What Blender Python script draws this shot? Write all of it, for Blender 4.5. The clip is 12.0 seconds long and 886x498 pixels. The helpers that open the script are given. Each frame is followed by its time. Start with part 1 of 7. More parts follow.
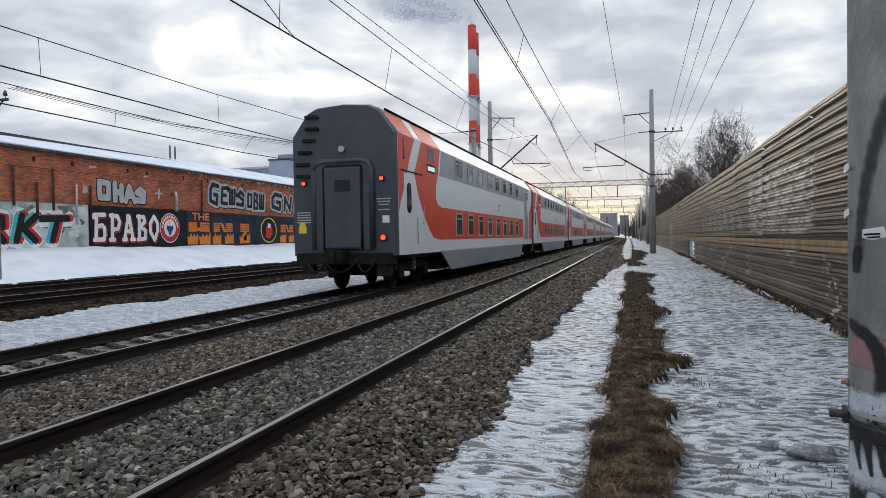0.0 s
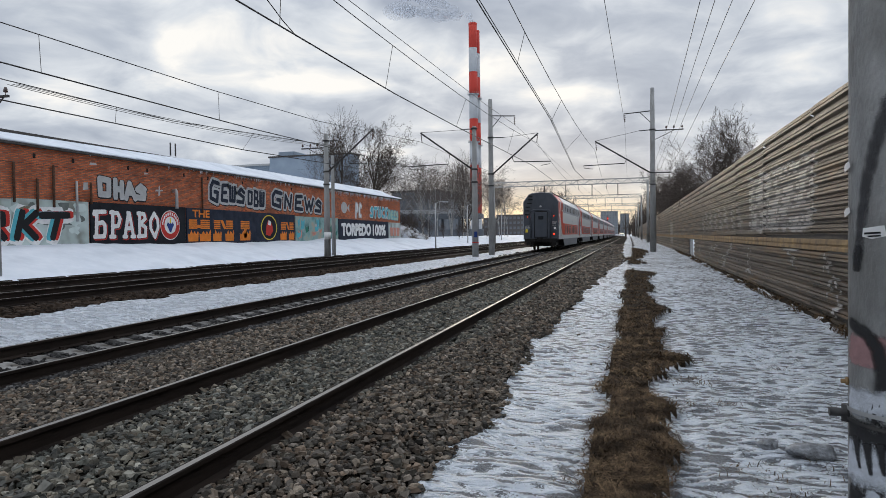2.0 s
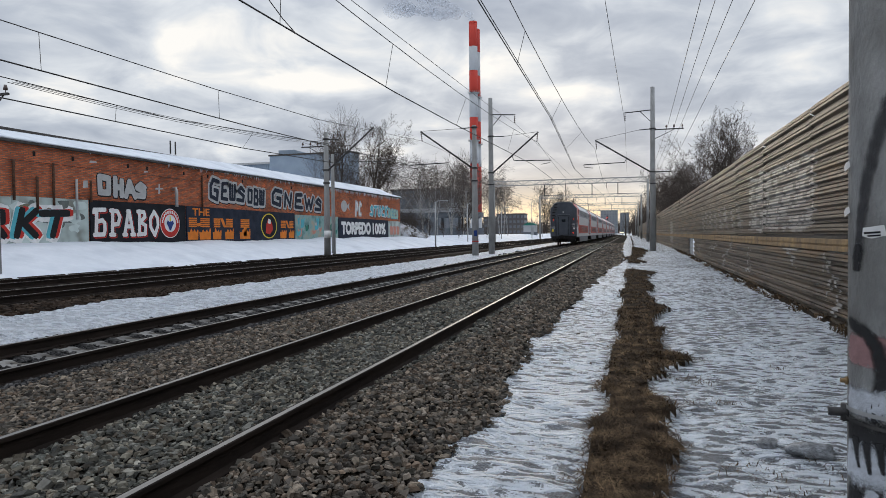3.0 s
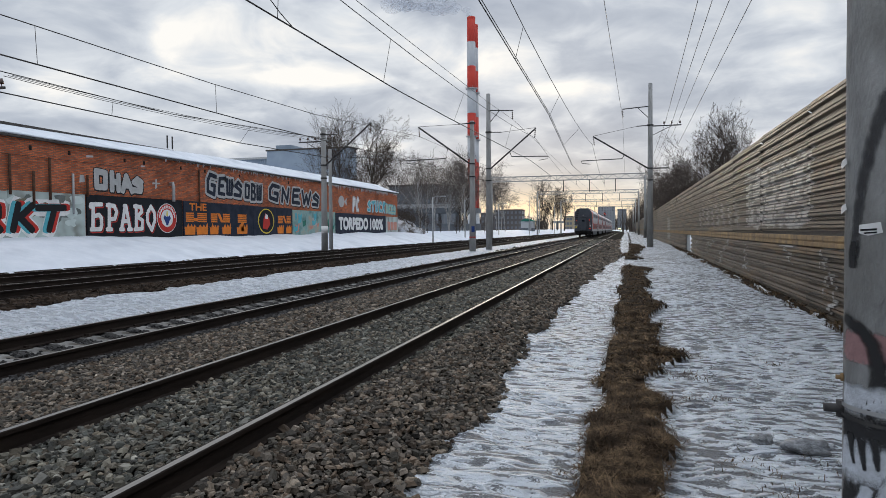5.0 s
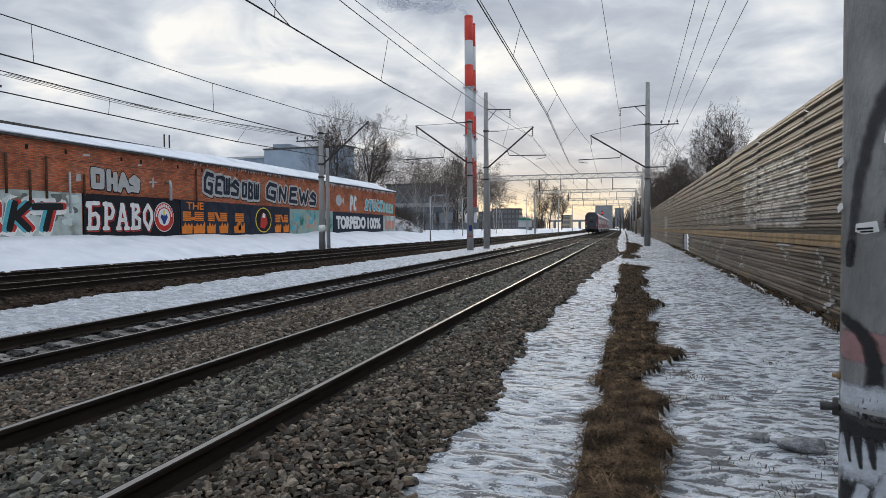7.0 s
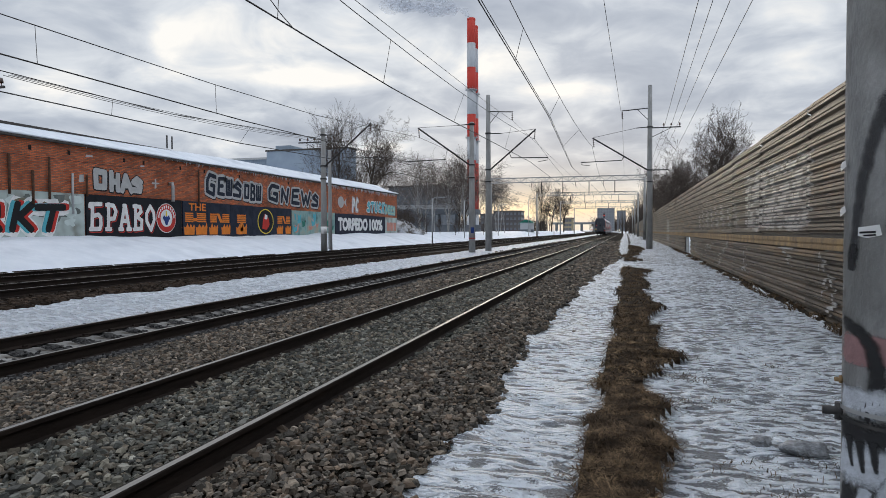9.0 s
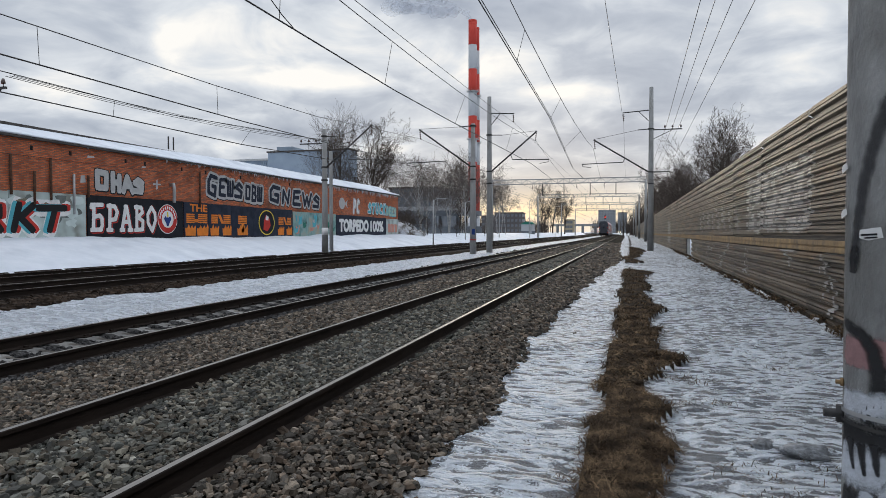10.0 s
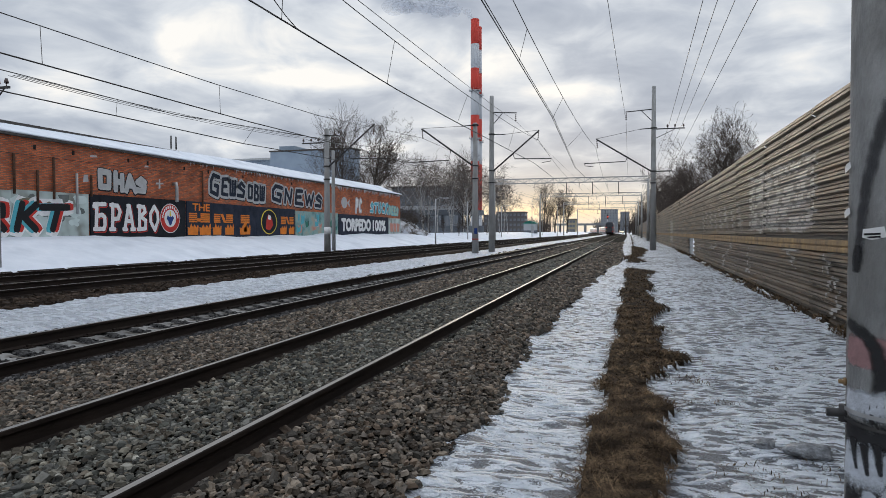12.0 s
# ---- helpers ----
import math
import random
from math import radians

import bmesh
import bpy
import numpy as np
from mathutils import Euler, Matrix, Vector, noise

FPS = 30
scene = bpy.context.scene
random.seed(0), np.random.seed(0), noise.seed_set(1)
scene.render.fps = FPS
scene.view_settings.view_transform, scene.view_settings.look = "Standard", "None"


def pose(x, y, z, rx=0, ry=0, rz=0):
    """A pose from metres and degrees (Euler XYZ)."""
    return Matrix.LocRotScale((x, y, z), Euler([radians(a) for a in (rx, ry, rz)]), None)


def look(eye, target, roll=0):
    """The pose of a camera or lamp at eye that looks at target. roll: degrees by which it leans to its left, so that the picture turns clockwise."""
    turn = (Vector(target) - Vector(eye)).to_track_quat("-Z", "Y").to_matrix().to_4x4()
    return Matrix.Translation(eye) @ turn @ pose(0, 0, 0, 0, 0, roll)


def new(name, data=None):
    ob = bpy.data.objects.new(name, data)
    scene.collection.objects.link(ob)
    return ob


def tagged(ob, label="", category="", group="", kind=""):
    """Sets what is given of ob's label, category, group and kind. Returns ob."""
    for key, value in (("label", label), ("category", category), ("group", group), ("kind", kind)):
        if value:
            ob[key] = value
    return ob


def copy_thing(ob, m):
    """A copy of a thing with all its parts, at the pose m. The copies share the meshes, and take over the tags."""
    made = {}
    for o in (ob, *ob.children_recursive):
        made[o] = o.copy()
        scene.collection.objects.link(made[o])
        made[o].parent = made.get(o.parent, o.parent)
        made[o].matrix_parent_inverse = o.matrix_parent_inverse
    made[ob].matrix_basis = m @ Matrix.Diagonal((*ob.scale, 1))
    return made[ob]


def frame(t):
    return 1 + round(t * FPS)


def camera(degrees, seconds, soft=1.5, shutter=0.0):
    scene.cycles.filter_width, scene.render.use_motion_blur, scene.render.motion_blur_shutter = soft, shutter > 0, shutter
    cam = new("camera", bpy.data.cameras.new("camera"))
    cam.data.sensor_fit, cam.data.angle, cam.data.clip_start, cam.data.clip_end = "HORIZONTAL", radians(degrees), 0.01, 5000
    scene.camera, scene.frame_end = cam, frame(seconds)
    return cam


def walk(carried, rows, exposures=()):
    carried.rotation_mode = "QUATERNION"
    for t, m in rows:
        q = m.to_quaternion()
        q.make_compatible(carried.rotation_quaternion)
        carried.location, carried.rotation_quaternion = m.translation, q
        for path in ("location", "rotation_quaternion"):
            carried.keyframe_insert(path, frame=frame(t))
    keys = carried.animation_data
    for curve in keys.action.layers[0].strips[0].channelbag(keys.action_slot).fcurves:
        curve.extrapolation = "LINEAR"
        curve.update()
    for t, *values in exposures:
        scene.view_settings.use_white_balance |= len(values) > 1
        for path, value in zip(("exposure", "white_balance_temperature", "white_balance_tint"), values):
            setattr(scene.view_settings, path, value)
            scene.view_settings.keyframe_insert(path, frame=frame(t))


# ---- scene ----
cam = camera(68.15, 12.0, soft=0.75)

# the hand that holds the camera only sways: seconds, turn to the left, tilt down, lean
EYE = (0.0, 0.0, 1.372)
SWAY = [
    (0.0, 15.889, 0.985, -0.870), (0.5, 15.929, 1.007, -0.761), (1.0, 15.973, 1.031, -0.702), (1.5, 15.954, 1.120, -0.767),
    (2.0, 15.914, 1.178, -0.728), (2.5, 15.908, 1.229, -0.673), (3.0, 15.904, 1.288, -0.616), (5.0, 15.677, 1.663, -0.436),
    (5.5, 15.615, 1.707, -0.301), (6.0, 15.563, 1.766, -0.280), (6.5, 15.508, 1.796, -0.388), (7.0, 15.460, 1.761, -0.439),
    (9.0, 15.617, 1.578, -0.229), (9.5, 15.659, 1.549, -0.153), (10.0, 15.700, 1.445, -0.104), (10.5, 15.768, 1.417, -0.090),
    (11.0, 15.834, 1.443, -0.119), (11.5, 15.871, 1.456, -0.132), (12.0, 15.896, 1.507, -0.093)]


def swayed(turn, tilt, lean):
    return pose(*EYE, 90 - tilt, 0, turn) @ pose(0, 0, 0, 0, 0, lean)


scene.view_settings.exposure = 0.0
walk(cam, [(t, swayed(a, b, r)) for t, a, b, r in SWAY], exposures=[(0.0, 0.15), (0.45, -0.01), (1.0, -0.03), (12.0, -0.03)])

# ---- light: a winter evening under broken cloud, the sun low down the line ----
SUN_AZ = 8.0      # degrees to the left of the line
SUN_EL = 6.0


def make_world():
    w = bpy.data.worlds.new("world")
    scene.world = w
    w.use_nodes = True
    nt = w.node_tree
    nt.nodes.clear()
    N, L = nt.nodes.new, nt.links.new
    out, bg = N("ShaderNodeOutputWorld"), N("ShaderNodeBackground")
    sky = N("ShaderNodeTexSky")
    sky.sky_type, sky.sun_disc = 'NISHITA', False
    sky.sun_elevation, sky.sun_rotation = radians(SUN_EL), radians(-SUN_AZ)
    sky.dust_density = 2.0
    co, sep = N("ShaderNodeTexCoord"), N("ShaderNodeSeparateXYZ")
    L(co.outputs["Generated"], sep.inputs[0])

    def m(op, a, b=None, c=None):
        n = N("ShaderNodeMath")
        n.operation = op
        for i, v in enumerate((a, b, c)):
            if v is None:
                continue
            if isinstance(v, (int, float)):
                n.inputs[i].default_value = v
            else:
                L(v, n.inputs[i])
        return n.outputs[0]

    def ramp(v, stops):
        r = N("ShaderNodeValToRGB")
        e = r.color_ramp.elements
        while len(e) < len(stops):
            e.new(0.5)
        for el, (p, c) in zip(e, stops):
            el.position, el.color = p, (*c, 1)
        L(v, r.inputs[0])
        return r.outputs[0]

    def mix(f, a, b, kind='MIX'):
        n = N("ShaderNodeMix")
        n.data_type, n.blend_type = 'RGBA', kind
        for i, v in ((0, f), (6, a), (7, b)):
            if isinstance(v, (int, float)):
                n.inputs[i].default_value = v
            elif isinstance(v, tuple):
                n.inputs[i].default_value = (*v, 1)
            else:
                L(v, n.inputs[i])
        return n.outputs[2]

    x, y, z = sep.outputs
    up = m('ADD', m('MAXIMUM', z, 0.0), 0.22)
    vec = N("ShaderNodeCombineXYZ")
    L(m('DIVIDE', x, up), vec.inputs[0])
    L(m('DIVIDE', y, up), vec.inputs[1])
    big, fine = N("ShaderNodeTexNoise"), N("ShaderNodeTexNoise")
    for n, s, d, r, k in ((big, 1.15, 5.0, 0.5, 0.35), (fine, 3.4, 6.0, 0.55, 0.5)):
        L(vec.outputs[0], n.inputs["Vector"])
        n.inputs["Scale"].default_value, n.inputs["Detail"].default_value = s, d
        n.inputs["Roughness"].default_value, n.inputs["Distortion"].default_value = r, k
    dens = m('ADD', m('MULTIPLY', big.outputs[0], 0.58), m('MULTIPLY', fine.outputs[0], 0.42))

    def gap(cx, cy, cz, wide, tall, depth):
        """A thin place in the cloud, through which the sky's light breaks."""
        h = m('ADD', m('POWER', m('SUBTRACT', x, cx), 2.0), m('POWER', m('SUBTRACT', y, cy), 2.0))
        e = m('ADD', m('DIVIDE', h, wide * wide), m('DIVIDE', m('POWER', m('SUBTRACT', z, cz), 2.0), tall * tall))
        return m('MULTIPLY', m('EXPONENT', m('MULTIPLY', e, -1.0)), depth)
    for g in ((-0.596, 0.761, 0.262, 0.03, 0.035, 0.13), (-0.50, 0.84, 0.222, 0.15, 0.016, 0.14), (-0.09, 0.975, 0.205, 0.10, 0.014, 0.12), (-0.68, 0.72, 0.19, 0.12, 0.03, 0.05), (0.13, 0.97, 0.17, 0.10, 0.03, 0.06), (-0.40, 0.87, 0.27, 0.14, 0.05, 0.09), (-0.36, 0.90, 0.22, 0.16, 0.05, 0.07), (-0.28, 0.95, 0.14, 0.14, 0.03, 0.06), (-0.20, 0.94, 0.27, 0.12, 0.05, 0.05), (-0.272, 0.903, 0.331, 0.036, 0.022, -0.26), (-0.315, 0.888, 0.336, 0.04, 0.016, -0.22)):
        dens = m('SUBTRACT', dens, gap(*g))
    cloud = ramp(dens, [(0.34, (1.02, 1.0, 0.96)), (0.42, (0.74, 0.78, 0.83)), (0.50, (0.53, 0.58, 0.66)), (0.60, (0.38, 0.43, 0.52))])
    # the glow of the low sun under the cloud
    az = radians(SUN_AZ)
    sx, sy = -math.sin(az), math.cos(az)
    flat = m('SQRT', m('ADD', m('MULTIPLY', x, x), m('MULTIPLY', y, y)))
    side = m('DIVIDE', m('ADD', m('MULTIPLY', x, sx), m('MULTIPLY', y, sy)), m('MAXIMUM', flat, 0.001))
    toward = m('POWER', m('MAXIMUM', side, 0.0), 42.0)
    wide = m('POWER', m('MAXIMUM', side, 0.0), 9.0)
    low = m('POWER', m('MAXIMUM', m('SUBTRACT', 1.0, m('ABSOLUTE', m('SUBTRACT', z, 0.03))), 0.0), 34.0)
    haze = m('POWER', m('MAXIMUM', m('SUBTRACT', 1.0, m('ABSOLUTE', z)), 0.0), 16.0)
    c0 = mix(m('MULTIPLY', m('MULTIPLY', wide, haze), 0.45), cloud, (0.86, 0.80, 0.70))
    c1 = mix(m('MULTIPLY', m('MULTIPLY', toward, low), 0.95), c0, (1.22, 0.98, 0.62))
    skyc = mix(1.0, sky.outputs[0], (0.10, 0.10, 0.10), 'MULTIPLY')
    # an overcast sky is brighter overhead than near the horizon
    over = m('ADD', 1.0, m('MULTIPLY', m('MAXIMUM', m('SUBTRACT', z, 0.30), 0.0), 1.35))
    L(mix(0.985, skyc, c1), bg.inputs[0])
    L(over, bg.inputs[1])
    L(bg.outputs[0], out.inputs[0])


make_world()
sun = new("sun", bpy.data.lights.new("sun", 'SUN'))
sun.data.energy, sun.data.angle, sun.data.color = 0.5, radians(16), (1.0, 0.86, 0.68)
sun.matrix_world = look((-math.sin(radians(SUN_AZ)) * 40, math.cos(radians(SUN_AZ)) * 40, 40 * math.tan(radians(SUN_EL + 4))), (0, 0, 0))


# ---- materials ----
def material(name, stops, rough=0.8, metal=0.0, scale=4.0, detail=6.0, bump=0.2, bump_scale=None, stretch=(1, 1, 1),
             island=0.0, stain=None, stain_scale=0.4, stain_at=(0.5, 0.65), rough_var=0.1, emit=0.0, obj_random=0.0, hues=None, sheen=None):
    """stops: colours along a noise; stain: a second colour that a larger noise lays over it; island: spread of brightness between pieces."""
    mt = bpy.data.materials.new(name)
    mt.use_nodes = True
    nt = mt.node_tree
    N, L = nt.nodes.new, nt.links.new
    b = nt.nodes["Principled BSDF"]
    co, mp = N("ShaderNodeTexCoord"), N("ShaderNodeMapping")
    mp.inputs["Scale"].default_value = stretch
    geo = N("ShaderNodeNewGeometry")
    L(co.outputs["Object"], mp.inputs[0])
    n1 = N("ShaderNodeTexNoise")
    n1.inputs["Scale"].default_value, n1.inputs["Detail"].default_value, n1.inputs["Roughness"].default_value = scale, detail, 0.62
    L(mp.outputs[0], n1.inputs["Vector"])
    rp = N("ShaderNodeValToRGB")
    e = rp.color_ramp.elements
    while len(e) < len(stops):
        e.new(0.5)
    k = len(stops) - 1
    for i, c in enumerate(stops):
        e[i].position, e[i].color = 0.3 + 0.4 * i / max(k, 1), (*c, 1)
    L(n1.outputs[0], rp.inputs[0])
    col = rp.outputs[0]
    if stain:
        n2, r2, mx = N("ShaderNodeTexNoise"), N("ShaderNodeMapRange"), N("ShaderNodeMix")
        n2.inputs["Scale"].default_value, n2.inputs["Detail"].default_value = stain_scale, 8.0
        L(mp.outputs[0], n2.inputs["Vector"])
        r2.inputs["From Min"].default_value, r2.inputs["From Max"].default_value = stain_at
        L(n2.outputs[0], r2.inputs[0])
        mx.data_type = 'RGBA'
        L(r2.outputs[0], mx.inputs[0])
        L(col, mx.inputs[6])
        mx.inputs[7].default_value = (*stain, 1)
        col = mx.outputs[2]
    if hues:        # each piece takes one of several mineral tints
        hr, hm = N("ShaderNodeValToRGB"), N("ShaderNodeMix")
        hr.color_ramp.interpolation = 'CONSTANT'
        he = hr.color_ramp.elements
        while len(he) < len(hues):
            he.new(0.5)
        for i, hc in enumerate(hues):
            he[i].position, he[i].color = i / len(hues), (*hc, 1)
        wn = N("ShaderNodeTexWhiteNoise")
        wn.noise_dimensions = '1D'
        L(geo.outputs["Random Per Island"], wn.inputs["W"])
        L(wn.outputs["Value"], hr.inputs[0])
        hm.data_type, hm.blend_type = 'RGBA', 'MULTIPLY'
        hm.inputs[0].default_value = 1.0
        L(col, hm.inputs[6])
        L(hr.outputs[0], hm.inputs[7])
        col = hm.outputs[2]
    if island or obj_random:
        src = geo.outputs["Random Per Island"]
        if obj_random:
            src = N("ShaderNodeObjectInfo").outputs["Random"]
        hs, r3 = N("ShaderNodeHueSaturation"), N("ShaderNodeMapRange")
        v = island or obj_random
        r3.inputs["To Min"].default_value, r3.inputs["To Max"].default_value = 1 - v, 1 + v
        L(src, r3.inputs[0])
        L(r3.outputs[0], hs.inputs["Value"])
        L(col, hs.inputs["Color"])
        col = hs.outputs[0]
    L(col, b.inputs["Base Color"])
    b.inputs["Metallic"].default_value = metal
    if sheen is not None:
        b.inputs["Specular IOR Level"].default_value = sheen
    elif rough >= 0.75 and not metal:     # dry mineral surfaces have hardly any sheen
        b.inputs["Specular IOR Level"].default_value = 0.12
    rr = N("ShaderNodeMapRange")
    rr.inputs["To Min"].default_value, rr.inputs["To Max"].default_value = max(0.02, rough - rough_var), min(1, rough + rough_var)
    L(n1.outputs[0], rr.inputs[0])
    L(rr.outputs[0], b.inputs["Roughness"])
    if bump:
        n4, bp = N("ShaderNodeTexNoise"), N("ShaderNodeBump")
        n4.inputs["Scale"].default_value, n4.inputs["Detail"].default_value = bump_scale or scale * 6, 5.0
        L(mp.outputs[0], n4.inputs["Vector"])
        L(n4.outputs[0], bp.inputs["Height"])
        bp.inputs["Strength"].default_value, bp.inputs["Distance"].default_value = bump, 0.02
        L(bp.outputs[0], b.inputs["Normal"])
    if emit > 0:
        L(col, b.inputs["Emission Color"])
        b.inputs["Emission Strength"].default_value = emit
    return mt


def brick_material():
    mt = material("brick", [(0.26, 0.10, 0.055), (0.36, 0.145, 0.075)], 0.9, scale=2.0, bump=0.3)
    nt = mt.node_tree
    N, L = nt.nodes.new, nt.links.new
    b = nt.nodes["Principled BSDF"]
    co, sp, cb, br = N("ShaderNodeTexCoord"), N("ShaderNodeSeparateXYZ"), N("ShaderNodeCombineXYZ"), N("ShaderNodeTexBrick")
    L(co.outputs["Object"], sp.inputs[0])
    L(sp.outputs[1], cb.inputs[0])
    L(sp.outputs[2], cb.inputs[1])
    L(cb.outputs[0], br.inputs["Vector"])
    for k, v in (("Scale", 1.0), ("Brick Width", 0.26), ("Row Height", 0.077), ("Mortar Size", 0.016), ("Bias", -0.1)):
        br.inputs[k].default_value = v
    br.inputs["Color1"].default_value = (0.66, 0.18, 0.07, 1)
    br.inputs["Color2"].default_value = (0.27, 0.066, 0.032, 1)
    br.inputs["Mortar"].default_value = (0.20, 0.13, 0.10, 1)
    mx, n = N("ShaderNodeMix"), N("ShaderNodeTexNoise")
    n.inputs["Scale"].default_value, n.inputs["Detail"].default_value = 0.5, 9.0
    L(co.outputs["Object"], n.inputs["Vector"])
    mx.data_type, mx.blend_type = 'RGBA', 'MULTIPLY'
    mx.inputs[0].default_value = 0.8
    rp = N("ShaderNodeValToRGB")
    for el, (p, c) in zip(rp.color_ramp.elements, ((0.33, (0.55, 0.53, 0.52)), (0.58, (1.2, 1.14, 1.1)))):
        el.position, el.color = p, (*c, 1)
    L(n.outputs[0], rp.inputs[0])
    L(br.outputs["Color"], mx.inputs[6])
    L(rp.outputs[0], mx.inputs[7])
    L(mx.outputs[2], b.inputs["Base Color"])
    return mt


def trodden_snow(name, clean_cols, dirt_shade, cells, shade):
    """Half-thawed snow: a net of sharp white crests across the path. The hollows are coloured darker, for gritty
    grey ice and for their own shade painted in, as far as the mesh attribute says."""
    mt = material(name, clean_cols, 0.55, scale=6, bump=0)
    nt = mt.node_tree
    N, L = nt.nodes.new, nt.links.new
    b = nt.nodes["Principled BSDF"]
    clean = b.inputs["Base Color"].links[0].from_socket
    co, hollow_dark = N("ShaderNodeTexCoord"), N("ShaderNodeAttribute")
    hollow_dark.attribute_name = "hollow_dark"

    def m(op, p, q=None, r=None):
        n = N("ShaderNodeMath")
        n.operation = op
        for i, v in enumerate((p, q, r)):
            if isinstance(v, (int, float)):
                n.inputs[i].default_value = v
            elif v is not None:
                L(v, n.inputs[i])
        return n.outputs[0]

    def ease(v, a, c):
        n = N("ShaderNodeMapRange")
        n.interpolation_type = 'SMOOTHSTEP'
        n.inputs["From Min"].default_value, n.inputs["From Max"].default_value = a, c
        L(v, n.inputs[0])
        return n.outputs[0]

    def grain(scale, detail, rough, source):
        n = N("ShaderNodeTexNoise")
        n.inputs["Scale"].default_value, n.inputs["Detail"].default_value, n.inputs["Roughness"].default_value = scale, detail, rough
        L(source, n.inputs["Vector"])
        return n
    bendy, warp, mp = grain(1.4, 2.0, 0.5, co.outputs["Object"]), N("ShaderNodeVectorMath"), N("ShaderNodeMapping")
    warp.operation = 'MULTIPLY_ADD'
    warp.inputs[1].default_value = (0.25, 0.22, 0.0)
    L(bendy.outputs["Color"], warp.inputs[0])
    L(co.outputs["Object"], warp.inputs[2])
    mp.inputs["Rotation"].default_value = (0, 0, radians(-9))
    mp.inputs["Scale"].default_value = cells
    L(warp.outputs[0], mp.inputs[0])
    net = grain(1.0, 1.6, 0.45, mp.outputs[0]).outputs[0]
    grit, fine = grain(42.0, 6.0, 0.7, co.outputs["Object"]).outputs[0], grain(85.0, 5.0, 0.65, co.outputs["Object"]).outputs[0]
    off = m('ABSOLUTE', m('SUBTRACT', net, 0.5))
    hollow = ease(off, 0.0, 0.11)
    # darkens the hollows: gritty ice, with shade painted into the same colour
    bare = m('ADD', m('ADD', m('MULTIPLY', off, 7.0), m('MULTIPLY_ADD', grit, 2.4, -1.2)), m('SUBTRACT', hollow_dark.outputs["Fac"], 1.0))
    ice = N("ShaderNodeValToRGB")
    for el, (p, c) in zip(ice.color_ramp.elements, ((0.43, dirt_shade[0]), (0.57, dirt_shade[1]))):
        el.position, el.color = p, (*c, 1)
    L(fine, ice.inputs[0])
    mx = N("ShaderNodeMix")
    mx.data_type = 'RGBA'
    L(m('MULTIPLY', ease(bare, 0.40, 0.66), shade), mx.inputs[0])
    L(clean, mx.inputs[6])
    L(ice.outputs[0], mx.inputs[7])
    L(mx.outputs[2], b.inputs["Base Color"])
    bp = N("ShaderNodeBump")
    bp.inputs["Strength"].default_value, bp.inputs["Distance"].default_value = 1.0, 0.08
    L(m('ADD', m('MULTIPLY', hollow, -1.0), m('ADD', m('MULTIPLY', grit, 0.35), m('MULTIPLY', fine, 0.15))), bp.inputs["Height"])
    L(bp.outputs[0], b.inputs["Normal"])
    return mt


M = {}
M["snow"] = material("snow", [(0.66, 0.71, 0.78), (0.78, 0.82, 0.88)], 0.6, scale=1.2, bump=0.5, bump_scale=7, stain=(0.54, 0.585, 0.65), stain_scale=0.5, stain_at=(0.5, 0.75))
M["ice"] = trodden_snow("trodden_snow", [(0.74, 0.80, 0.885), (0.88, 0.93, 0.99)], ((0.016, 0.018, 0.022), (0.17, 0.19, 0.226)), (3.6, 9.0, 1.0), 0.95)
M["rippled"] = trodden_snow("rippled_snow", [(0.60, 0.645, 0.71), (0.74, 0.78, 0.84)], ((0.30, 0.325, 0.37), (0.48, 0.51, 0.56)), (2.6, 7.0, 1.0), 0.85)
M["old_ice"] = material("old_grey_ice", [(0.06, 0.062, 0.066), (0.20, 0.21, 0.225), (0.40, 0.42, 0.45)], 0.6, scale=14, bump=1.0, bump_scale=50)
M["old_snow"] = material("old_dirty_snow", [(0.30, 0.28, 0.26), (0.50, 0.52, 0.55), (0.68, 0.71, 0.76)], 0.7, scale=1.6, bump=0.8, bump_scale=5, stain=(0.10, 0.085, 0.07), stain_scale=1.1, stain_at=(0.5, 0.62))
# near-black: the shade in the gaps between loose stones is painted in here
M["bed"] = material("shaded_ballast_bed", [(0.008, 0.007, 0.006), (0.02, 0.018, 0.015), (0.045, 0.04, 0.034)], 0.95, scale=16, bump=1.0, bump_scale=26, stain=(0.03, 0.024, 0.018), stain_scale=0.6, sheen=0.02)
M["bed_dark"] = material("oily_ballast", [(0.010, 0.008, 0.006), (0.034, 0.025, 0.018)], 0.95, scale=14, bump=1.0, bump_scale=24, sheen=0.02)
M["soil"] = material("grass_soil", [(0.012, 0.009, 0.006), (0.04, 0.028, 0.018)], 0.95, scale=14, bump=0.9)
HUES = ((1.0, 1.0, 1.0), (1.15, 1.04, 0.93), (0.85, 0.9, 0.9), (1.45, 1.38, 1.25), (0.42, 0.43, 0.44), (1.1, 0.95, 0.82), (1.75, 1.72, 1.66), (0.62, 0.65, 0.63), (0.9, 0.9, 0.88), (0.7, 0.6, 0.52), (0.5, 0.52, 0.52), (1.25, 1.2, 1.1))
M["stone"] = material("crushed_stone", [(0.07, 0.068, 0.059), (0.185, 0.178, 0.156)], 0.8, scale=7, bump=0.4, bump_scale=60, island=0.6, hues=HUES, sheen=0.3)
M["stone_brown"] = material("brown_crushed_stone", [(0.062, 0.052, 0.043), (0.20, 0.172, 0.145)], 0.82, scale=7, bump=0.4, bump_scale=60, island=0.6, hues=HUES, sheen=0.25)
M["stone_grimy"] = material("grimy_stone", [(0.034, 0.033, 0.034), (0.085, 0.082, 0.08)], 0.88, scale=5, bump=0.3, bump_scale=60, island=0.7)
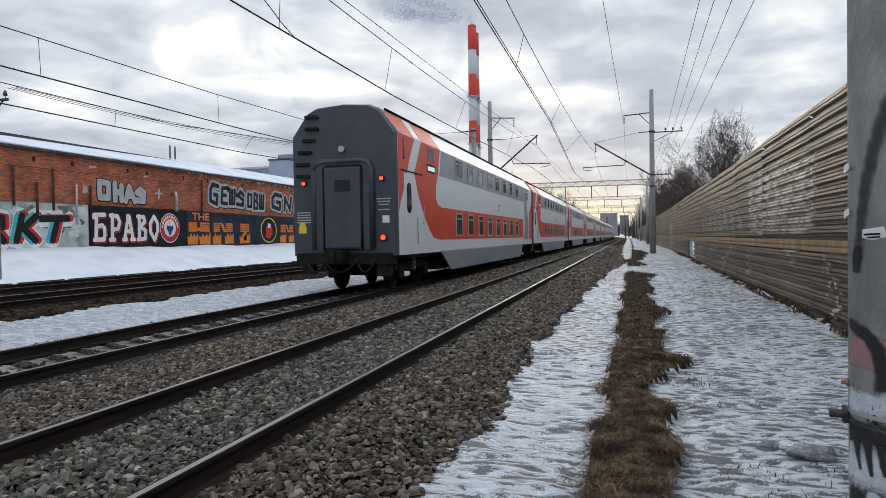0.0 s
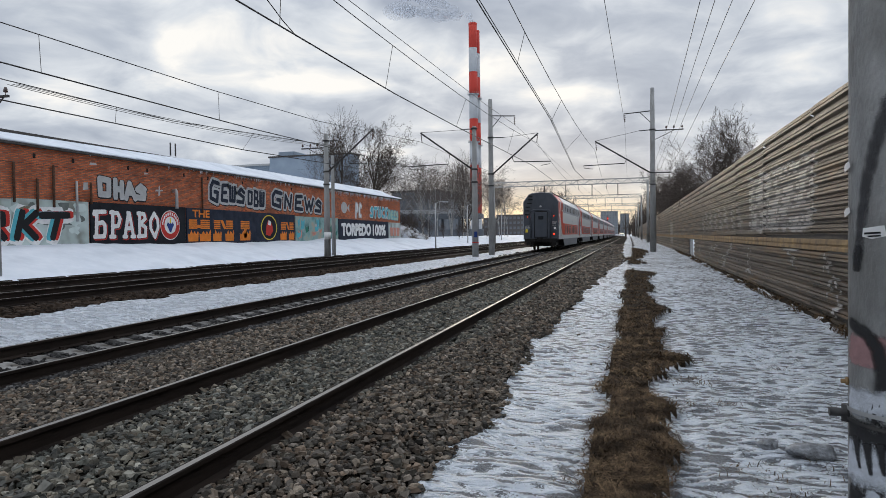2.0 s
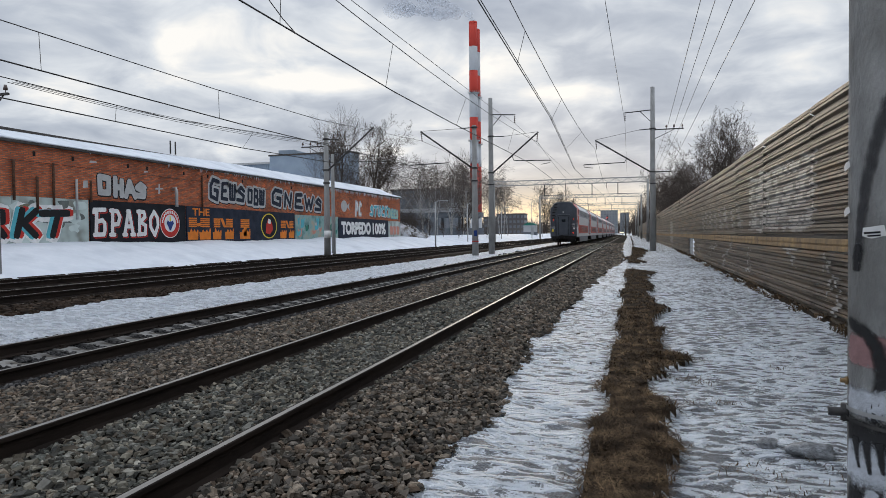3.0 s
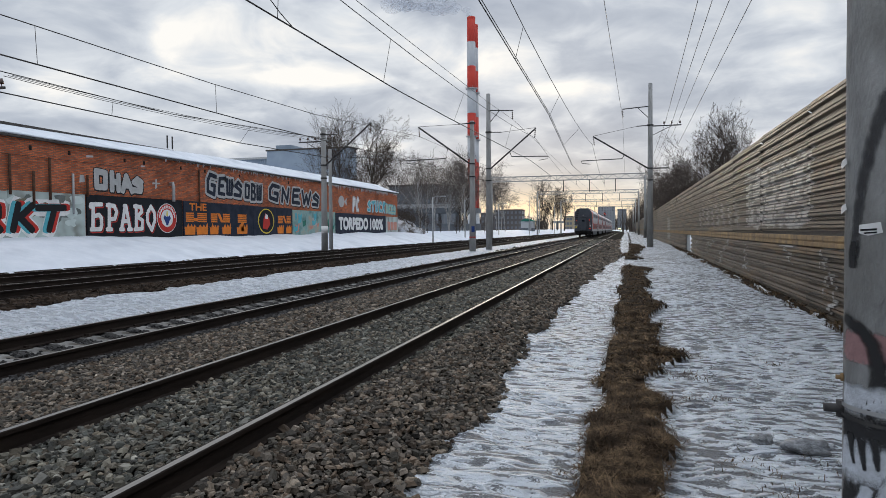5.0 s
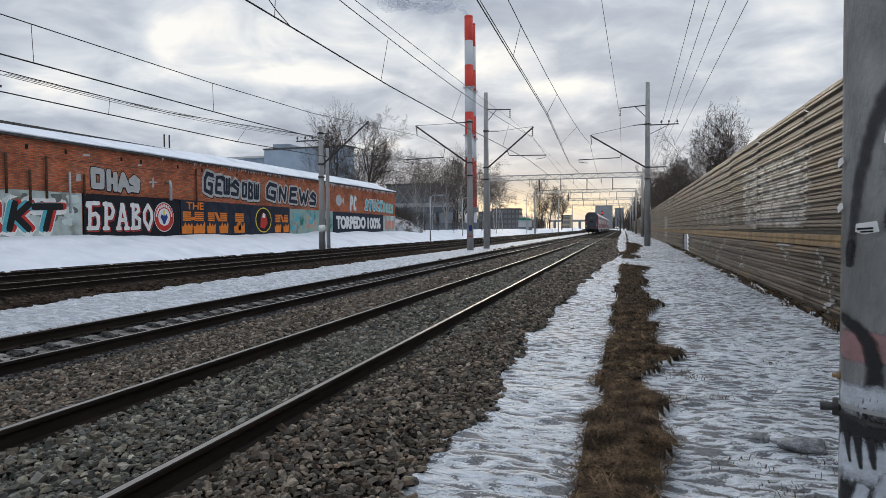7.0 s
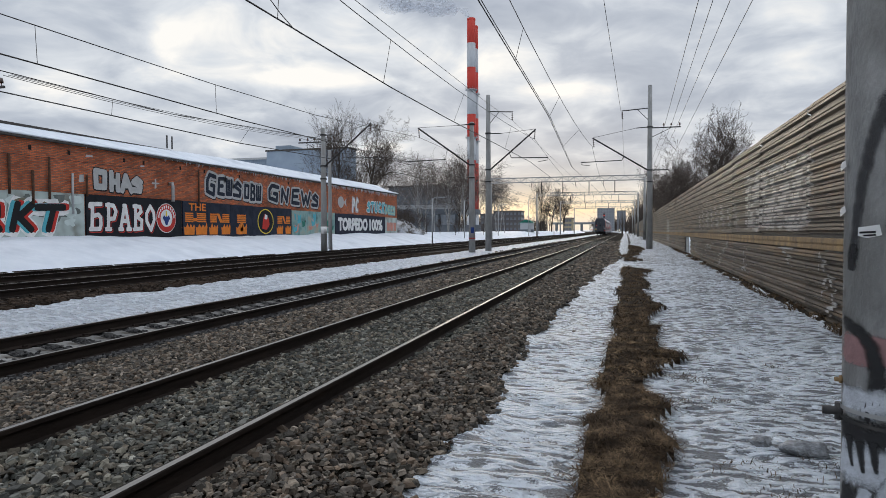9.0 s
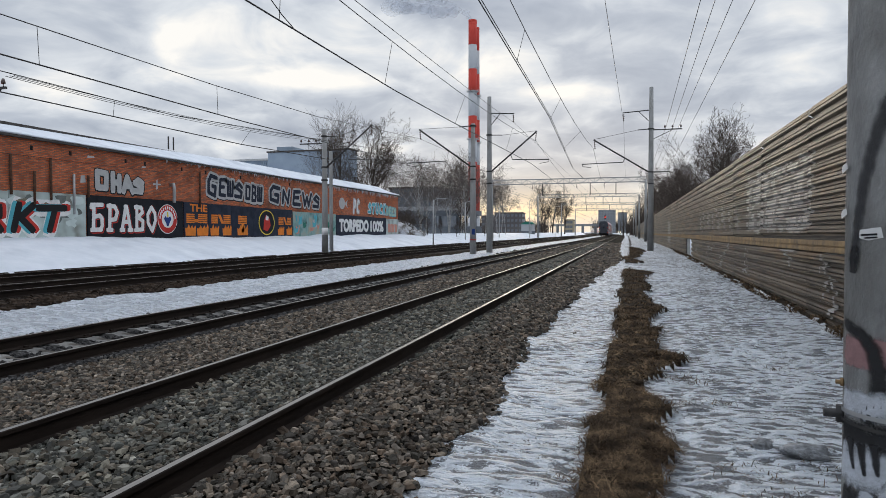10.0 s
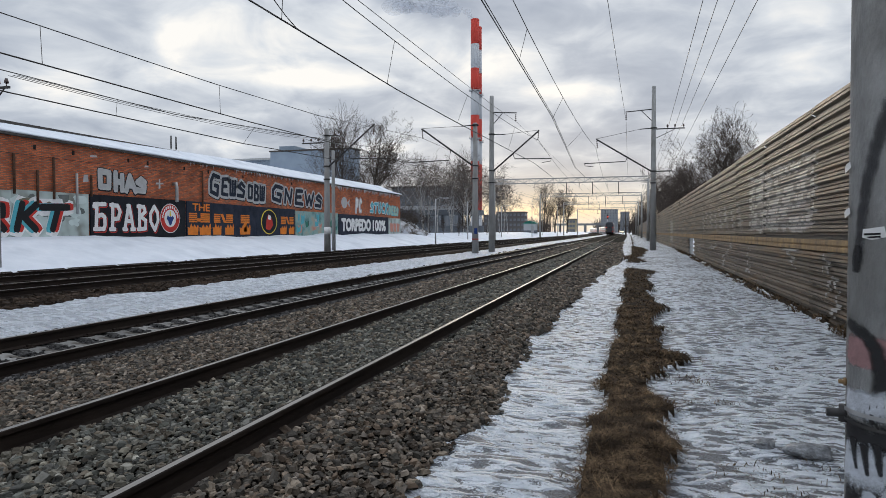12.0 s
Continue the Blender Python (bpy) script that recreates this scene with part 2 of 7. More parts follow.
M["stone_dark"] = material("oily_stone", [(0.018, 0.013, 0.010), (0.06, 0.042, 0.03)], 0.9, scale=5, bump=0.3, island=0.6)
M["rail_side"] = material("rail_rust", [(0.012, 0.009, 0.008), (0.034, 0.025, 0.02)], 0.85, scale=8, bump=0.3, stretch=(1, 0.15, 1))
M["rail_top"] = material("rail_polished", [(0.20, 0.185, 0.17), (0.34, 0.32, 0.30)], 0.42, metal=1.0, scale=3, bump=0.03, stretch=(20, 0.1, 1))
M["sleeper"] = material("sleeper_concrete", [(0.15, 0.147, 0.14), (0.27, 0.263, 0.252)], 0.9, scale=6, bump=0.4, obj_random=0.3, stain=(0.07, 0.06, 0.05), stain_scale=2.5)
M["sleeper_old"] = material("sleeper_oily", [(0.05, 0.042, 0.036), (0.13, 0.115, 0.1)], 0.9, scale=6, bump=0.4, obj_random=0.3)
M["concrete"] = material("pole_concrete", [(0.28, 0.28, 0.275), (0.42, 0.42, 0.41)], 0.85, scale=3, bump=0.25, bump_scale=40, stretch=(1, 1, 0.35), stain=(0.20, 0.195, 0.18), stain_scale=1.2, stain_at=(0.48, 0.7))
M["concrete_near"] = material("pitted_concrete", [(0.26, 0.26, 0.255), (0.40, 0.40, 0.39), (0.47, 0.47, 0.46)], 0.85, scale=9, detail=10, bump=0.6, bump_scale=55, stretch=(1, 1, 0.4), stain=(0.23, 0.225, 0.21), stain_scale=3.0, stain_at=(0.46, 0.68))
M["steel"] = material("dark_steel", [(0.035, 0.035, 0.038), (0.09, 0.085, 0.08)], 0.6, metal=0.5, scale=6, bump=0.2)
M["galv"] = material("galvanised_steel", [(0.34, 0.35, 0.35), (0.5, 0.5, 0.5)], 0.5, metal=0.6, scale=6, bump=0.1)
M["wire"] = material("wire", [(0.03, 0.03, 0.032), (0.06, 0.055, 0.05)], 0.5, metal=0.6, scale=3, bump=0)
M["porcelain"] = material("insulator_glaze", [(0.05, 0.03, 0.025), (0.10, 0.06, 0.05)], 0.2, scale=6, bump=0)
M["fence"] = material("fence_sheet", [(0.115, 0.088, 0.062), (0.225, 0.18, 0.132)], 0.5, metal=0.2, scale=1.6, bump=0.12, bump_scale=9, stretch=(1, 0.3, 4.0), obj_random=0.16, stain=(0.06, 0.048, 0.036), stain_scale=1.1, stain_at=(0.44, 0.66), rough_var=0.18)
M["brick"] = brick_material()
M["panel_dark"] = material("panel_black_paint", [(0.008, 0.009, 0.012), (0.022, 0.024, 0.03)], 0.7, scale=2, bump=0.2, sheen=0.15)
M["panel_navy"] = material("panel_navy_paint", [(0.012, 0.017, 0.03), (0.035, 0.043, 0.065)], 0.7, scale=1.5, bump=0.2, sheen=0.15)
M["panel_camo"] = material("panel_camouflage", [(0.16, 0.15, 0.12), (0.40, 0.46, 0.44), (0.52, 0.60, 0.58)], 0.8, scale=0.8, detail=2, bump=0.2)
M["panel_mixed"] = material("panel_old_paint", [(0.10, 0.20, 0.20), (0.26, 0.40, 0.38), (0.44, 0.36, 0.28)], 0.8, scale=0.9, detail=3, bump=0.2)
M["roof_edge"] = material("roofing_felt", [(0.05, 0.048, 0.045), (0.11, 0.10, 0.095)], 0.9, scale=3, bump=0.4)
for nm, c, r in (("paint_white", (0.78, 0.78, 0.77), 0.6), ("paint_black", (0.015, 0.015, 0.017), 0.6), ("paint_red", (0.52, 0.04, 0.03), 0.6), ("paint_orange", (0.75, 0.22, 0.03), 0.6),
                 ("paint_cyan", (0.10, 0.42, 0.50), 0.6), ("paint_silver", (0.46, 0.46, 0.46), 0.5), ("paint_yellow", (0.75, 0.58, 0.06), 0.6), ("paint_blue", (0.02, 0.05, 0.2), 0.5), ("paint_pink", (0.60, 0.27, 0.21), 0.6), ("paint_green", (0.03, 0.19, 0.14), 0.6), ("paint_pale_green", (0.40, 0.55, 0.45), 0.6)):
    M[nm] = material(nm, [tuple(0.8 * v for v in c), tuple(min(1, 1.1 * v) for v in c)], r, scale=2.5, bump=0.1, sheen=0.2)
M["car_white"] = material("train_grey_white", [(0.63, 0.65, 0.655), (0.68, 0.70, 0.705)], 0.3, scale=0.5, bump=0.01, stretch=(1, 0.3, 1.2), sheen=0.3)
M["car_red"] = material("train_red", [(0.56, 0.048, 0.016), (0.66, 0.064, 0.022)], 0.36, scale=0.8, bump=0.02, sheen=0.22)
M["car_grey"] = material("train_slate_grey", [(0.17, 0.20, 0.25), (0.23, 0.26, 0.31)], 0.3, scale=0.8, bump=0.02)
M["car_skirt"] = material("train_skirt_grey", [(0.16, 0.175, 0.195), (0.26, 0.27, 0.29)], 0.5, scale=1.0, bump=0.05, stretch=(1, 0.5, 2))
M["car_end"] = material("train_end_dark_grey", [(0.034, 0.041, 0.054), (0.058, 0.067, 0.084)], 0.48, scale=1.2, bump=0.05, stretch=(1, 1, 0.5), stain=(0.075, 0.083, 0.096), stain_scale=0.9, stain_at=(0.5, 0.8))
M["car_under"] = material("underframe_black", [(0.008, 0.008, 0.009), (0.03, 0.028, 0.026)], 0.8, scale=4, bump=0.3)
M["car_roof"] = material("train_roof", [(0.08, 0.083, 0.09), (0.16, 0.163, 0.168)], 0.55, scale=1.2, bump=0.05)
M["glass"] = material("dark_glass", [(0.008, 0.010, 0.012), (0.02, 0.024, 0.028)], 0.06, scale=1, bump=0, rough_var=0.02, sheen=0.2)
M["lamp_red"] = material("tail_light", [(1.0, 0.018, 0.008), (1.0, 0.03, 0.01)], 0.3, bump=0, emit=6.0)
M["lamp_lit"] = material("lit_sign", [(0.75, 0.9, 0.85), (0.8, 0.95, 0.9)], 0.3, bump=0, emit=0.35)
M["lamp_warm"] = material("headlight_glow", [(1.0, 0.75, 0.4), (1.0, 0.8, 0.5)], 0.3, bump=0, emit=5.0)
M["bark"] = material("bark", [(0.035, 0.028, 0.023), (0.085, 0.07, 0.058)], 0.95, scale=5, bump=0.6, stretch=(1, 1, 0.3))
M["birch"] = material("birch_bark", [(0.06, 0.055, 0.05), (0.36, 0.35, 0.33), (0.46, 0.45, 0.43)], 0.85, scale=2.5, bump=0.4, stretch=(1, 1, 2))
M["twig"] = material("twigs", [(0.05, 0.04, 0.034), (0.105, 0.084, 0.07)], 0.95, scale=2, bump=0, island=0.3)
M["birch_twig"] = material("birch_twigs", [(0.10, 0.082, 0.07), (0.19, 0.16, 0.145)], 0.95, scale=2, bump=0, island=0.3)
M["straw"] = material("dead_grass", [(0.020, 0.014, 0.009), (0.085, 0.056, 0.034), (0.26, 0.18, 0.105)], 0.9, scale=5, bump=0, island=0.85)
M["blue_wall"] = material("blue_grey_cladding", [(0.22, 0.28, 0.35), (0.30, 0.36, 0.43)], 0.6, scale=0.3, bump=0.1)
M["grey_wall"] = material("weathered_concrete_wall", [(0.11, 0.122, 0.138), (0.20, 0.213, 0.228)], 0.9, scale=0.3, bump=0.2)
M["far_wall"] = material("far_facade", [(0.20, 0.215, 0.23), (0.28, 0.29, 0.30)], 0.9, scale=0.1, bump=0)
M["far_dark"] = material("far_dark_facade", [(0.09, 0.085, 0.085), (0.14, 0.13, 0.125)], 0.9, scale=0.1, bump=0)
# paler than the train's glass: distance haze is mixed into the colour
M["hazed_glass"] = material("far_window_hazed", [(0.10, 0.11, 0.125), (0.15, 0.16, 0.175)], 0.3, scale=1, bump=0)
M["yellow_wall"] = material("ochre_facade", [(0.34, 0.29, 0.19), (0.42, 0.36, 0.25)], 0.9, scale=0.3, bump=0)


# ---- mesh helpers ----
def mesh_of(name, bm, *mats, smooth=False):
    me = bpy.data.meshes.new(name)
    if smooth:
        for f in bm.faces:
            f.smooth = True
    bm.to_mesh(me)
    bm.free()
    for mt in mats:
        me.materials.append(mt)
    return me


def part(name, bm, mt, parent, label="", m=None, smooth=False, extra=()):
    """Links a bmesh, or a finished mesh, as one part of a thing."""
    me = bm if isinstance(bm, bpy.types.Mesh) else mesh_of(name, bm, mt, *extra, smooth=smooth)
    ob = new(name, me)
    ob.parent = parent
    if m is not None:
        ob.matrix_basis = m
    if label:
        ob["label"] = label
    return ob


def thing(name, m, label, category, group="", kind=""):
    ob = new(name)
    ob.empty_display_size = 0.2
    ob.matrix_basis = m
    return tagged(ob, label, category, group, kind)


def box(bm, x0, y0, z0, x1, y1, z1, bevel=0.0, slot=0):
    vs = [bm.verts.new(p) for p in ((x0, y0, z0), (x1, y0, z0), (x1, y1, z0), (x0, y1, z0), (x0, y0, z1), (x1, y0, z1), (x1, y1, z1), (x0, y1, z1))]
    fs = [bm.faces.new([vs[i] for i in q]) for q in ((0, 3, 2, 1), (4, 5, 6, 7), (0, 1, 5, 4), (1, 2, 6, 5), (2, 3, 7, 6), (3, 0, 4, 7))]
    for f in fs:
        f.material_index = slot
    if bevel:
        es = list({e for f in fs for e in f.edges})
        bmesh.ops.bevel(bm, geom=es, offset=bevel, segments=2, affect='EDGES', profile=0.6)
    return bm


def boxes(*rows, bevel=0.0):
    bm = bmesh.new()
    for r in rows:
        box(bm, *r, bevel=bevel)
    return bm


def tube(bm, pts, radii, n=8, cap=True, slot=0):
    """A round tube through points."""
    if isinstance(radii, (int, float)):
        radii = [radii] * len(pts)
    rings = []
    for i, p in enumerate(pts):
        p = Vector(p)
        d = (Vector(pts[min(i + 1, len(pts) - 1)]) - Vector(pts[max(i - 1, 0)])).normalized()
        a = d.cross(Vector((0, 0, 1)) if abs(d.z) < 0.9 else Vector((1, 0, 0))).normalized()
        b = d.cross(a)
        rings.append([bm.verts.new(p + (a * math.cos(t) + b * math.sin(t)) * radii[i]) for t in (2 * math.pi * k / n for k in range(n))])
    for r, s in zip(rings, rings[1:]):
        for k in range(n):
            f = bm.faces.new((r[k], r[(k + 1) % n], s[(k + 1) % n], s[k]))
            f.material_index = slot
            f.smooth = n > 5
    if cap:
        bm.faces.new(rings[0][::-1]).material_index = slot
        bm.faces.new(rings[-1]).material_index = slot
    return bm


def tubes(*rows, n=8):
    bm = bmesh.new()
    for pts, r in rows:
        tube(bm, pts, r, n)
    return bm


def prism(bm, outline, axis, a, b, slot=0, closed=True):
    """An outline in two axes drawn out along the third, from a to b."""
    def at(p, s):
        return {"x": (s, p[0], p[1]), "y": (p[0], s, p[1]), "z": (p[0], p[1], s)}[axis]
    v0, v1 = [bm.verts.new(at(p, a)) for p in outline], [bm.verts.new(at(p, b)) for p in outline]
    n = len(outline)
    for i in range(n if closed else n - 1):
        bm.faces.new((v0[i], v0[(i + 1) % n], v1[(i + 1) % n], v1[i])).material_index = slot
    if closed:
        bm.faces.new(v0[::-1]).material_index = slot
        bm.faces.new(v1).material_index = slot
    bmesh.ops.recalc_face_normals(bm, faces=bm.faces)
    return bm


def raw_mesh(name, verts, faces, mats, slots=None, smooth=False):
    me = bpy.data.meshes.new(name)
    verts, faces = np.asarray(verts, dtype=np.float32), np.asarray(faces, dtype=np.int32)
    me.vertices.add(len(verts))
    me.vertices.foreach_set("co", verts.ravel())
    k = faces.shape[1]
    me.loops.add(faces.size)
    me.loops.foreach_set("vertex_index", faces.ravel())
    me.polygons.add(len(faces))
    me.polygons.foreach_set("loop_start", np.arange(len(faces), dtype=np.int32) * k)
    if slots is not None:
        me.polygons.foreach_set("material_index", np.asarray(slots, dtype=np.int32))
    me.polygons.foreach_set("use_smooth", np.full(len(faces), smooth))
    for mt in mats:
        me.materials.append(mt)
    me.update(calc_edges=True)
    me.validate()
    return me


# ---- the lie of the land ----
BEND_AT, BEND_R = 250.0, 3700.0
NEAR_X, TRAIN_X, THIRD_X, FOURTH_X = -3.396, -7.638, -14.6, -18.75   # the four tracks' middles
RAIL_Z = {NEAR_X: 0.0, TRAIN_X: -0.11, THIRD_X: 0.05, FOURTH_X: 0.05}


def bend(y):
    """How far the whole line has swung to the left at y."""
    d = np.maximum(np.asarray(y, dtype=float) - BEND_AT, 0)
    d = np.minimum(d, 900)
    return np.asarray(y, dtype=float) * 0.0 - (BEND_R - np.sqrt(BEND_R ** 2 - d ** 2))


def vnoise(x, y, seed=0):
    """Smooth value noise from 0 to 1."""
    xi, yi = np.floor(x).astype(np.int64), np.floor(y).astype(np.int64)
    xf, yf = x - xi, y - yi
    u, v = xf * xf * (3 - 2 * xf), yf * yf * (3 - 2 * yf)

    def h(a, b):
        n = (a * 374761393 + b * 668265263 + seed * 1274126177) & 0x7fffffff
        n = ((n ^ (n >> 13)) * 1274126177) & 0x7fffffff
        return ((n ^ (n >> 16)) & 0xffff) / 65535.0
    return (h(xi, yi) * (1 - u) + h(xi + 1, yi) * u) * (1 - v) + (h(xi, yi + 1) * (1 - u) + h(xi + 1, yi + 1) * u) * v


PROFILE = [(-4000, 0.6), (-60, 1.0), (-26.3, 1.15), (-24.5, 1.0), (-22.5, 0.45), (-21.0, -0.02), (-20.6, -0.14), (-12.9, -0.15), (-12.2, -0.18), (-11.6, -0.16), (-9.3, -0.20), (-8.85, -0.26),
           (-8.62, -0.27), (-8.5, -0.35), (-6.8, -0.35), (-6.62, -0.27), (-5.4, -0.2), (-5.0, -0.18), (-2.0, -0.17), (-1.35, -0.34), (-0.3, -0.37), (0.1, -0.34), (0.5, -0.36), (2.4, -0.36), (3.6, -0.33), (6, -0.3), (4000, -0.3)]


def ground_z(u, y):
    z = np.interp(u, [p[0] for p in PROFILE], [p[1] for p in PROFILE])
    rise = np.interp(y, [13, 48, 80, 200], [0.0, 0.27, 0.3, 0.12])
    z = z + rise * np.clip((u + 1.6) / 1.2, 0, 1)
    bank = np.clip((-21.5 - u) / 3, 0, 1)
    z = z + bank * (vnoise(u * 0.5, y * 0.3, 5) - 0.5) * 0.22 + bank * (vnoise(u * 2, y * 1.5, 6) - 0.5) * 0.05
    return z


def snow_edge(u, y):
    """Where the ballast's foot meets the snow of the path."""
    w = (vnoise(u * 1.5, y * 1.2, 1) - 0.5) * 0.22 + (vnoise(u * 9, y * 8, 2) - 0.5) * 0.16
    return np.interp(y, [0, 6, 8.2, 10.5, 13, 17.6, 21.5, 26, 30, 34, 40, 55, 90], [-1.27, -1.31, -1.37, -1.42, -1.37, -1.35, -1.2, -1.08, -1.0, -0.55, -0.35, -0.7, -0.8]) + w


def zone(u, y):
    """0 snow, 1 trodden snow, 2 ballast, 3 oily ballast, 4 grass soil, 5 rippled snow."""
    w = (vnoise(u * 1.5, y * 1.2, 1) - 0.5) * 0.5 + (vnoise(u * 7, y * 6, 2) - 0.5) * 0.22
    s = np.zeros_like(u, dtype=int)
    edge = snow_edge(u, y)
    s[(u > edge) & (u < 3.75)] = 1
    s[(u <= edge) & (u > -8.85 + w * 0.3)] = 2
    s[(u <= -8.85 + w * 0.3) & (u > -11.65 + w)] = 5
    s[(u <= -11.65 + w) & (u > -20.9 + w * 0.2)] = 3
    right = np.interp(y, [0, 4.5, 5.4, 6.2, 6.5, 6.8, 7.2, 8.4, 9.0, 9.3, 9.8, 10.6, 12.7, 15.6, 17.5, 19, 22, 27.5, 29, 33, 35, 38, 44, 52, 60, 66, 90],
                      [0.25, 0.3, 0.38, 0.3, 0.46, 0.32, 0.27, 0.27, 0.5, 0.56, 0.42, 0.52, 0.52, 0.78, 0.62, 0.5, 0.55, 0.9, -0.4, -0.4, 0.8, 0.4, 0.9, 1.2, 0.9, 0.3, 0.6])
    left = np.interp(y, [0, 5, 9, 11, 14, 24, 26.8, 36, 37, 40, 41, 46, 60, 90], [-0.3, -0.28, -0.26, -0.2, -0.19, -0.16, -0.2, -0.05, -0.3, -0.3, 0.1, 0.15, 0.25, 0.3])
    s[(u > left + w * 0.35) & (u < right + w * 0.8)] = 4
    s[(u > 3.46 + w * 0.1) & (u < 3.75) & (y < 60)] = 4
    return s


def ripple(u, y):
    """The trodden snow has thawed into wavy ridges across the path. Returns the height and how much each spot's hollows
    are darkened.
    """
    p = (y + 0.2 * u) / 0.24 + 4.0 * vnoise(u * 1.1, y * 0.6, 11) + 2.0 * vnoise(u * 3.4, y * 2.2, 15)
    a = vnoise(u * 3.8 + 0.3 * p, p * 0.8, 12)
    h = (np.cos(2 * np.pi * p) - 1.0) * 0.010 * (0.3 + a) + vnoise(u * 0.8, y * 0.8, 14) * 0.05 + vnoise(u * 3.1, y * 4.0, 16) * 0.025 - 0.03
    hollow_dark = np.interp(u, [-0.9, 0.2, 2.4, 3.4], [0.76, 0.86, 0.90, 0.86]) + (vnoise(u * 1.1, y * 0.7, 19) - 0.5) * 0.5
    return h, hollow_dark


def turf(u, y):
    return vnoise(u * 5, y * 5, 3) * 0.06 + vnoise(u * 1.5, y * 1.5, 33) * 0.05


def make_ground():
    us = np.concatenate([[-3500, -1500, -700, -350, -180, -110, -75, -55, -42, -35, -30], np.arange(-27, -20, 0.35), np.arange(-20, -13, 0.5), np.arange(-13, -1.9, 0.16), np.arange(-1.9, 3.9, 0.055),
                         [4.1, 4.6, 5.5, 7, 10, 16, 30, 70, 160, 400, 1000, 3000]])
    ys = np.concatenate([[-300, -80, -30, -12, -5, -2, 0, 1], np.arange(2, 3, 0.1), np.arange(3, 11, 0.045), np.arange(11, 20, 0.07), np.arange(20, 34, 0.11), np.arange(34, 80, 0.4), np.arange(80, 300, 4), np.arange(300, 700, 12), [760, 900, 1200, 1700, 2400, 3500]])
    U, Y = np.meshgrid(us, ys)
    Z = ground_z(U, Y)
    mid = zone(U, Y)
    fade = np.clip((60 - Y) / 40, 0.15, 1)
    wave, hollow_dark = ripple(U, Y)
    Z = Z + np.where(mid == 1, wave * fade, 0) + np.where(mid == 4, turf(U, Y), 0)
    drift = (vnoise(U * 1.6 + Y * 0.8, Y * 5, 4) - 0.3) * 0.07 + vnoise(U * 3 + Y * 2, Y * 9, 44) * 0.04
    Z = Z + np.where(mid == 5, drift * fade + 0.02, 0)
    hollow_dark = np.where(mid == 5, 0.9, hollow_dark)
    Z = Z + np.where((mid == 2) | (mid == 3), (vnoise(U * 9, Y * 9, 7) - 0.8) * 0.05, 0)
    X = U + bend(Y) * np.clip((200 - np.abs(U)) / 100, 0, 1)
    nu, ny = len(us), len(ys)
    i = (np.arange(ny - 1)[:, None] * nu + np.arange(nu - 1)[None, :]).ravel()
    faces = np.stack([i, i + 1, i + 1 + nu, i + nu], 1)
    cu, cy = ((U[:-1, :-1] + U[1:, 1:]) / 2).ravel(), ((Y[:-1, :-1] + Y[1:, 1:]) / 2).ravel()
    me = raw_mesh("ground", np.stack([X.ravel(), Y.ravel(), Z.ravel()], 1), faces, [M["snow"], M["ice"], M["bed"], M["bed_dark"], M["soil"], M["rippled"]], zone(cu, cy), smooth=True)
    me.attributes.new("hollow_dark", 'FLOAT', 'POINT').data.foreach_set("value", np.ascontiguousarray(hollow_dark.ravel(), dtype=np.float32))
    tagged(new("ground", me), "snow-covered ground with ballast beds, trodden path and strip of dead grass", "ground", kind="structure")


make_ground()


# ---- tracks ----
def rail_mesh(x, z, y0, y1):
    """A rail along the line: dark foot, web and head sides, polished running surface."""
    prof = [(-0.075, -0.18), (0.075, -0.18), (0.075, -0.168), (0.014, -0.148), (0.010, -0.045), (0.037, -0.036), (0.037, -0.008), (0.030, -0.001), (0.022, 0.0), (-0.016, 0.0), (-0.029, -0.001), (-0.037, -0.008), (-0.037, -0.036),
            (-0.010, -0.045), (-0.014, -0.148), (-0.075, -0.168)]
    ys = np.concatenate([np.linspace(y0, BEND_AT, 12), np.arange(BEND_AT + 8, y1, 8)])
    b = bend(ys)
    n = len(prof)
    V = [(x + b[j] + p[0], ys[j], z + p[1]) for j in range(len(ys)) for p in prof]
    F, S = [], []
    for j in range(len(ys) - 1):
        for k in range(n):
            F.append((j * n + k, (j + 1) * n + k, (j + 1) * n + (k + 1) % n, j * n + (k + 1) % n))
            S.append(1 if k in (7, 8) else 0)
    return raw_mesh("rail", V, F, [M["rail_side"], M["rail_top"]], S)


def sleeper_mesh(old):
    bm = bmesh.new()
    out = [(-1.35, -0.2), (1.35, -0.2), (1.35, -0.03), (1.05, 0.0), (0.55, 0.0), (0.42, -0.035), (-0.42, -0.035), (-0.55, 0.0), (-1.05, 0.0), (-1.35, -0.03)]
    prism(bm, out, "y", -0.13, 0.13)
    return mesh_of("sleeper", bm, M["sleeper_old" if old else "sleeper"])


def clip_mesh():
    bm = boxes((-0.16, -0.07, 0.0, 0.16, 0.07, 0.018), (-0.13, -0.03, 0.018, -0.085, 0.03, 0.05), (0.085, -0.03, 0.018, 0.13, 0.03, 0.05))
    return mesh_of("rail_clip", bm, M["rail_side"])


def make_track(x, label, sleepers, pitch=0.5435, start=3.0, old=False):
    z = RAIL_Z[x]
    tr = thing("railway_track", pose(x, 0, z), label, "railway track", "parallel railway tracks", "structure")
    for s in (-0.796, 0.796):
        part("rail", rail_mesh(s, 0, -25, 900), None, tr, "worn steel rail with a polished head")
    sm, cm = sleeper_mesh(old), clip_mesh()
    for k in range(sleepers):
        y = start + k * pitch
        part("sleeper", sm, None, tr, m=pose(0, y, -0.185))
        if y < 26 and not old:
            for s in (-0.796, 0.796):
                part("rail_clip", cm, None, tr, m=pose(s, y, -0.186))
    return tr


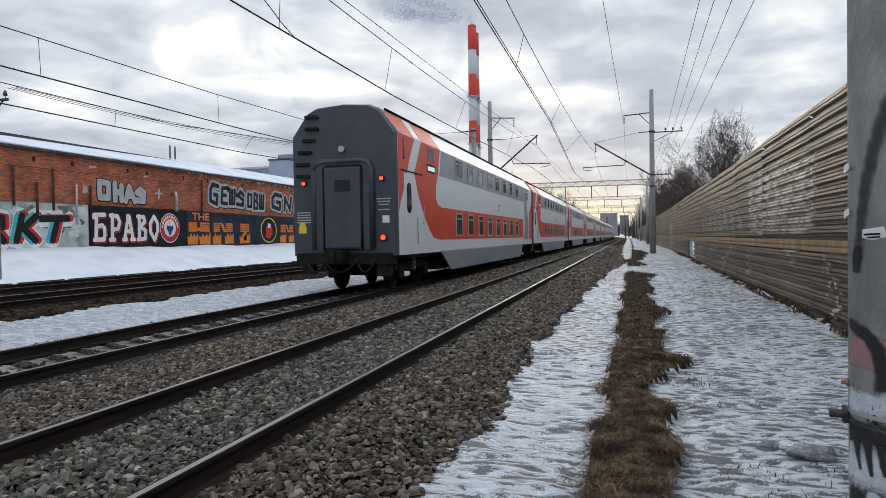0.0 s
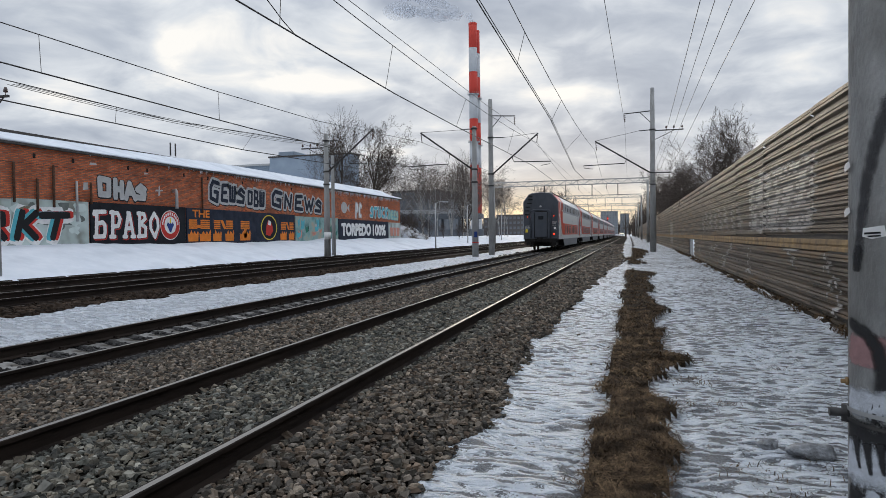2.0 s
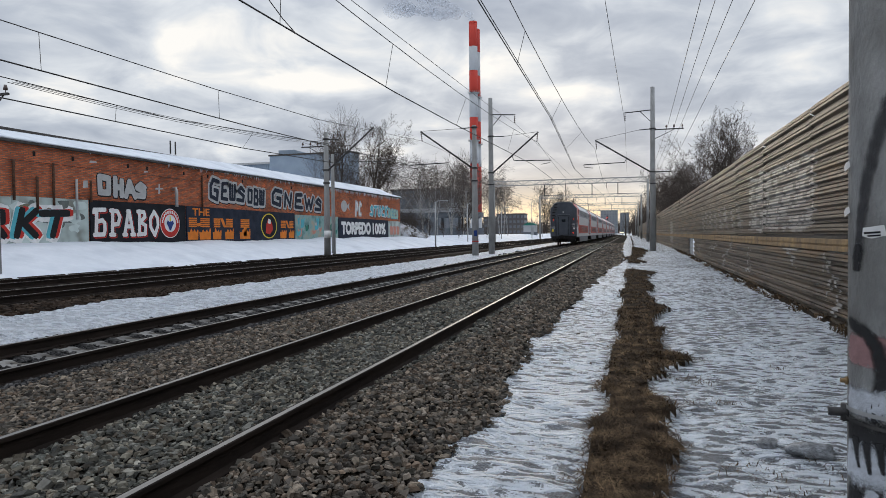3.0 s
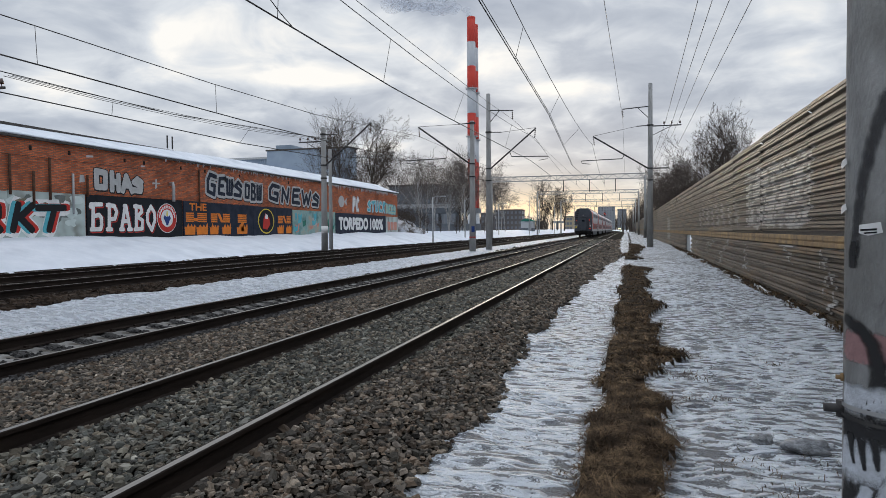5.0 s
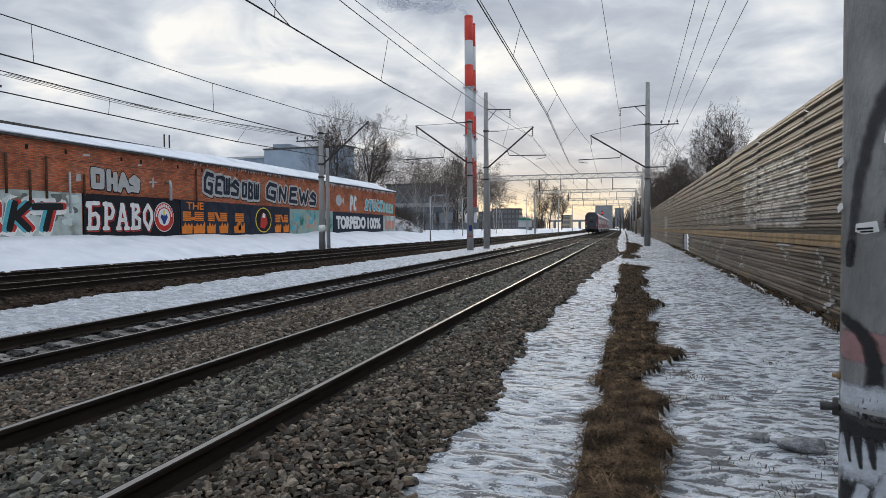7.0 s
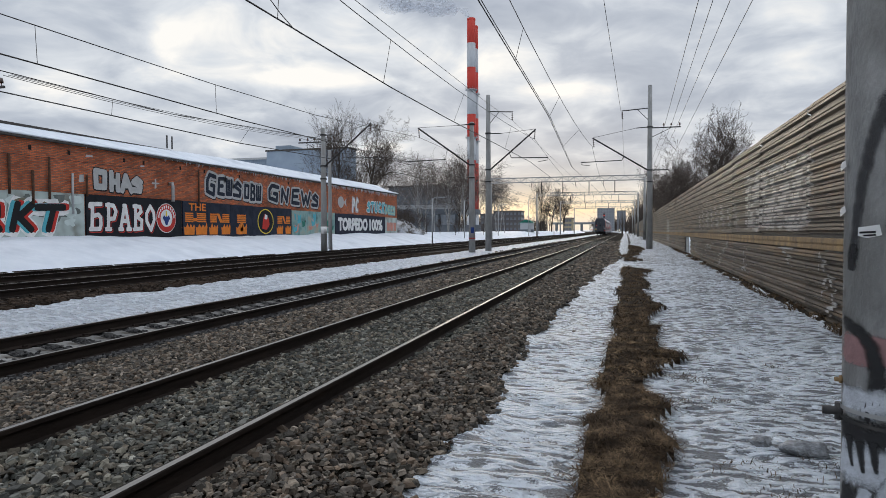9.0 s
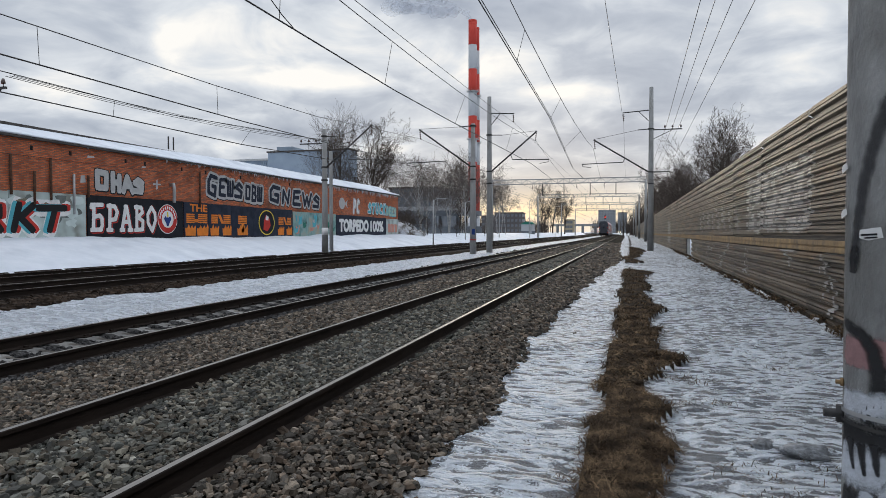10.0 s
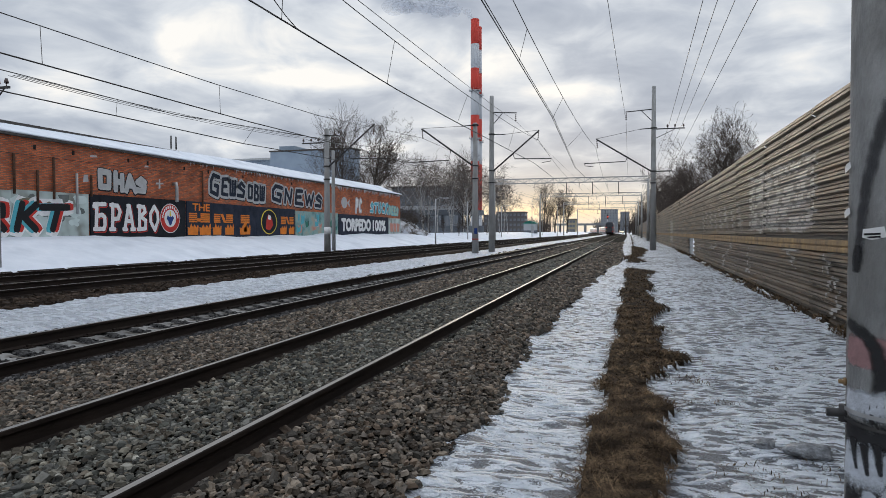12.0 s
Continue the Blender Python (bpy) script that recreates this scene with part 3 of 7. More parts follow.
def make_tracks():
    make_track(NEAR_X, "near railway track bedded deep in grey crushed stone", 0)
    make_track(TRAIN_X, "railway track with concrete sleepers on stained ballast", 170, start=4.7)
    make_track(THIRD_X, "railway track on dark oily ballast with old sleepers", 150, start=7.0, old=True)
    make_track(FOURTH_X, "railway track on dark oily ballast beside a snow bank", 130, start=10.0, old=True)


make_tracks()


# ---- the fence along the path ----
FENCE_X, FENCE_PITCH, FENCE_Y = 3.62, 4.9, 0.25
RIB = [(0.0, 0.0), (0.0, 0.12), (-0.07, 0.27), (-0.07, 0.46), (-0.03, 0.475), (-0.03, 0.52), (-0.07, 0.54), (-0.07, 0.76), (0.0, 0.83), (0.03, 0.85), (0.03, 0.89), (-0.014, 0.91), (-0.014, 0.98)]


def sheet_mesh(length, z0, z1, ridges):
    """One sheet of steel with horizontal trapezoid ridges, bent from 4 mm plate."""
    bm = bmesh.new()
    pitch = (z1 - z0) / ridges
    pts = [(x, z0 + (k + f) * pitch) for k in range(ridges) for x, f in RIB] + [(0.0, z1)]
    loop = pts + [(px + 0.004, pz) for px, pz in pts[::-1]]
    a = [bm.verts.new((p[0], 0, p[1])) for p in loop]
    c = [bm.verts.new((p[0], length, p[1])) for p in loop]
    n = len(loop)
    for i in range(n):
        bm.faces.new((a[i], a[(i + 1) % n], c[(i + 1) % n], c[i]))
    bmesh.ops.recalc_face_normals(bm, faces=bm.faces)
    return mesh_of("fence_sheet", bm, M["fence"])


LOW_Z, SEAM_Z, TOP_Z, HIGH_Z = -0.1, 1.36, 1.58, 4.17
LOW_N, TOP_N = 6, 11


def top_lift(k):
    return float(np.interp(FENCE_Y + FENCE_PITCH * k, [8, 14, 25, 60, 120], [0.10, 0.09, 0.0, -0.06, -0.1])) + random.Random(k).uniform(-0.003, 0.003)


def make_fence():
    fence = thing("noise_barrier", pose(FENCE_X, 0, -0.35), "tall weathered beige steel noise barrier of ribbed sheets", "fence")
    gap = FENCE_PITCH - 0.006
    low, top = sheet_mesh(gap, LOW_Z, SEAM_Z, LOW_N), sheet_mesh(gap, TOP_Z - 0.03, HIGH_Z, TOP_N)
    seam = mesh_of("seam", boxes((-0.062, 0, SEAM_Z - 0.02, 0.0, gap, SEAM_Z + 0.07), (-0.045, 0, SEAM_Z + 0.07, 0.0, gap, SEAM_Z + 0.10), (-0.066, 0, SEAM_Z + 0.10, 0.0, gap, TOP_Z - 0.02), bevel=0.008), M["seam"])
    # added dark sheets behind the ribs that keep the sky out of the joints
    back, back_high = (mesh_of("backing", boxes((0.036, -0.02, z0, 0.046, 4.9, 4.02)), M["steel"]) for z0 in (-0.05, 1.3))
    post = mesh_of("post", boxes((0.05, -0.07, 0.0, 0.18, 0.07, 4.15)), M["galv"])
    for k in range(-5, 61):
        y = FENCE_Y + FENCE_PITCH * k
        rnd = random.Random(k)
        b = float(bend(y + 2))
        turn = math.degrees(math.atan2(float(bend(y + 5) - bend(y)), 5.0)) * -1
        dz = top_lift(k)
        tilt = rnd.uniform(-0.15, 0.15)
        out = rnd.uniform(-0.003, 0.003)
        if k == 8:      # a sheet was torn away here
            part("fence_sheet", sheet_mesh(0.9, LOW_Z, SEAM_Z, LOW_N), None, fence, "ribbed sheet beside a torn gap", pose(b, y, 0, 0, 0.3, turn))
            part("fence_sheet", sheet_mesh(0.8, LOW_Z, SEAM_Z, LOW_N), None, fence, "ribbed sheet beside a torn gap", pose(b, y + 4.1, 0, 0, -0.4, turn))
            part("post", boxes((-0.03, 2.62, 0.0, 0.05, 2.78, 1.5)), M["galv"], fence, m=pose(b, y, 0, 0, 0, turn))
        else:
            part("fence_sheet", low, None, fence, m=pose(b + out, y, rnd.uniform(-0.006, 0.006), 0, tilt, turn))
        part("fence_sheet", top, None, fence, m=pose(b + out * 0.5, y, dz, 0, tilt * 0.4, turn))
        part("backing", back_high if k == 8 else back, None, fence, m=pose(b, y, 0, 0, 0, turn))
        part("seam", seam, None, fence, "rusty ochre seam rail" if k == 0 else "", pose(b, y, 0, 0, 0, turn))
        part("post", post, None, fence, m=pose(b, y, 0, 0, 0, turn))
    fence_paint(fence)


def fence_paint(fence):
    """Thin pale scrawls that lie on the ribs of the lower sheets."""
    pitch = (SEAM_Z - LOW_Z) / LOW_N
    layer = [0]

    def strip(y0, y1, z0, z1, label=""):
        bm = bmesh.new()
        layer[0] += 1
        out = 0.019 + 0.0002 * (layer[0] % 30)
        zs = sorted({z0, z1} | {LOW_Z + (k + f) * pitch for k in range(LOW_N) for _, f in RIB if z0 < LOW_Z + (k + f) * pitch < z1})
        r = []
        for yy in (y0, y1):
            r.append([bm.verts.new((float(np.interp(((z - LOW_Z) / pitch) % 1.0, [f for _, f in RIB] + [1.0], [x for x, _ in RIB] + [0.0])) - out, yy, z)) for z in zs])
        for i in range(len(zs) - 1):
            bm.faces.new((r[0][i], r[0][i + 1], r[1][i + 1], r[1][i]))
        part("spray_paint", bm, M["paint_faded"], fence, label)

    def line(*pts, w=0.028):
        for (ya, za), (yb, zb) in zip(pts, pts[1:]):
            n = max(1, int(max(abs(zb - za) / 0.06, abs(yb - ya) / 0.25)))
            for q in range(n):
                a, b = q / n, (q + 1) / n
                y0, y1, z0, z1 = ya + (yb - ya) * a, ya + (yb - ya) * b, za + (zb - za) * a, za + (zb - za) * b
                strip(min(y0, y1) - w, max(y0, y1) + w, min(z0, z1) - w * 0.7, max(z0, z1) + w * 0.7, "pale scrawl of spray paint" if q == 0 else "")
    line((12.6, 1.33), (13.85, 1.33), (13.85, 1.2), (13.6, 1.0), (13.5, 0.85), (13.2, 0.85), (13.1, 0.7), (13.0, 0.4), (13.25, 0.3), (13.4, 0.15))
    line((13.9, 1.25), (13.9, 0.95))
    line((13.4, 0.85), (13.65, 0.62), (13.7, 0.5))
    line((16.0, 1.3), (17.3, 1.3))
    line((16.9, 1.24), (16.4, 1.05), (16.3, 0.9))
    line((22.0, 1.2), (22.3, 0.9), (22.0, 0.6), (22.6, 0.45))
    line((22.2, 0.6), (21.7, 0.42))
    line((25.5, 1.3), (26.5, 1.0), (28.0, 0.7), (27.4, 0.5), (28.4, 0.35))
    line((30.0, 1.2), (31.0, 0.9), (32.0, 1.1), (32.6, 0.6))
    line((36.5, 1.1), (37.2, 0.6), (38.0, 1.0))


def spray_on_fence():
    """Big worn letters sprayed across the upper sheets, faded into the sheet's own paint."""
    mt = M["fence"]
    nt = mt.node_tree
    N, L = nt.nodes.new, nt.links.new
    b = nt.nodes["Principled BSDF"]
    col = b.inputs["Base Color"].links[0].from_socket
    geo, sep = N("ShaderNodeNewGeometry"), N("ShaderNodeSeparateXYZ")
    wob, mixv = N("ShaderNodeTexNoise"), N("ShaderNodeVectorMath")
    L(geo.outputs["Position"], wob.inputs["Vector"])
    wob.inputs["Scale"].default_value, wob.inputs["Detail"].default_value = 1.3, 3.0
    mixv.operation = 'MULTIPLY_ADD'
    mixv.inputs[1].default_value = (0, 1.3, 0.55)
    L(wob.outputs["Color"], mixv.inputs[0])
    L(geo.outputs["Position"], mixv.inputs[2])
    L(mixv.outputs[0], sep.inputs[0])
    y, z = sep.outputs[1], sep.outputs[2]

    def m(op, p, q=None):
        n = N("ShaderNodeMath")
        n.operation = op
        for i, v in enumerate((p, q)):
            if isinstance(v, (int, float)):
                n.inputs[i].default_value = v
            elif v is not None:
                L(v, n.inputs[i])
        return n.outputs[0]

    def ease(v, a, c):
        n = N("ShaderNodeMapRange")
        n.interpolation_type = 'SMOOTHSTEP'
        n.inputs["From Min"].default_value, n.inputs["From Max"].default_value = a, c
        L(v, n.inputs[0])
        return n.outputs[0]

    def field(y0, y1, z0, z1, soft=0.12):
        return m('MULTIPLY', m('MULTIPLY', ease(y, y0, y0 + soft), ease(y, y1, y1 - soft)), m('MULTIPLY', ease(z, z0, z0 + soft), ease(z, z1, z1 - soft)))

    def lay(under, mask, amount, colour):
        n = N("ShaderNodeMix")
        n.data_type = 'RGBA'
        L(m('MULTIPLY', mask, amount), n.inputs[0])
        L(under, n.inputs[6])
        n.inputs[7].default_value = (*colour, 1)
        return n.outputs[2]
    worn = N("ShaderNodeTexNoise")
    worn.inputs["Scale"].default_value, worn.inputs["Detail"].default_value, worn.inputs["Roughness"].default_value = 2.4, 7.0, 0.6
    L(geo.outputs["Position"], worn.inputs["Vector"])
    keep = ease(worn.outputs[0], 0.33, 0.46)
    # each rib has weathered by itself
    rib, rmap = N("ShaderNodeTexNoise"), N("ShaderNodeMapping")
    rmap.inputs["Scale"].default_value = (0.5, 0.10, 9.0)
    L(geo.outputs["Position"], rmap.inputs[0])
    L(rmap.outputs[0], rib.inputs["Vector"])
    rib.inputs["Scale"].default_value, rib.inputs["Detail"].default_value = 1.0, 4.0
    col = lay(col, ease(rib.outputs[0], 0.46, 0.66), 0.7, (0.062, 0.051, 0.040))
    # brown run-off and rust near the seams
    streak, smap = N("ShaderNodeTexNoise"), N("ShaderNodeMapping")
    smap.inputs["Scale"].default_value = (1, 0.35, 3.4)
    L(geo.outputs["Position"], smap.inputs[0])
    L(smap.outputs[0], streak.inputs["Vector"])
    streak.inputs["Scale"].default_value, streak.inputs["Detail"].default_value = 1.0, 6.0
    col = lay(col, ease(streak.outputs[0], 0.54, 0.68), 0.6, (0.24, 0.145, 0.065))
    # silver fill, slanted dark gaps between the letters, dark shade at their right
    silver = m('MULTIPLY', field(15.25, 22.9, 1.62, 3.3), keep)
    slant = m('ADD', m('MULTIPLY', y, 5.2), m('MULTIPLY', z, 2.6))
    gaps = ease(m('SINE', slant), 0.45, 0.8)
    cross = ease(m('SINE', m('ADD', m('MULTIPLY', z, 7.0), m('MULTIPLY', y, 1.1))), 0.62, 0.9)
    col = lay(col, silver, 0.9, (0.46, 0.45, 0.44))
    col = lay(col, m('MULTIPLY', m('MAXIMUM', gaps, cross), field(15.3, 23.3, 1.7, 3.2)), 0.75, (0.10, 0.088, 0.075))
    # older dark and silver lettering farther on
    old = ease(m('SINE', m('ADD', m('MULTIPLY', y, 3.9), m('MULTIPLY', z, -3.2))), 0.05, 0.5)
    col = lay(col, m('MULTIPLY', m('MULTIPLY', old, field(23.6, 37.0, 1.55, 2.75, 0.4)), keep), 0.75, (0.36, 0.35, 0.34))
    dark = ease(m('SINE', m('ADD', m('MULTIPLY', y, 2.7), m('MULTIPLY', z, 4.4))), 0.35, 0.75)
    col = lay(col, m('MULTIPLY', dark, field(23.6, 38.0, 1.55, 2.9, 0.4)), 0.6, (0.075, 0.065, 0.056))
    ring = ease(m('SINE', m('ADD', m('MULTIPLY', y, 6.5), m('MULTIPLY', z, 5.0))), 0.6, 0.95)
    col = lay(col, m('MULTIPLY', ring, field(13.2, 15.1, 1.75, 2.9)), 0.55, (0.07, 0.06, 0.052))
    col = lay(col, m('MULTIPLY', field(60.0, 64.0, 0.6, 2.7, 0.3), keep), 0.6, (0.42, 0.41, 0.40))
    L(col, b.inputs["Base Color"])


M["paint_faded"] = material("faded_silver_paint", [(0.24, 0.22, 0.20), (0.36, 0.345, 0.325), (0.50, 0.49, 0.47)], 0.6, scale=3.0, bump=0.1, stretch=(1, 0.5, 2))
M["seam"] = material("rusty_seam", [(0.12, 0.075, 0.04), (0.25, 0.16, 0.075), (0.42, 0.28, 0.12)], 0.7, metal=0.2, scale=3, bump=0.2)
spray_on_fence()
make_fence()


# ---- the brick warehouse ----
WALL_X, WALL_Y0, WALL_Y1 = -26.5, -12.0, 74.3


def make_warehouse():
    wh = thing("brick_warehouse", pose(WALL_X, 0, 0), "long low red brick warehouse with snowy roof and painted panels", "warehouse")
    part("wall", boxes((-14, WALL_Y0, 0.5, 0, WALL_Y1, 5.70)), M["brick"], wh, "weathered red brick wall")
    part("eave", boxes((-14, WALL_Y0 - 0.2, 5.70, 0.2, WALL_Y1 + 0.2, 5.80)), M["roof_edge"], wh, "dark roof edge")
    bm = bmesh.new()
    rnd = random.Random(4)
    n = 170
    prof = []
    for j in range(n + 1):
        y = WALL_Y0 - 0.15 + (WALL_Y1 - WALL_Y0 + 0.3) * j / n
        e = 0.17 + 0.03 * math.sin(j * 0.7) + rnd.uniform(-0.03, 0.03)
        h = 0.10 + 0.03 * math.sin(j * 0.31) + rnd.uniform(-0.015, 0.015)
        prof.append([bm.verts.new(p) for p in ((-2.6, y, 5.81), (e - 0.03, y, 5.803), (e, y, 5.82 + h * 0.4), (e - 0.08, y, 5.81 + h), (-1.2, y, 6.27 + 0.02 * math.sin(j * 0.9)), (-2.6, y, float(np.interp(y, [20, 34, 44], [6.62, 6.76, 6.92]))))])
    for a, b in zip(prof, prof[1:]):
        for k in range(5):
            bm.faces.new((a[k], b[k], b[k + 1], a[k + 1]))
    bm.faces.new(prof[0])
    bm.faces.new(prof[-1][::-1])
    bmesh.ops.recalc_face_normals(bm, faces=bm.faces)
    part("roof_snow", bm, M["snow"], wh, "thick snow lying on the roof", smooth=True)
    part("roof", boxes((-14, WALL_Y0, 5.81, -2.55, WALL_Y1 - 10, 6.80)), M["roof_edge"], wh, "raised dark roof edge")
    return wh


warehouse = make_warehouse()


# ---- the train ----
CAR_L, SPEED, TAIL_Y = 26.2, 21.0, 16.78


def body_shell(bm, y0, y1, pts, slot=0):
    return prism(bm, pts, "y", y0, y1, slot)


def side_panel(pts, s, out=0.004):
    """A painted field on a flat car side: outline in y, z; s tells the side."""
    bm = bmesh.new()
    x = s * (1.575 + out)
    vs = [bm.verts.new((x, p[0], p[1])) for p in pts]
    vb = [bm.verts.new((s * 1.56, p[0], p[1])) for p in pts]
    bm.faces.new(vs)
    n = len(pts)
    for i in range(n):
        bm.faces.new((vs[i], vs[(i + 1) % n], vb[(i + 1) % n], vb[i]))
    bmesh.ops.recalc_face_normals(bm, faces=bm.faces)
    return bm


def window_mesh(w, h):
    """A car window: rubber frame, dark pane, a bar across the top light."""
    bm = bmesh.new()
    t = 0.045
    for r in ((-w / 2, -h / 2, -w / 2 + t, h / 2), (w / 2 - t, -h / 2, w / 2, h / 2), (-w / 2 + t, -h / 2, w / 2 - t, -h / 2 + t), (-w / 2 + t, h / 2 - t, w / 2 - t, h / 2), (-w / 2 + t, h * 0.22, w / 2 - t, h * 0.22 + 0.04)):
        box(bm, -0.02, r[0], r[1], 0.02, r[2], r[3])
    frame_me = mesh_of("window_frame", bm, M["paint_silver"])
    pane = mesh_of("pane", boxes((-0.012, -w / 2 + t, -h / 2 + t, 0.006, w / 2 - t, h / 2 - t)), M["glass"])
    return frame_me, pane


def wheelset(parent, y):
    for s in (-0.79, 0.79):
        bm = bmesh.new()
        tube(bm, [(s - 0.065, y, 0.475), (s + 0.065, y, 0.475)], 0.475, 24)
        part("wheel", bm, M["car_under"], parent)
    part("axle", tubes(([(-0.79, y, 0.475), (0.79, y, 0.475)], 0.09)), M["car_under"], parent)


def make_car():
    """A double-deck sleeping car; its tail end lies at y = 0, rail head at z = 0."""
    car = thing("passenger_car", pose(0, 0, 0), "double-deck railway car in grey, white and red with dark grey end", "train car", "cars of the train")
    L0, L1 = 0.25, CAR_L - 0.25
    sec = [(-1.575, 1.02), (-1.575, 4.42), (-1.10, 5.05), (-0.8, 5.19), (0, 5.25), (0.8, 5.19), (1.10, 5.05), (1.575, 4.42), (1.575, 1.02)]
    bm = bmesh.new()
    body_shell(bm, L0 + 0.14, L1 - 0.14, sec)
    part("body", bm, M["car_white"], car, "pale grey painted body shell")
    # roof sheet over the shoulders
    roof = [(-1.10, 5.06), (-0.8, 5.205), (0, 5.265), (0.8, 5.205), (1.10, 5.06), (1.08, 5.03), (0, 5.2), (-1.08, 5.03)]
    bm = bmesh.new()
    body_shell(bm, L0 + 0.5, L1 - 0.5, roof)
    part("roof", bm, M["car_roof"], car, "grey roof with ribs")
    bm = bmesh.new()
    for k in range(60):
        box(bm, -0.78, 1.0 + k * 0.41, 5.17, 0.78, 1.05 + k * 0.41, 5.24)
    part("roof_ribs", bm, M["car_roof"], car)
    bm = bmesh.new()
    for s in (-1, 1):
        for y in (2.2, 3.2, 4.4, 6.0, 8.5, 22.5, 24.0):
            box(bm, s * 0.55 - 0.22, y, 5.22, s * 0.55 + 0.22, y + 0.55, 5.33, bevel=0.03)
    part("roof_vents", bm, M["car_roof"], car)
    for s in (-1, 1):       # conduit along each roof edge
        part("roof_conduit", tubes(([(s * 1.07, 0.8, 5.12), (s * 1.07, CAR_L - 0.8, 5.12)], 0.035), n=6), M["car_under"], car, "dark conduit along the roof edge")
    # both ends: a dark frame that narrows towards the roof
    for name, y, d in (("end_wall", L0, 1), ("end_wall", L1, -1)):
        bm = bmesh.new()
        small = [(p[0] * 0.965, p[1] if p[1] < 2 else p[1] - 0.05) for p in sec]
        a = [bm.verts.new((p[0], y, p[1])) for p in small]
        b = [bm.verts.new((p[0] * 1.002, y + d * 0.16, p[1] + (0.003 if p[1] > 2 else 0))) for p in sec]
        bm.faces.new(a)
        bm.faces.new(b)
        for i in range(len(sec)):
            j = (i + 1) % len(sec)
            bm.faces.new((a[i], a[j], b[j], b[i]))
        bmesh.ops.recalc_face_normals(bm, faces=bm.faces)
        end = part(name, bm, M["car_end"], car, "dark grey end wall" if d == 1 else "")
        if d == -1:
            continue
        # portal frame, door, steps, lamps, markings of the tail end
        rim = [(-0.87, 1.2), (-0.87, 3.40), (-0.78, 3.58), (-0.6, 3.65), (0.6, 3.65), (0.78, 3.58), (0.87, 3.40), (0.87, 1.2)]
        part("gangway_frame", tubes(([(p[0], y - 0.05, p[1]) for p in rim], 0.075), n=8), M["car_end"], end, "rubber gangway frame")
        bm = bmesh.new()
        prism(bm, [(p[0] * 0.95, p[1]) for p in rim], "y", y - 0.07, y + 0.02)
        part("gangway_plate", bm, M["car_end"], end)
        dbm = boxes((-0.52, y - 0.115, 1.24, 0.56, y - 0.07, 3.47), bevel=0.03)
        part("door_frame", tubes(([(-0.56, y - 0.085, 1.2), (-0.56, y - 0.085, 3.45), (-0.5, y - 0.085, 3.52), (0.54, y - 0.085, 3.52), (0.6, y - 0.085, 3.45), (0.6, y - 0.085, 1.2), (-0.56, y - 0.085, 1.2)], 0.025), n=6), M["car_under"], car)
        door = part("door", dbm, M["car_end"], car, "closed grey end door")
        part("door_window", boxes((-0.2, y - 0.125, 2.8, 0.26, y - 0.112, 3.12)), M["glass"], door, "small square window")
        for xx, zz in ((-0.9, 4.9), (-0.9, 4.57), (-0.99, 4.25), (-1.13, 3.92), (-1.2, 3.58), (-1.2, 3.25)):
            part("step", boxes((xx - 0.2, y - 0.1, zz - 0.025, xx + 0.2, y + 0.01, zz + 0.02), (xx - 0.2, y - 0.1, zz + 0.02, xx + 0.2, y - 0.085, zz + 0.06)), M["car_under"], end, "grab step")
        for xx, zz, r in ((-1.18, 3.06, 0.05), (1.16, 3.13, 0.05), (1.19, 1.52, 0.068)):
            lamp = part("tail_lamp", tubes(([(xx, y - 0.06, zz), (xx, y + 0.02, zz)], r + 0.03), n=16), M["car_under"], car)
            part("lens", tubes(([(xx, y - 0.075, zz), (xx, y - 0.062, zz)], r), n=16), M["lamp_red"], lamp, "glowing red lens")
        part("camera_dome", tubes(([(0.0, y - 0.1, 3.98), (0.0, y + 0.02, 3.98)], 0.09), n=14), M["galv"], end, "small round white lamp")
        part("notice", boxes((1.16, y - 0.012, 1.92, 1.36, y + 0.0, 2.12)), M["paint_white"], end)
        for k, (z, w) in enumerate(((2.56, 0.42), (2.48, 0.36), (2.40, 0.3), (2.26, 0.34))):
            part("lettering", boxes((1.2 - w / 2, y - 0.01, z, 1.2 + w / 2, y, z + 0.035)), M["paint_silver"], end)
        for k in range(5):
            part("lettering", boxes((-1.42, y - 0.01, 1.95 + 0.07 * k, -1.0, y, 1.98 + 0.07 * k)), M["paint_silver"], end)
        bm = bmesh.new()
        prism(bm, [(-1.38, 1.66), (-1.14, 1.66), (-1.14, 1.82), (-1.20, 1.96), (-1.26, 1.98), (-1.32, 1.96), (-1.38, 1.82)], "y", y - 0.012, y)
        part("warning_sign", bm, M["paint_yellow"], end, "yellow warning mark")
        # buffers, coupler, hoses
        part("coupler", boxes((-0.16, y - 0.62, 0.86, 0.16, y + 0.2, 1.16), (-0.28, y - 0.72, 0.84, 0.02, y - 0.5, 1.2), bevel=0.03), M["car_under"], car, "automatic coupler")
        for x0, x1 in ((-1.1, -0.45), (0.4, 1.0), (-0.6, 0.5)):
            part("hose", tubes(([(x0 + (x1 - x0) * q, y - 0.12 - 0.1 * math.sin(q * 3.1), 0.95 - 0.38 * math.sin(q * math.pi)) for q in [k / 8 for k in range(9)]], 0.03), n=6), M["car_under"], car)
        part("end_beam", boxes((-1.45, y - 0.05, 0.78, 1.45, y + 0.3, 1.1), (-1.3, y + 0.0, 0.5, -0.95, y + 0.25, 0.8), (0.95, y + 0.0, 0.45, 1.35, y + 0.25, 0.8), bevel=0.02), M["car_under"], car)
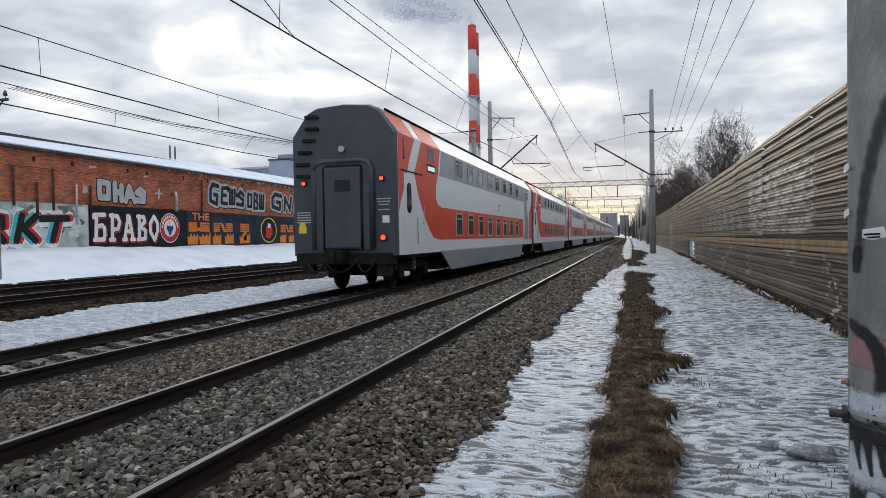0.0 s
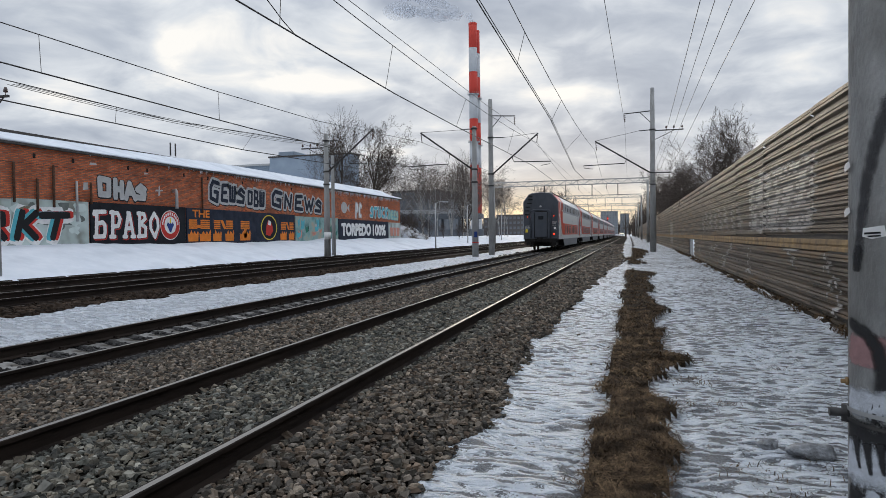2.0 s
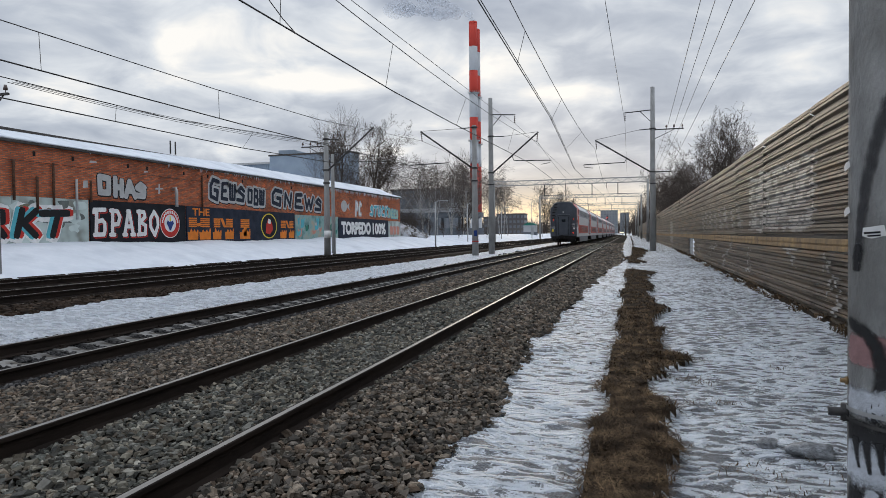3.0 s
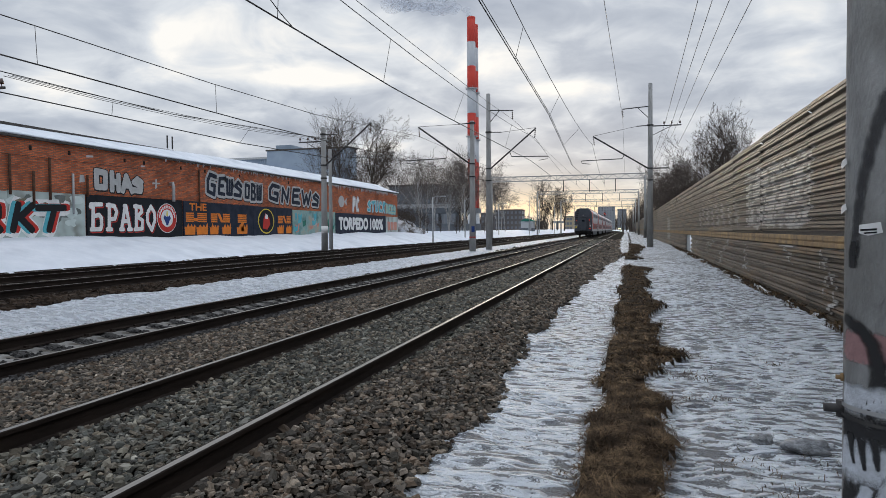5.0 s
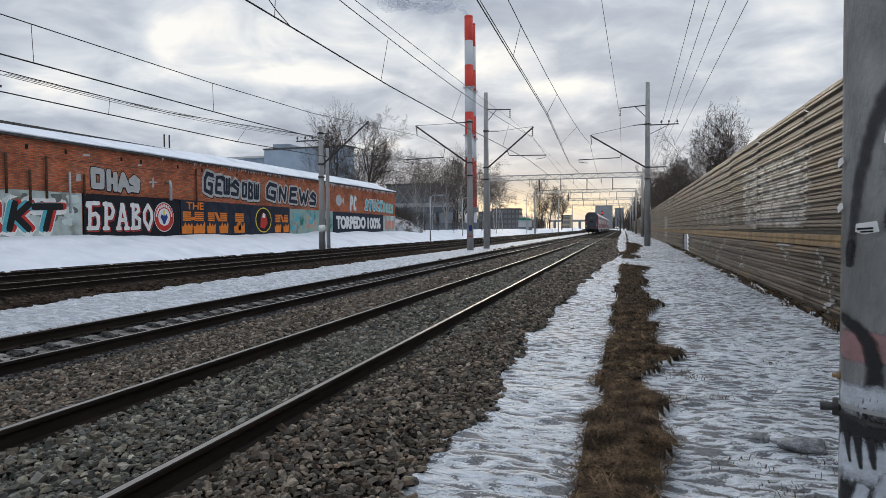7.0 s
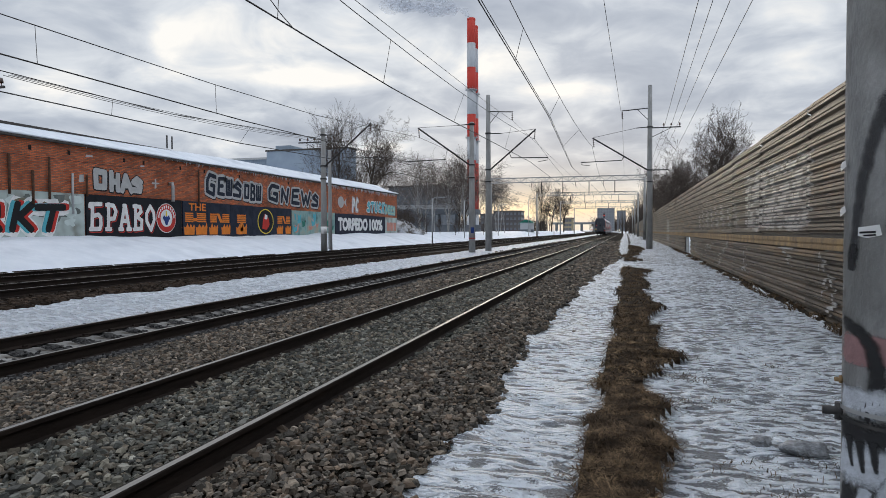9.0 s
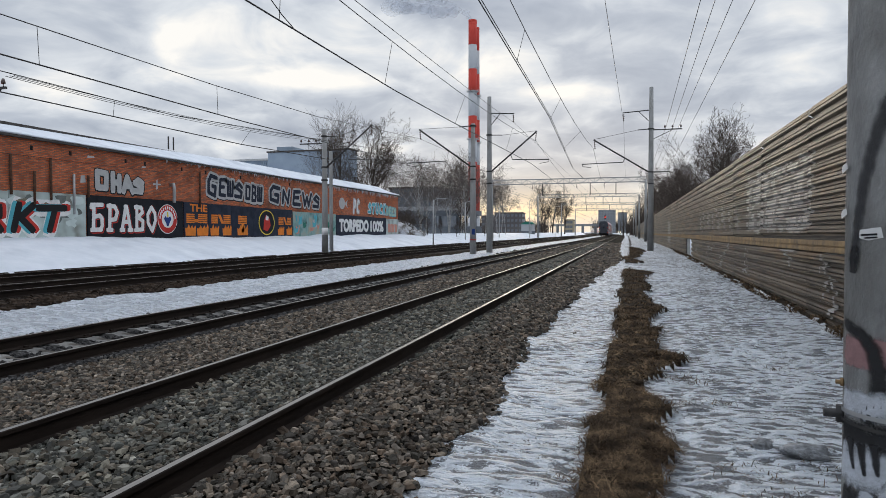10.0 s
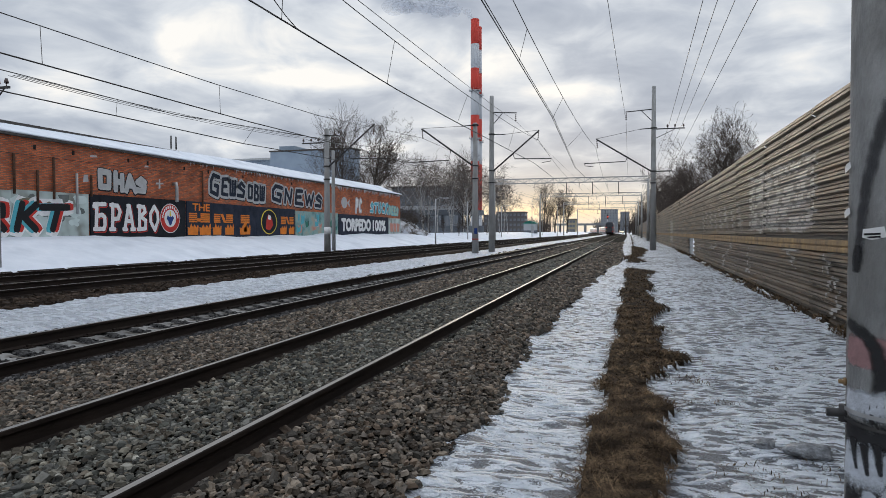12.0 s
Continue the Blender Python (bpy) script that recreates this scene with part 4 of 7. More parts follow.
    # skirt with its long low middle
    for s in (-1, 1):
        bm = bmesh.new()
        pts = [(4.3, 1.05), (4.6, 1.0), (5.85, 0.36), (21.1, 0.34), (21.9, 0.95), (22.1, 1.05)]
        x = s * 1.555
        prism(bm, pts, "x", x - 0.02, x + 0.02)
        part("skirt", bm, M["car_skirt"], car, "slate grey lower skirt")
        # painted fields: red belt, slate window band, red end fields
        win, pane = window_mesh(0.90, 0.68)
        low_win, low_pane = window_mesh(0.92, 0.84)
        part("red_belt", side_panel([(2.5, 4.40), (4.55, 4.40), (4.3, 3.6), (4.05, 3.2), (4.0, 2.8), (4.2, 2.58), (4.66, 2.5), (22.3, 2.5), (22.2, 1.43), (4.4, 1.42), (3.7, 1.5), (3.25, 1.75), (2.8, 2.1), (2.4, 2.5), (2.1, 2.85), (1.8, 3.4)], s), M["car_red"], car, "red swoosh and belt under the lower windows")
        part("red_field", side_panel([(0.42, 2.2), (0.42, 4.40), (1.85, 4.40), (1.4, 3.8), (1.05, 3.2), (0.8, 2.8), (0.54, 2.47)], s), M["car_red"], car, "red end field")
        part("red_field", side_panel([(24.55, 1.3), (25.75, 1.3), (25.75, 3.6), (24.75, 3.0)], s), M["car_red"], car)
        part("slate_band", side_panel([(4.45, 3.54), (4.7, 4.40), (24.0, 4.40), (23.7, 3.3), (24.4, 2.4), (24.1, 1.3), (22.6, 1.3), (22.95, 2.4), (22.6, 3.54)], s), M["car_grey"], car, "slate grey band round the upper windows")
        nx, nz = 0.63 / math.hypot(0.63, 0.475), 0.475 / math.hypot(0.63, 0.475)

        def slope_field(pts, mt, name, label="", out=0.005):
            bm = bmesh.new()

            def at(p, o):
                f = (p[1] - 4.42) / 0.63
                return (s * (1.575 - 0.475 * f + nx * o), p[0], p[1] + nz * o)
            a, b = [bm.verts.new(at(p, out)) for p in pts], [bm.verts.new(at(p, -0.01)) for p in pts]
            bm.faces.new(a)
            for i in range(len(pts)):
                bm.faces.new((a[i], a[(i + 1) % len(pts)], b[(i + 1) % len(pts)], b[i]))
            bmesh.ops.recalc_face_normals(bm, faces=bm.faces)
            part(name, bm, mt, car, label)
        slope_field([(0.42, 4.425), (0.42, 5.04), (2.0, 5.04), (1.88, 4.425)], M["car_red"], "red_field")
        slope_field([(2.52, 4.425), (2.7, 5.04), (4.75, 5.04), (4.56, 4.425)], M["car_red"], "red_field")
        part("side_slit", boxes((min(s * 1.57, s * 1.584), 0.80, 3.70, max(s * 1.57, s * 1.584), 0.93, 4.30)), M["glass"], car)
        for k in range(8):
            y = 7.0 + k * 1.85
            w = part("upper_window", win, None, car, m=pose(s * 1.585, y, 4.0))
            part("pane", pane, None, w)
            w = part("lower_window", low_win, None, car, m=pose(s * 1.585, y, 1.96))
            part("pane", low_pane, None, w)
        w = part("upper_window", win, None, car, m=pose(s * 1.585, 23.6, 4.02))
        part("pane", pane, None, w)
        part("service_window", boxes((min(s * 1.57, s * 1.586), 3.1, 3.91, max(s * 1.57, s * 1.586), 3.85, 4.33)), M["glass"], car, "dark service window")
        disp = part("route_display", boxes((min(s * 1.57, s * 1.588), 3.05, 3.55, max(s * 1.57, s * 1.588), 3.95, 3.80)), M["car_under"], car, "black route display")
        part("lit_text", boxes((min(s * 1.588, s * 1.592), 3.12, 3.60, max(s * 1.588, s * 1.592), 3.86, 3.74)), M["lamp_lit"], disp, "glowing line of text")
        # entrance door with an oval window
        d = part("side_door", boxes((min(s * 1.56, s * 1.584), 0.86, 1.10, max(s * 1.56, s * 1.584), 1.74, 3.33), bevel=0.008), M["car_white"], car, "pale grey entrance door")
        bm = bmesh.new()
        prism(bm, [(1.28 + 0.2 * math.cos(a), 2.64 + (0.24 if math.sin(a) > 0 else -0.24) + 0.2 * math.sin(a)) for a in [(k + 0.5) * math.pi / 9 for k in range(18)]], "x", s * 1.58, s * 1.592)
        part("oval_window", bm, M["glass"], d, "narrow oval window")
        part("grab_rail", tubes(([(s * 1.62, 1.95, 1.3), (s * 1.62, 1.95, 2.1)], 0.018), n=6), M["galv"], d)
        part("gutter", boxes((min(s * 1.57, s * 1.6), 0.6, 3.38, max(s * 1.57, s * 1.6), 2.6, 3.41)), M["car_under"], car)
        for zz, ww in ((2.95, 0.4), (2.82, 0.25), (2.7, 0.2)):
            part("lettering", boxes((min(s * 1.57, s * 1.581), 14.6, zz, max(s * 1.57, s * 1.581), 14.6 + ww, zz + 0.07)), M["car_red" if zz > 2.9 else "car_grey"], car)
        for k in range(5):
            part("lettering", boxes((min(s * 1.57, s * 1.584), 2.62 + 0.02 * k, 1.9 + 0.12 * k, max(s * 1.57, s * 1.584), 2.72 + 0.02 * k, 1.98 + 0.12 * k)), M["paint_silver"], car)
    # bogies
    for yc in (3.0, 22.9):
        bogie = part("bogie", boxes((-1.1, yc - 1.7, 0.55, -0.9, yc + 1.7, 0.85), (0.9, yc - 1.7, 0.55, 1.1, yc + 1.7, 0.85), (-1.0, yc - 0.25, 0.5, 1.0, yc + 0.25, 0.95), bevel=0.03), M["car_under"], car, "black bogie")
        for y in (yc - 1.2, yc + 1.2):
            wheelset(bogie, y)
            for s in (-1.06, 1.06):
                part("axle_box", boxes((s - 0.1, y - 0.2, 0.32, s + 0.1, y + 0.2, 0.65), bevel=0.03), M["car_under"], bogie)
        for s in (-1.05, 1.05):
            part("spring", tubes(([(s + 0.12 * math.cos(a), yc + 0.12 * math.sin(a), 0.5 + a * 0.0135) for a in [k * 0.7 for k in range(54)]], 0.022), n=5), M["galv"], bogie)
    part("underframe", boxes((-1.4, 0.4, 0.9, 1.4, CAR_L - 0.4, 1.06), (-1.3, 5.0, 0.4, 1.3, 21.5, 0.9)), M["car_under"], car)
    part("bellows", boxes((-0.85, CAR_L - 0.3, 1.1, 0.85, CAR_L + 0.3, 3.5)), M["car_under"], car, "black rubber gangway bellows")
    return car


cars = []


def make_train():
    first = make_car()
    cars.append(first)
    for k in range(1, 18):
        cars.append(copy_thing(first, pose(0, 0, 0)))
    cars[0]["label"] = "last double-deck railway car, dark grey end with red tail lights"


make_train()


def on_line(s):
    """The point and heading of the train's track, s metres along it."""
    if s <= BEND_AT:
        return TRAIN_X, s, 0.0
    r = BEND_R + TRAIN_X
    a = (s - BEND_AT) / r
    return TRAIN_X - (r - r * math.cos(a)), BEND_AT + r * math.sin(a), math.degrees(a)


def car_pose(s):
    x0, y0, _ = on_line(s + 3.0)
    x1, y1, _ = on_line(s + 22.9)
    turn = math.degrees(math.atan2(-(x1 - x0), y1 - y0))
    d = Vector((x1 - x0, y1 - y0, 0)).normalized()
    return pose(x0 - d.x * 3.0, y0 - d.y * 3.0, RAIL_Z[TRAIN_X], 0, 0, turn)


def drive():
    for k, c in enumerate(cars):
        walk(c, [(t * 0.5, car_pose(TAIL_Y - 0.25 + SPEED * t * 0.5 + CAR_L * k)) for t in range(25)])


# ---- loose stones of the ballast ----
def stones_mesh(name, u, y, size, lift, mt, seed):
    r = np.random.RandomState(seed)
    n = len(u)
    k = 5       # an irregular five-sided slab with a smaller crooked top
    ang = 2 * np.pi * (np.arange(k)[None] + 0.75 * r.rand(n, k)) / k
    rad = 0.65 + 0.5 * r.rand(n, k)
    top = rad * (0.45 + 0.45 * r.rand(n, k))
    low = np.stack([rad * np.cos(ang), rad * np.sin(ang), -0.9 + 0.5 * r.rand(n, k)], 2)
    ang = ang + 0.5 * (r.rand(n, k) - 0.5)
    high = np.stack([top * np.cos(ang), top * np.sin(ang), 0.45 + 0.75 * r.rand(n, k)], 2)
    V = np.concatenate([low, high], 1)
    V *= size[:, None, None] * np.stack([1.05 + 0.6 * r.rand(n), 0.75 + 0.35 * r.rand(n), 0.30 + 0.28 * r.rand(n)], 1)[:, None, :]
    yaw, lean, tip = r.rand(n) * 2 * np.pi, np.abs(r.randn(n)) * 0.36, r.rand(n) * 2 * np.pi
    qz = np.stack([np.cos(yaw / 2), 0 * yaw, 0 * yaw, np.sin(yaw / 2)], 1)
    qt = np.stack([np.cos(lean / 2), np.sin(lean / 2) * np.cos(tip), np.sin(lean / 2) * np.sin(tip), 0 * lean], 1)
    q = np.stack([qt[:, 0] * qz[:, 0] - qt[:, 3] * qz[:, 3], qt[:, 1] * qz[:, 0] + qt[:, 2] * qz[:, 3], qt[:, 2] * qz[:, 0] - qt[:, 1] * qz[:, 3], qt[:, 0] * qz[:, 3] + qt[:, 3] * qz[:, 0]], 1)
    w, a, b, c = q.T
    R = np.stack([np.stack([1 - 2 * (b * b + c * c), 2 * (a * b - c * w), 2 * (a * c + b * w)], 1), np.stack([2 * (a * b + c * w), 1 - 2 * (a * a + c * c), 2 * (b * c - a * w)], 1),
                  np.stack([2 * (a * c - b * w), 2 * (b * c + a * w), 1 - 2 * (a * a + b * b)], 1)], 1)
    V = np.einsum('nij,nkj->nki', R, V)
    V += np.stack([u, y, ground_z(u, y) + lift], 1)[:, None, :]
    F = [(0, 2, 1), (0, 3, 2), (0, 4, 3), (5, 6, 7), (5, 7, 8), (5, 8, 9)]
    for i in range(k):
        j = (i + 1) % k
        F += [(i, j, k + j), (i, k + j, k + i)]
    F = (np.array(F)[None] + np.arange(n)[:, None, None] * 2 * k).reshape(-1, 3)
    return raw_mesh(name, V.reshape(-1, 3), F, [mt])


def scatter(u0, u1, y0, y1, gap, seed):
    r = np.random.RandomState(seed)
    U, Y = np.meshgrid(np.arange(u0, u1, gap), np.arange(y0, y1, gap))
    U, Y = U.ravel(), Y.ravel()
    return U + (r.rand(len(U)) - 0.5) * gap * 1.3, Y + (r.rand(len(U)) - 0.5) * gap * 1.3, r


def make_stones():
    for k, (y0, y1, gap, big) in enumerate(((2.7, 9.0, 0.036, 0.034), (9.0, 19.0, 0.052, 0.046), (19.0, 46.0, 0.092, 0.076), (46.0, 95.0, 0.21, 0.15))):
        u, y, r = scatter(-8.95, -0.35, y0, y1, gap, 20 + k)
        edge = np.clip((snow_edge(u, y) - u) / 0.10 + 0.9, 0, 1)
        keep = (r.rand(len(u)) < edge ** 2 + 0.0003) & (u > -1.3 * y - 0.6)
        for mid in (NEAR_X, TRAIN_X):
            for s in (-0.796, 0.796):
                keep &= np.abs(u - mid - s) > 0.085
        inner = np.abs(u - TRAIN_X) < 0.8
        on_sleeper = np.abs(((y - 4.7 + 0.27) % 0.5435) - 0.27) < 0.15
        keep &= ~(inner & on_sleeper & (r.rand(len(u)) < 0.93))
        u, y = u[keep], y[keep]
        size = big * (0.5 + 0.8 * r.rand(len(u)) ** 1.8)
        lift = (r.rand(len(u)) - 0.2) * 0.046
        grimy = np.abs(u - TRAIN_X + 0.1) < 1.15 + 0.4 * vnoise(u * 1.2, y * 0.8, 41)
        brown = ~grimy & ((u > NEAR_X + 0.8 + 0.9 * (vnoise(u, y * 0.5, 42) - 0.3)) | (u < NEAR_X - 0.95 - 0.8 * (vnoise(u, y * 0.5, 43) - 0.5)))
        for sel, mt, label in ((~grimy & ~brown, "stone", "loose grey crushed stone ballast between the near rails"), (brown, "stone_brown", "loose brown-grey crushed stone ballast beside the near rails"),
                               (grimy, "stone_grimy", "grimy dark ballast stones under the train's track")):
            tagged(new("ballast_stones", stones_mesh("ballast_stones", u[sel], y[sel], size[sel], lift[sel], M[mt], 40 + k)), label, "ballast", kind="stuff")
    u, y, r = scatter(-13.4, -11.4, 9.0, 42.0, 0.13, 31)
    keep = r.rand(len(u)) < np.clip((-11.7 - u + (vnoise(u * 2, y * 1.2, 1) - 0.5) * 0.5) / 0.3, 0, 1)
    u, y = u[keep], y[keep]
    tagged(new("oily_stones", stones_mesh("oily_stones", u, y, 0.09 * (0.6 + 0.7 * r.rand(len(u))), 0.01 + 0 * u, M["stone_dark"], 50)), "dark oily brown ballast stones beside the far tracks", "ballast", kind="stuff")


make_stones()


# ---- dead grass ----
def blades(name, u, y, length, lean, mt, seed, width=0.004):
    r = np.random.RandomState(seed)
    n = len(u)
    a = r.rand(n) * 2 * np.pi
    d = np.stack([np.cos(a), np.sin(a)], 1)
    z0 = ground_z(u, y) + np.where(zone(u, y) == 4, turf(u, y), 0.02)
    base = np.stack([u, y, z0], 1)
    mid = base + np.concatenate([d * (length * lean * 0.5)[:, None], (length * (1 - lean) * 0.75)[:, None]], 1)
    tip = base + np.concatenate([(d + 0.5 * r.randn(n, 2)) * (length * lean)[:, None], (length * (1 - lean) * (0.6 + 0.5 * r.rand(n)))[:, None]], 1)
    s = np.stack([-d[:, 1], d[:, 0], np.zeros(n)], 1) * width * (0.6 + 0.8 * r.rand(n))[:, None]
    V = np.stack([base - s, base + s, mid + s * 0.8, mid - s * 0.8, tip + s * 0.25, tip - s * 0.25], 1)
    F = np.array([(0, 1, 2, 3), (3, 2, 4, 5)])
    F = (F[None] + np.arange(n)[:, None, None] * 6).reshape(-1, 4)
    return raw_mesh(name, V.reshape(-1, 3), F, [mt])


def make_grass():
    r = np.random.RandomState(7)
    for k, (y0, y1, n, w, ln) in enumerate(((2.9, 7.5, 70000, 0.0032, 0.10), (7.5, 15, 42000, 0.0055, 0.12), (15, 62, 34000, 0.010, 0.16))):
        u, y = r.rand(n) * 2.2 - 0.75, y0 + r.rand(n) * (y1 - y0)
        keep = zone(u + 0.035 * r.randn(n), y + 0.035 * r.randn(n)) == 4
        clump = vnoise(u * 4, y * 4, 21)
        keep &= r.rand(n) < 0.35 + clump
        u, y, c = u[keep], y[keep], clump[keep]
        length = ln * (0.5 + 0.9 * r.rand(len(u))) * (0.6 + 0.8 * c)
        lean = 0.6 + 0.38 * r.rand(len(u))
        tagged(new("dead_grass", blades("dead_grass", u, y, length, lean, M["straw"], 60 + k, w)), "matted brown dead grass thawed out of the snow", "grass", kind="stuff")
    # weeds along the foot of the fence, and single tufts in the snow
    n = 8000
    y = 6 + 44 * r.rand(n) ** 1.4
    u = 3.25 + 0.3 * r.rand(n)
    keep = vnoise(u * 2.5, y * 1.3, 23) > 0.45
    u, y = u[keep], y[keep]
    tagged(new("weeds", blades("weeds", u, y, 0.06 + 0.12 * r.rand(len(u)), 0.3 + 0.5 * r.rand(len(u)), M["straw"], 70, 0.006)), "dry brown weeds along the foot of the fence", "weeds", kind="stuff")
    us, ys = [], []
    for k, (cu, cy, spread, cnt) in enumerate(((1.05, 4.7, 0.2, 90), (0.85, 5.1, 0.13, 60), (1.35, 5.3, 0.08, 30), (1.75, 8.9, 0.05, 40), (0.62, 8.0, 0.16, 220), (0.7, 9.3, 0.18, 220), (0.55, 6.9, 0.16, 160), (-0.42, 4.6, 0.06, 40), (1.6, 4.4, 0.16, 120), (0.95, 7.0, 0.06, 30))):
        us.append(cu + spread * r.randn(cnt))
        ys.append(cy + spread * r.randn(cnt))
    u, y = np.concatenate(us), np.concatenate(ys)
    tagged(new("grass_tufts", blades("grass_tufts", u, y, 0.03 + 0.07 * r.rand(len(u)), 0.45 + 0.45 * r.rand(len(u)), M["straw"], 71, 0.003)), "thin dry grass tufts poking through the snow", "grass", kind="stuff")


make_grass()


# ---- masts, brackets, portals and wires ----
def insulator(bm, p, q, r=0.07, n=4):
    """A string of bells from p to q."""
    p, q = Vector(p), Vector(q)
    tube(bm, [p, q], 0.02, 6)
    for k in range(n):
        c = p.lerp(q, (k + 0.5) / n)
        d = (q - p).normalized() * 0.035
        tube(bm, [c - d, c, c + d], [r * 0.4, r, r * 0.5], 10)


def mast(x, y, top, label, r0=0.24, r1=0.15, base=None, mt="concrete"):
    z = float(ground_z(np.array([x - float(bend(y))]), np.array([y]))[0]) - 0.15 if base is None else base
    m = thing("catenary_mast", pose(x, y, z), label, "mast", "masts along the line")
    h = top - z
    part("pole", tubes(([(0, 0, 0), (0, 0, h * 0.5), (0, 0, h - 0.02), (0, 0, h)], [r0, (r0 + r1) / 2, r1, r1 * 0.85]), n=20), M[mt], m, "tapered round concrete pole")
    return m, z


def bracket(m, z, side, foot, tip, arm_z, reach, stay_z):
    """A raking cantilever tube with its stay, insulator string and registration arm; heights in the world, lengths outwards from the pole."""
    s = side
    part("cantilever", tubes(([(s * 0.15, 0, foot - z), (s * reach, 0, tip - z)], 0.06)), M["steel"], m, "raking dark steel cantilever")
    part("stay", tubes(([(s * 0.12, 0, stay_z - z), (s * 1.0, 0, stay_z - z - 0.04)], 0.035), ([(s * 1.0, 0, stay_z - z - 0.04), (s * reach, 0, tip - z + 0.03)], 0.014)), M["steel"], m)
    bm = bmesh.new()
    insulator(bm, (s * (reach - 0.05), 0, tip - z - 0.12), (s * (reach - 0.1), 0, tip - z - 0.72))
    part("insulator", bm, M["porcelain"], m, "dark glazed insulator string")
    x1 = reach * 0.45
    zz = foot + (tip - foot) * 0.42
    part("registration_arm", tubes(([(s * x1, 0, zz - z), (s * (x1 + 0.15), 0, arm_z - z + 0.35), (s * (reach + 0.9), 0, arm_z - z + 0.28)], 0.035), ([(s * (reach + 0.9), 0, arm_z - z + 0.28), (s * (reach + 0.85), 0, arm_z - z + 0.1), (s * (reach + 0.2), 0, arm_z - z)], 0.022)), M["steel"], m)
    for q in (foot, stay_z, foot - 0.9):
        part("band", tubes(([(0, 0, q - z - 0.05), (0, 0, q - z + 0.05)], 0.235), n=20), M["steel"], m)


def cross_arm(m, z, side, at, reach, pins, strut=0.7):
    bm = boxes((min(side * 0.1, side * reach), -0.04, at - z - 0.04, max(side * 0.1, side * reach), 0.04, at - z + 0.04))
    tube(bm, [(side * 0.15, 0, at - z - strut), (side * reach * 0.7, 0, at - z - 0.03)], 0.025, 6)
    part("cross_arm", bm, M["steel"], m, "steel cross arm")
    for k in pins:
        bm = bmesh.new()
        tube(bm, [(side * k, 0, at - z), (side * k, 0, at - z + 0.16)], 0.015, 6)
        tube(bm, [(side * k, 0, at - z + 0.14), (side * k, 0, at - z + 0.2), (side * k, 0, at - z + 0.32)], [0.07, 0.075, 0.04], 10)
        part("pin_insulator", bm, M["porcelain"], m)


def hanger(m, z, side, at, reach):
    bm = tubes(([(side * 0.1, 0, at - z), (side * reach, 0, at - z - 0.12)], 0.04), ([(side * 0.12, 0, at - z - 0.9), (side * reach * 0.45, 0, at - z - 0.05)], 0.028))
    part("feeder_arm", bm, M["steel"], m)
    bm = bmesh.new()
    insulator(bm, (side * (reach - 0.06), 0, at - z - 0.2), (side * (reach - 0.06), 0, at - z - 0.75))
    part("insulator", bm, M["porcelain"], m)


def make_masts():
    # beside the path, down the line
    m, z = mast(1.74, 53, 12.5, "tall tapered concrete catenary mast beside the snowy path")
    bracket(m, z, -1, 6.0, 8.62, 6.46, 4.3, 9.3)
    hanger(m, z, -1, 10.75, 2.1)
    cross_arm(m, z, 1, 9.22, 2.25, (1.0, 1.55, 2.15))
    part("bracket_bar", boxes((0.1, -0.04, 5.95 - z, 1.35, 0.04, 6.03 - z)), M["steel"], m)
    # between the tracks
    m, z = mast(-10.1, 49, 11.65, "tall concrete catenary mast standing in snow between tracks")
    bracket(m, z, 1, 6.0, 8.9, 6.5, 3.6, 8.75)
    hanger(m, z, 1, 10.4, 1.9)
    m, z = mast(-10.45, 45, 9.0, "concrete catenary mast with a blue sign between tracks")
    bracket(m, z, -1, 6.0, 8.75, 6.1, 3.95, 8.85)
    part("sign", boxes((-0.02, -0.27, 1.55, 0.2, -0.24, 1.95)), M["paint_blue"], m, "small blue enamel sign")
    part("paint_ring", tubes(([(0, 0, 1.15), (0, 0, 1.22)], 0.238), n=20), M["paint_red"], m)
    m, z = mast(-20.4, 42, 8.6, "concrete catenary mast on the snow bank before the brick wall")
    bracket(m, z, 1, 5.95, 8.75, 6.1, 3.6, 8.1)
    cross_arm(m, z, -1, 7.62, 1.9, (0.65, 1.2, 1.8))
    part("paint_patch", tubes(([(0, 0, 1.5), (0, 0, 2.0)], 0.236), n=20), M["paint_white"], m, "pasted white notices")
    m, z = mast(-21.15, 44.6, 7.4, "thin concrete brace pole beside a mast", 0.15, 0.12)
    m, z = mast(-21.62, 18, 6.6, "concrete mast on the snow bank with insulators on top", 0.16, 0.13)
    cross_arm(m, z, 1, 6.45, 0.75, (0.25, 0.62), 0.4)


make_masts()


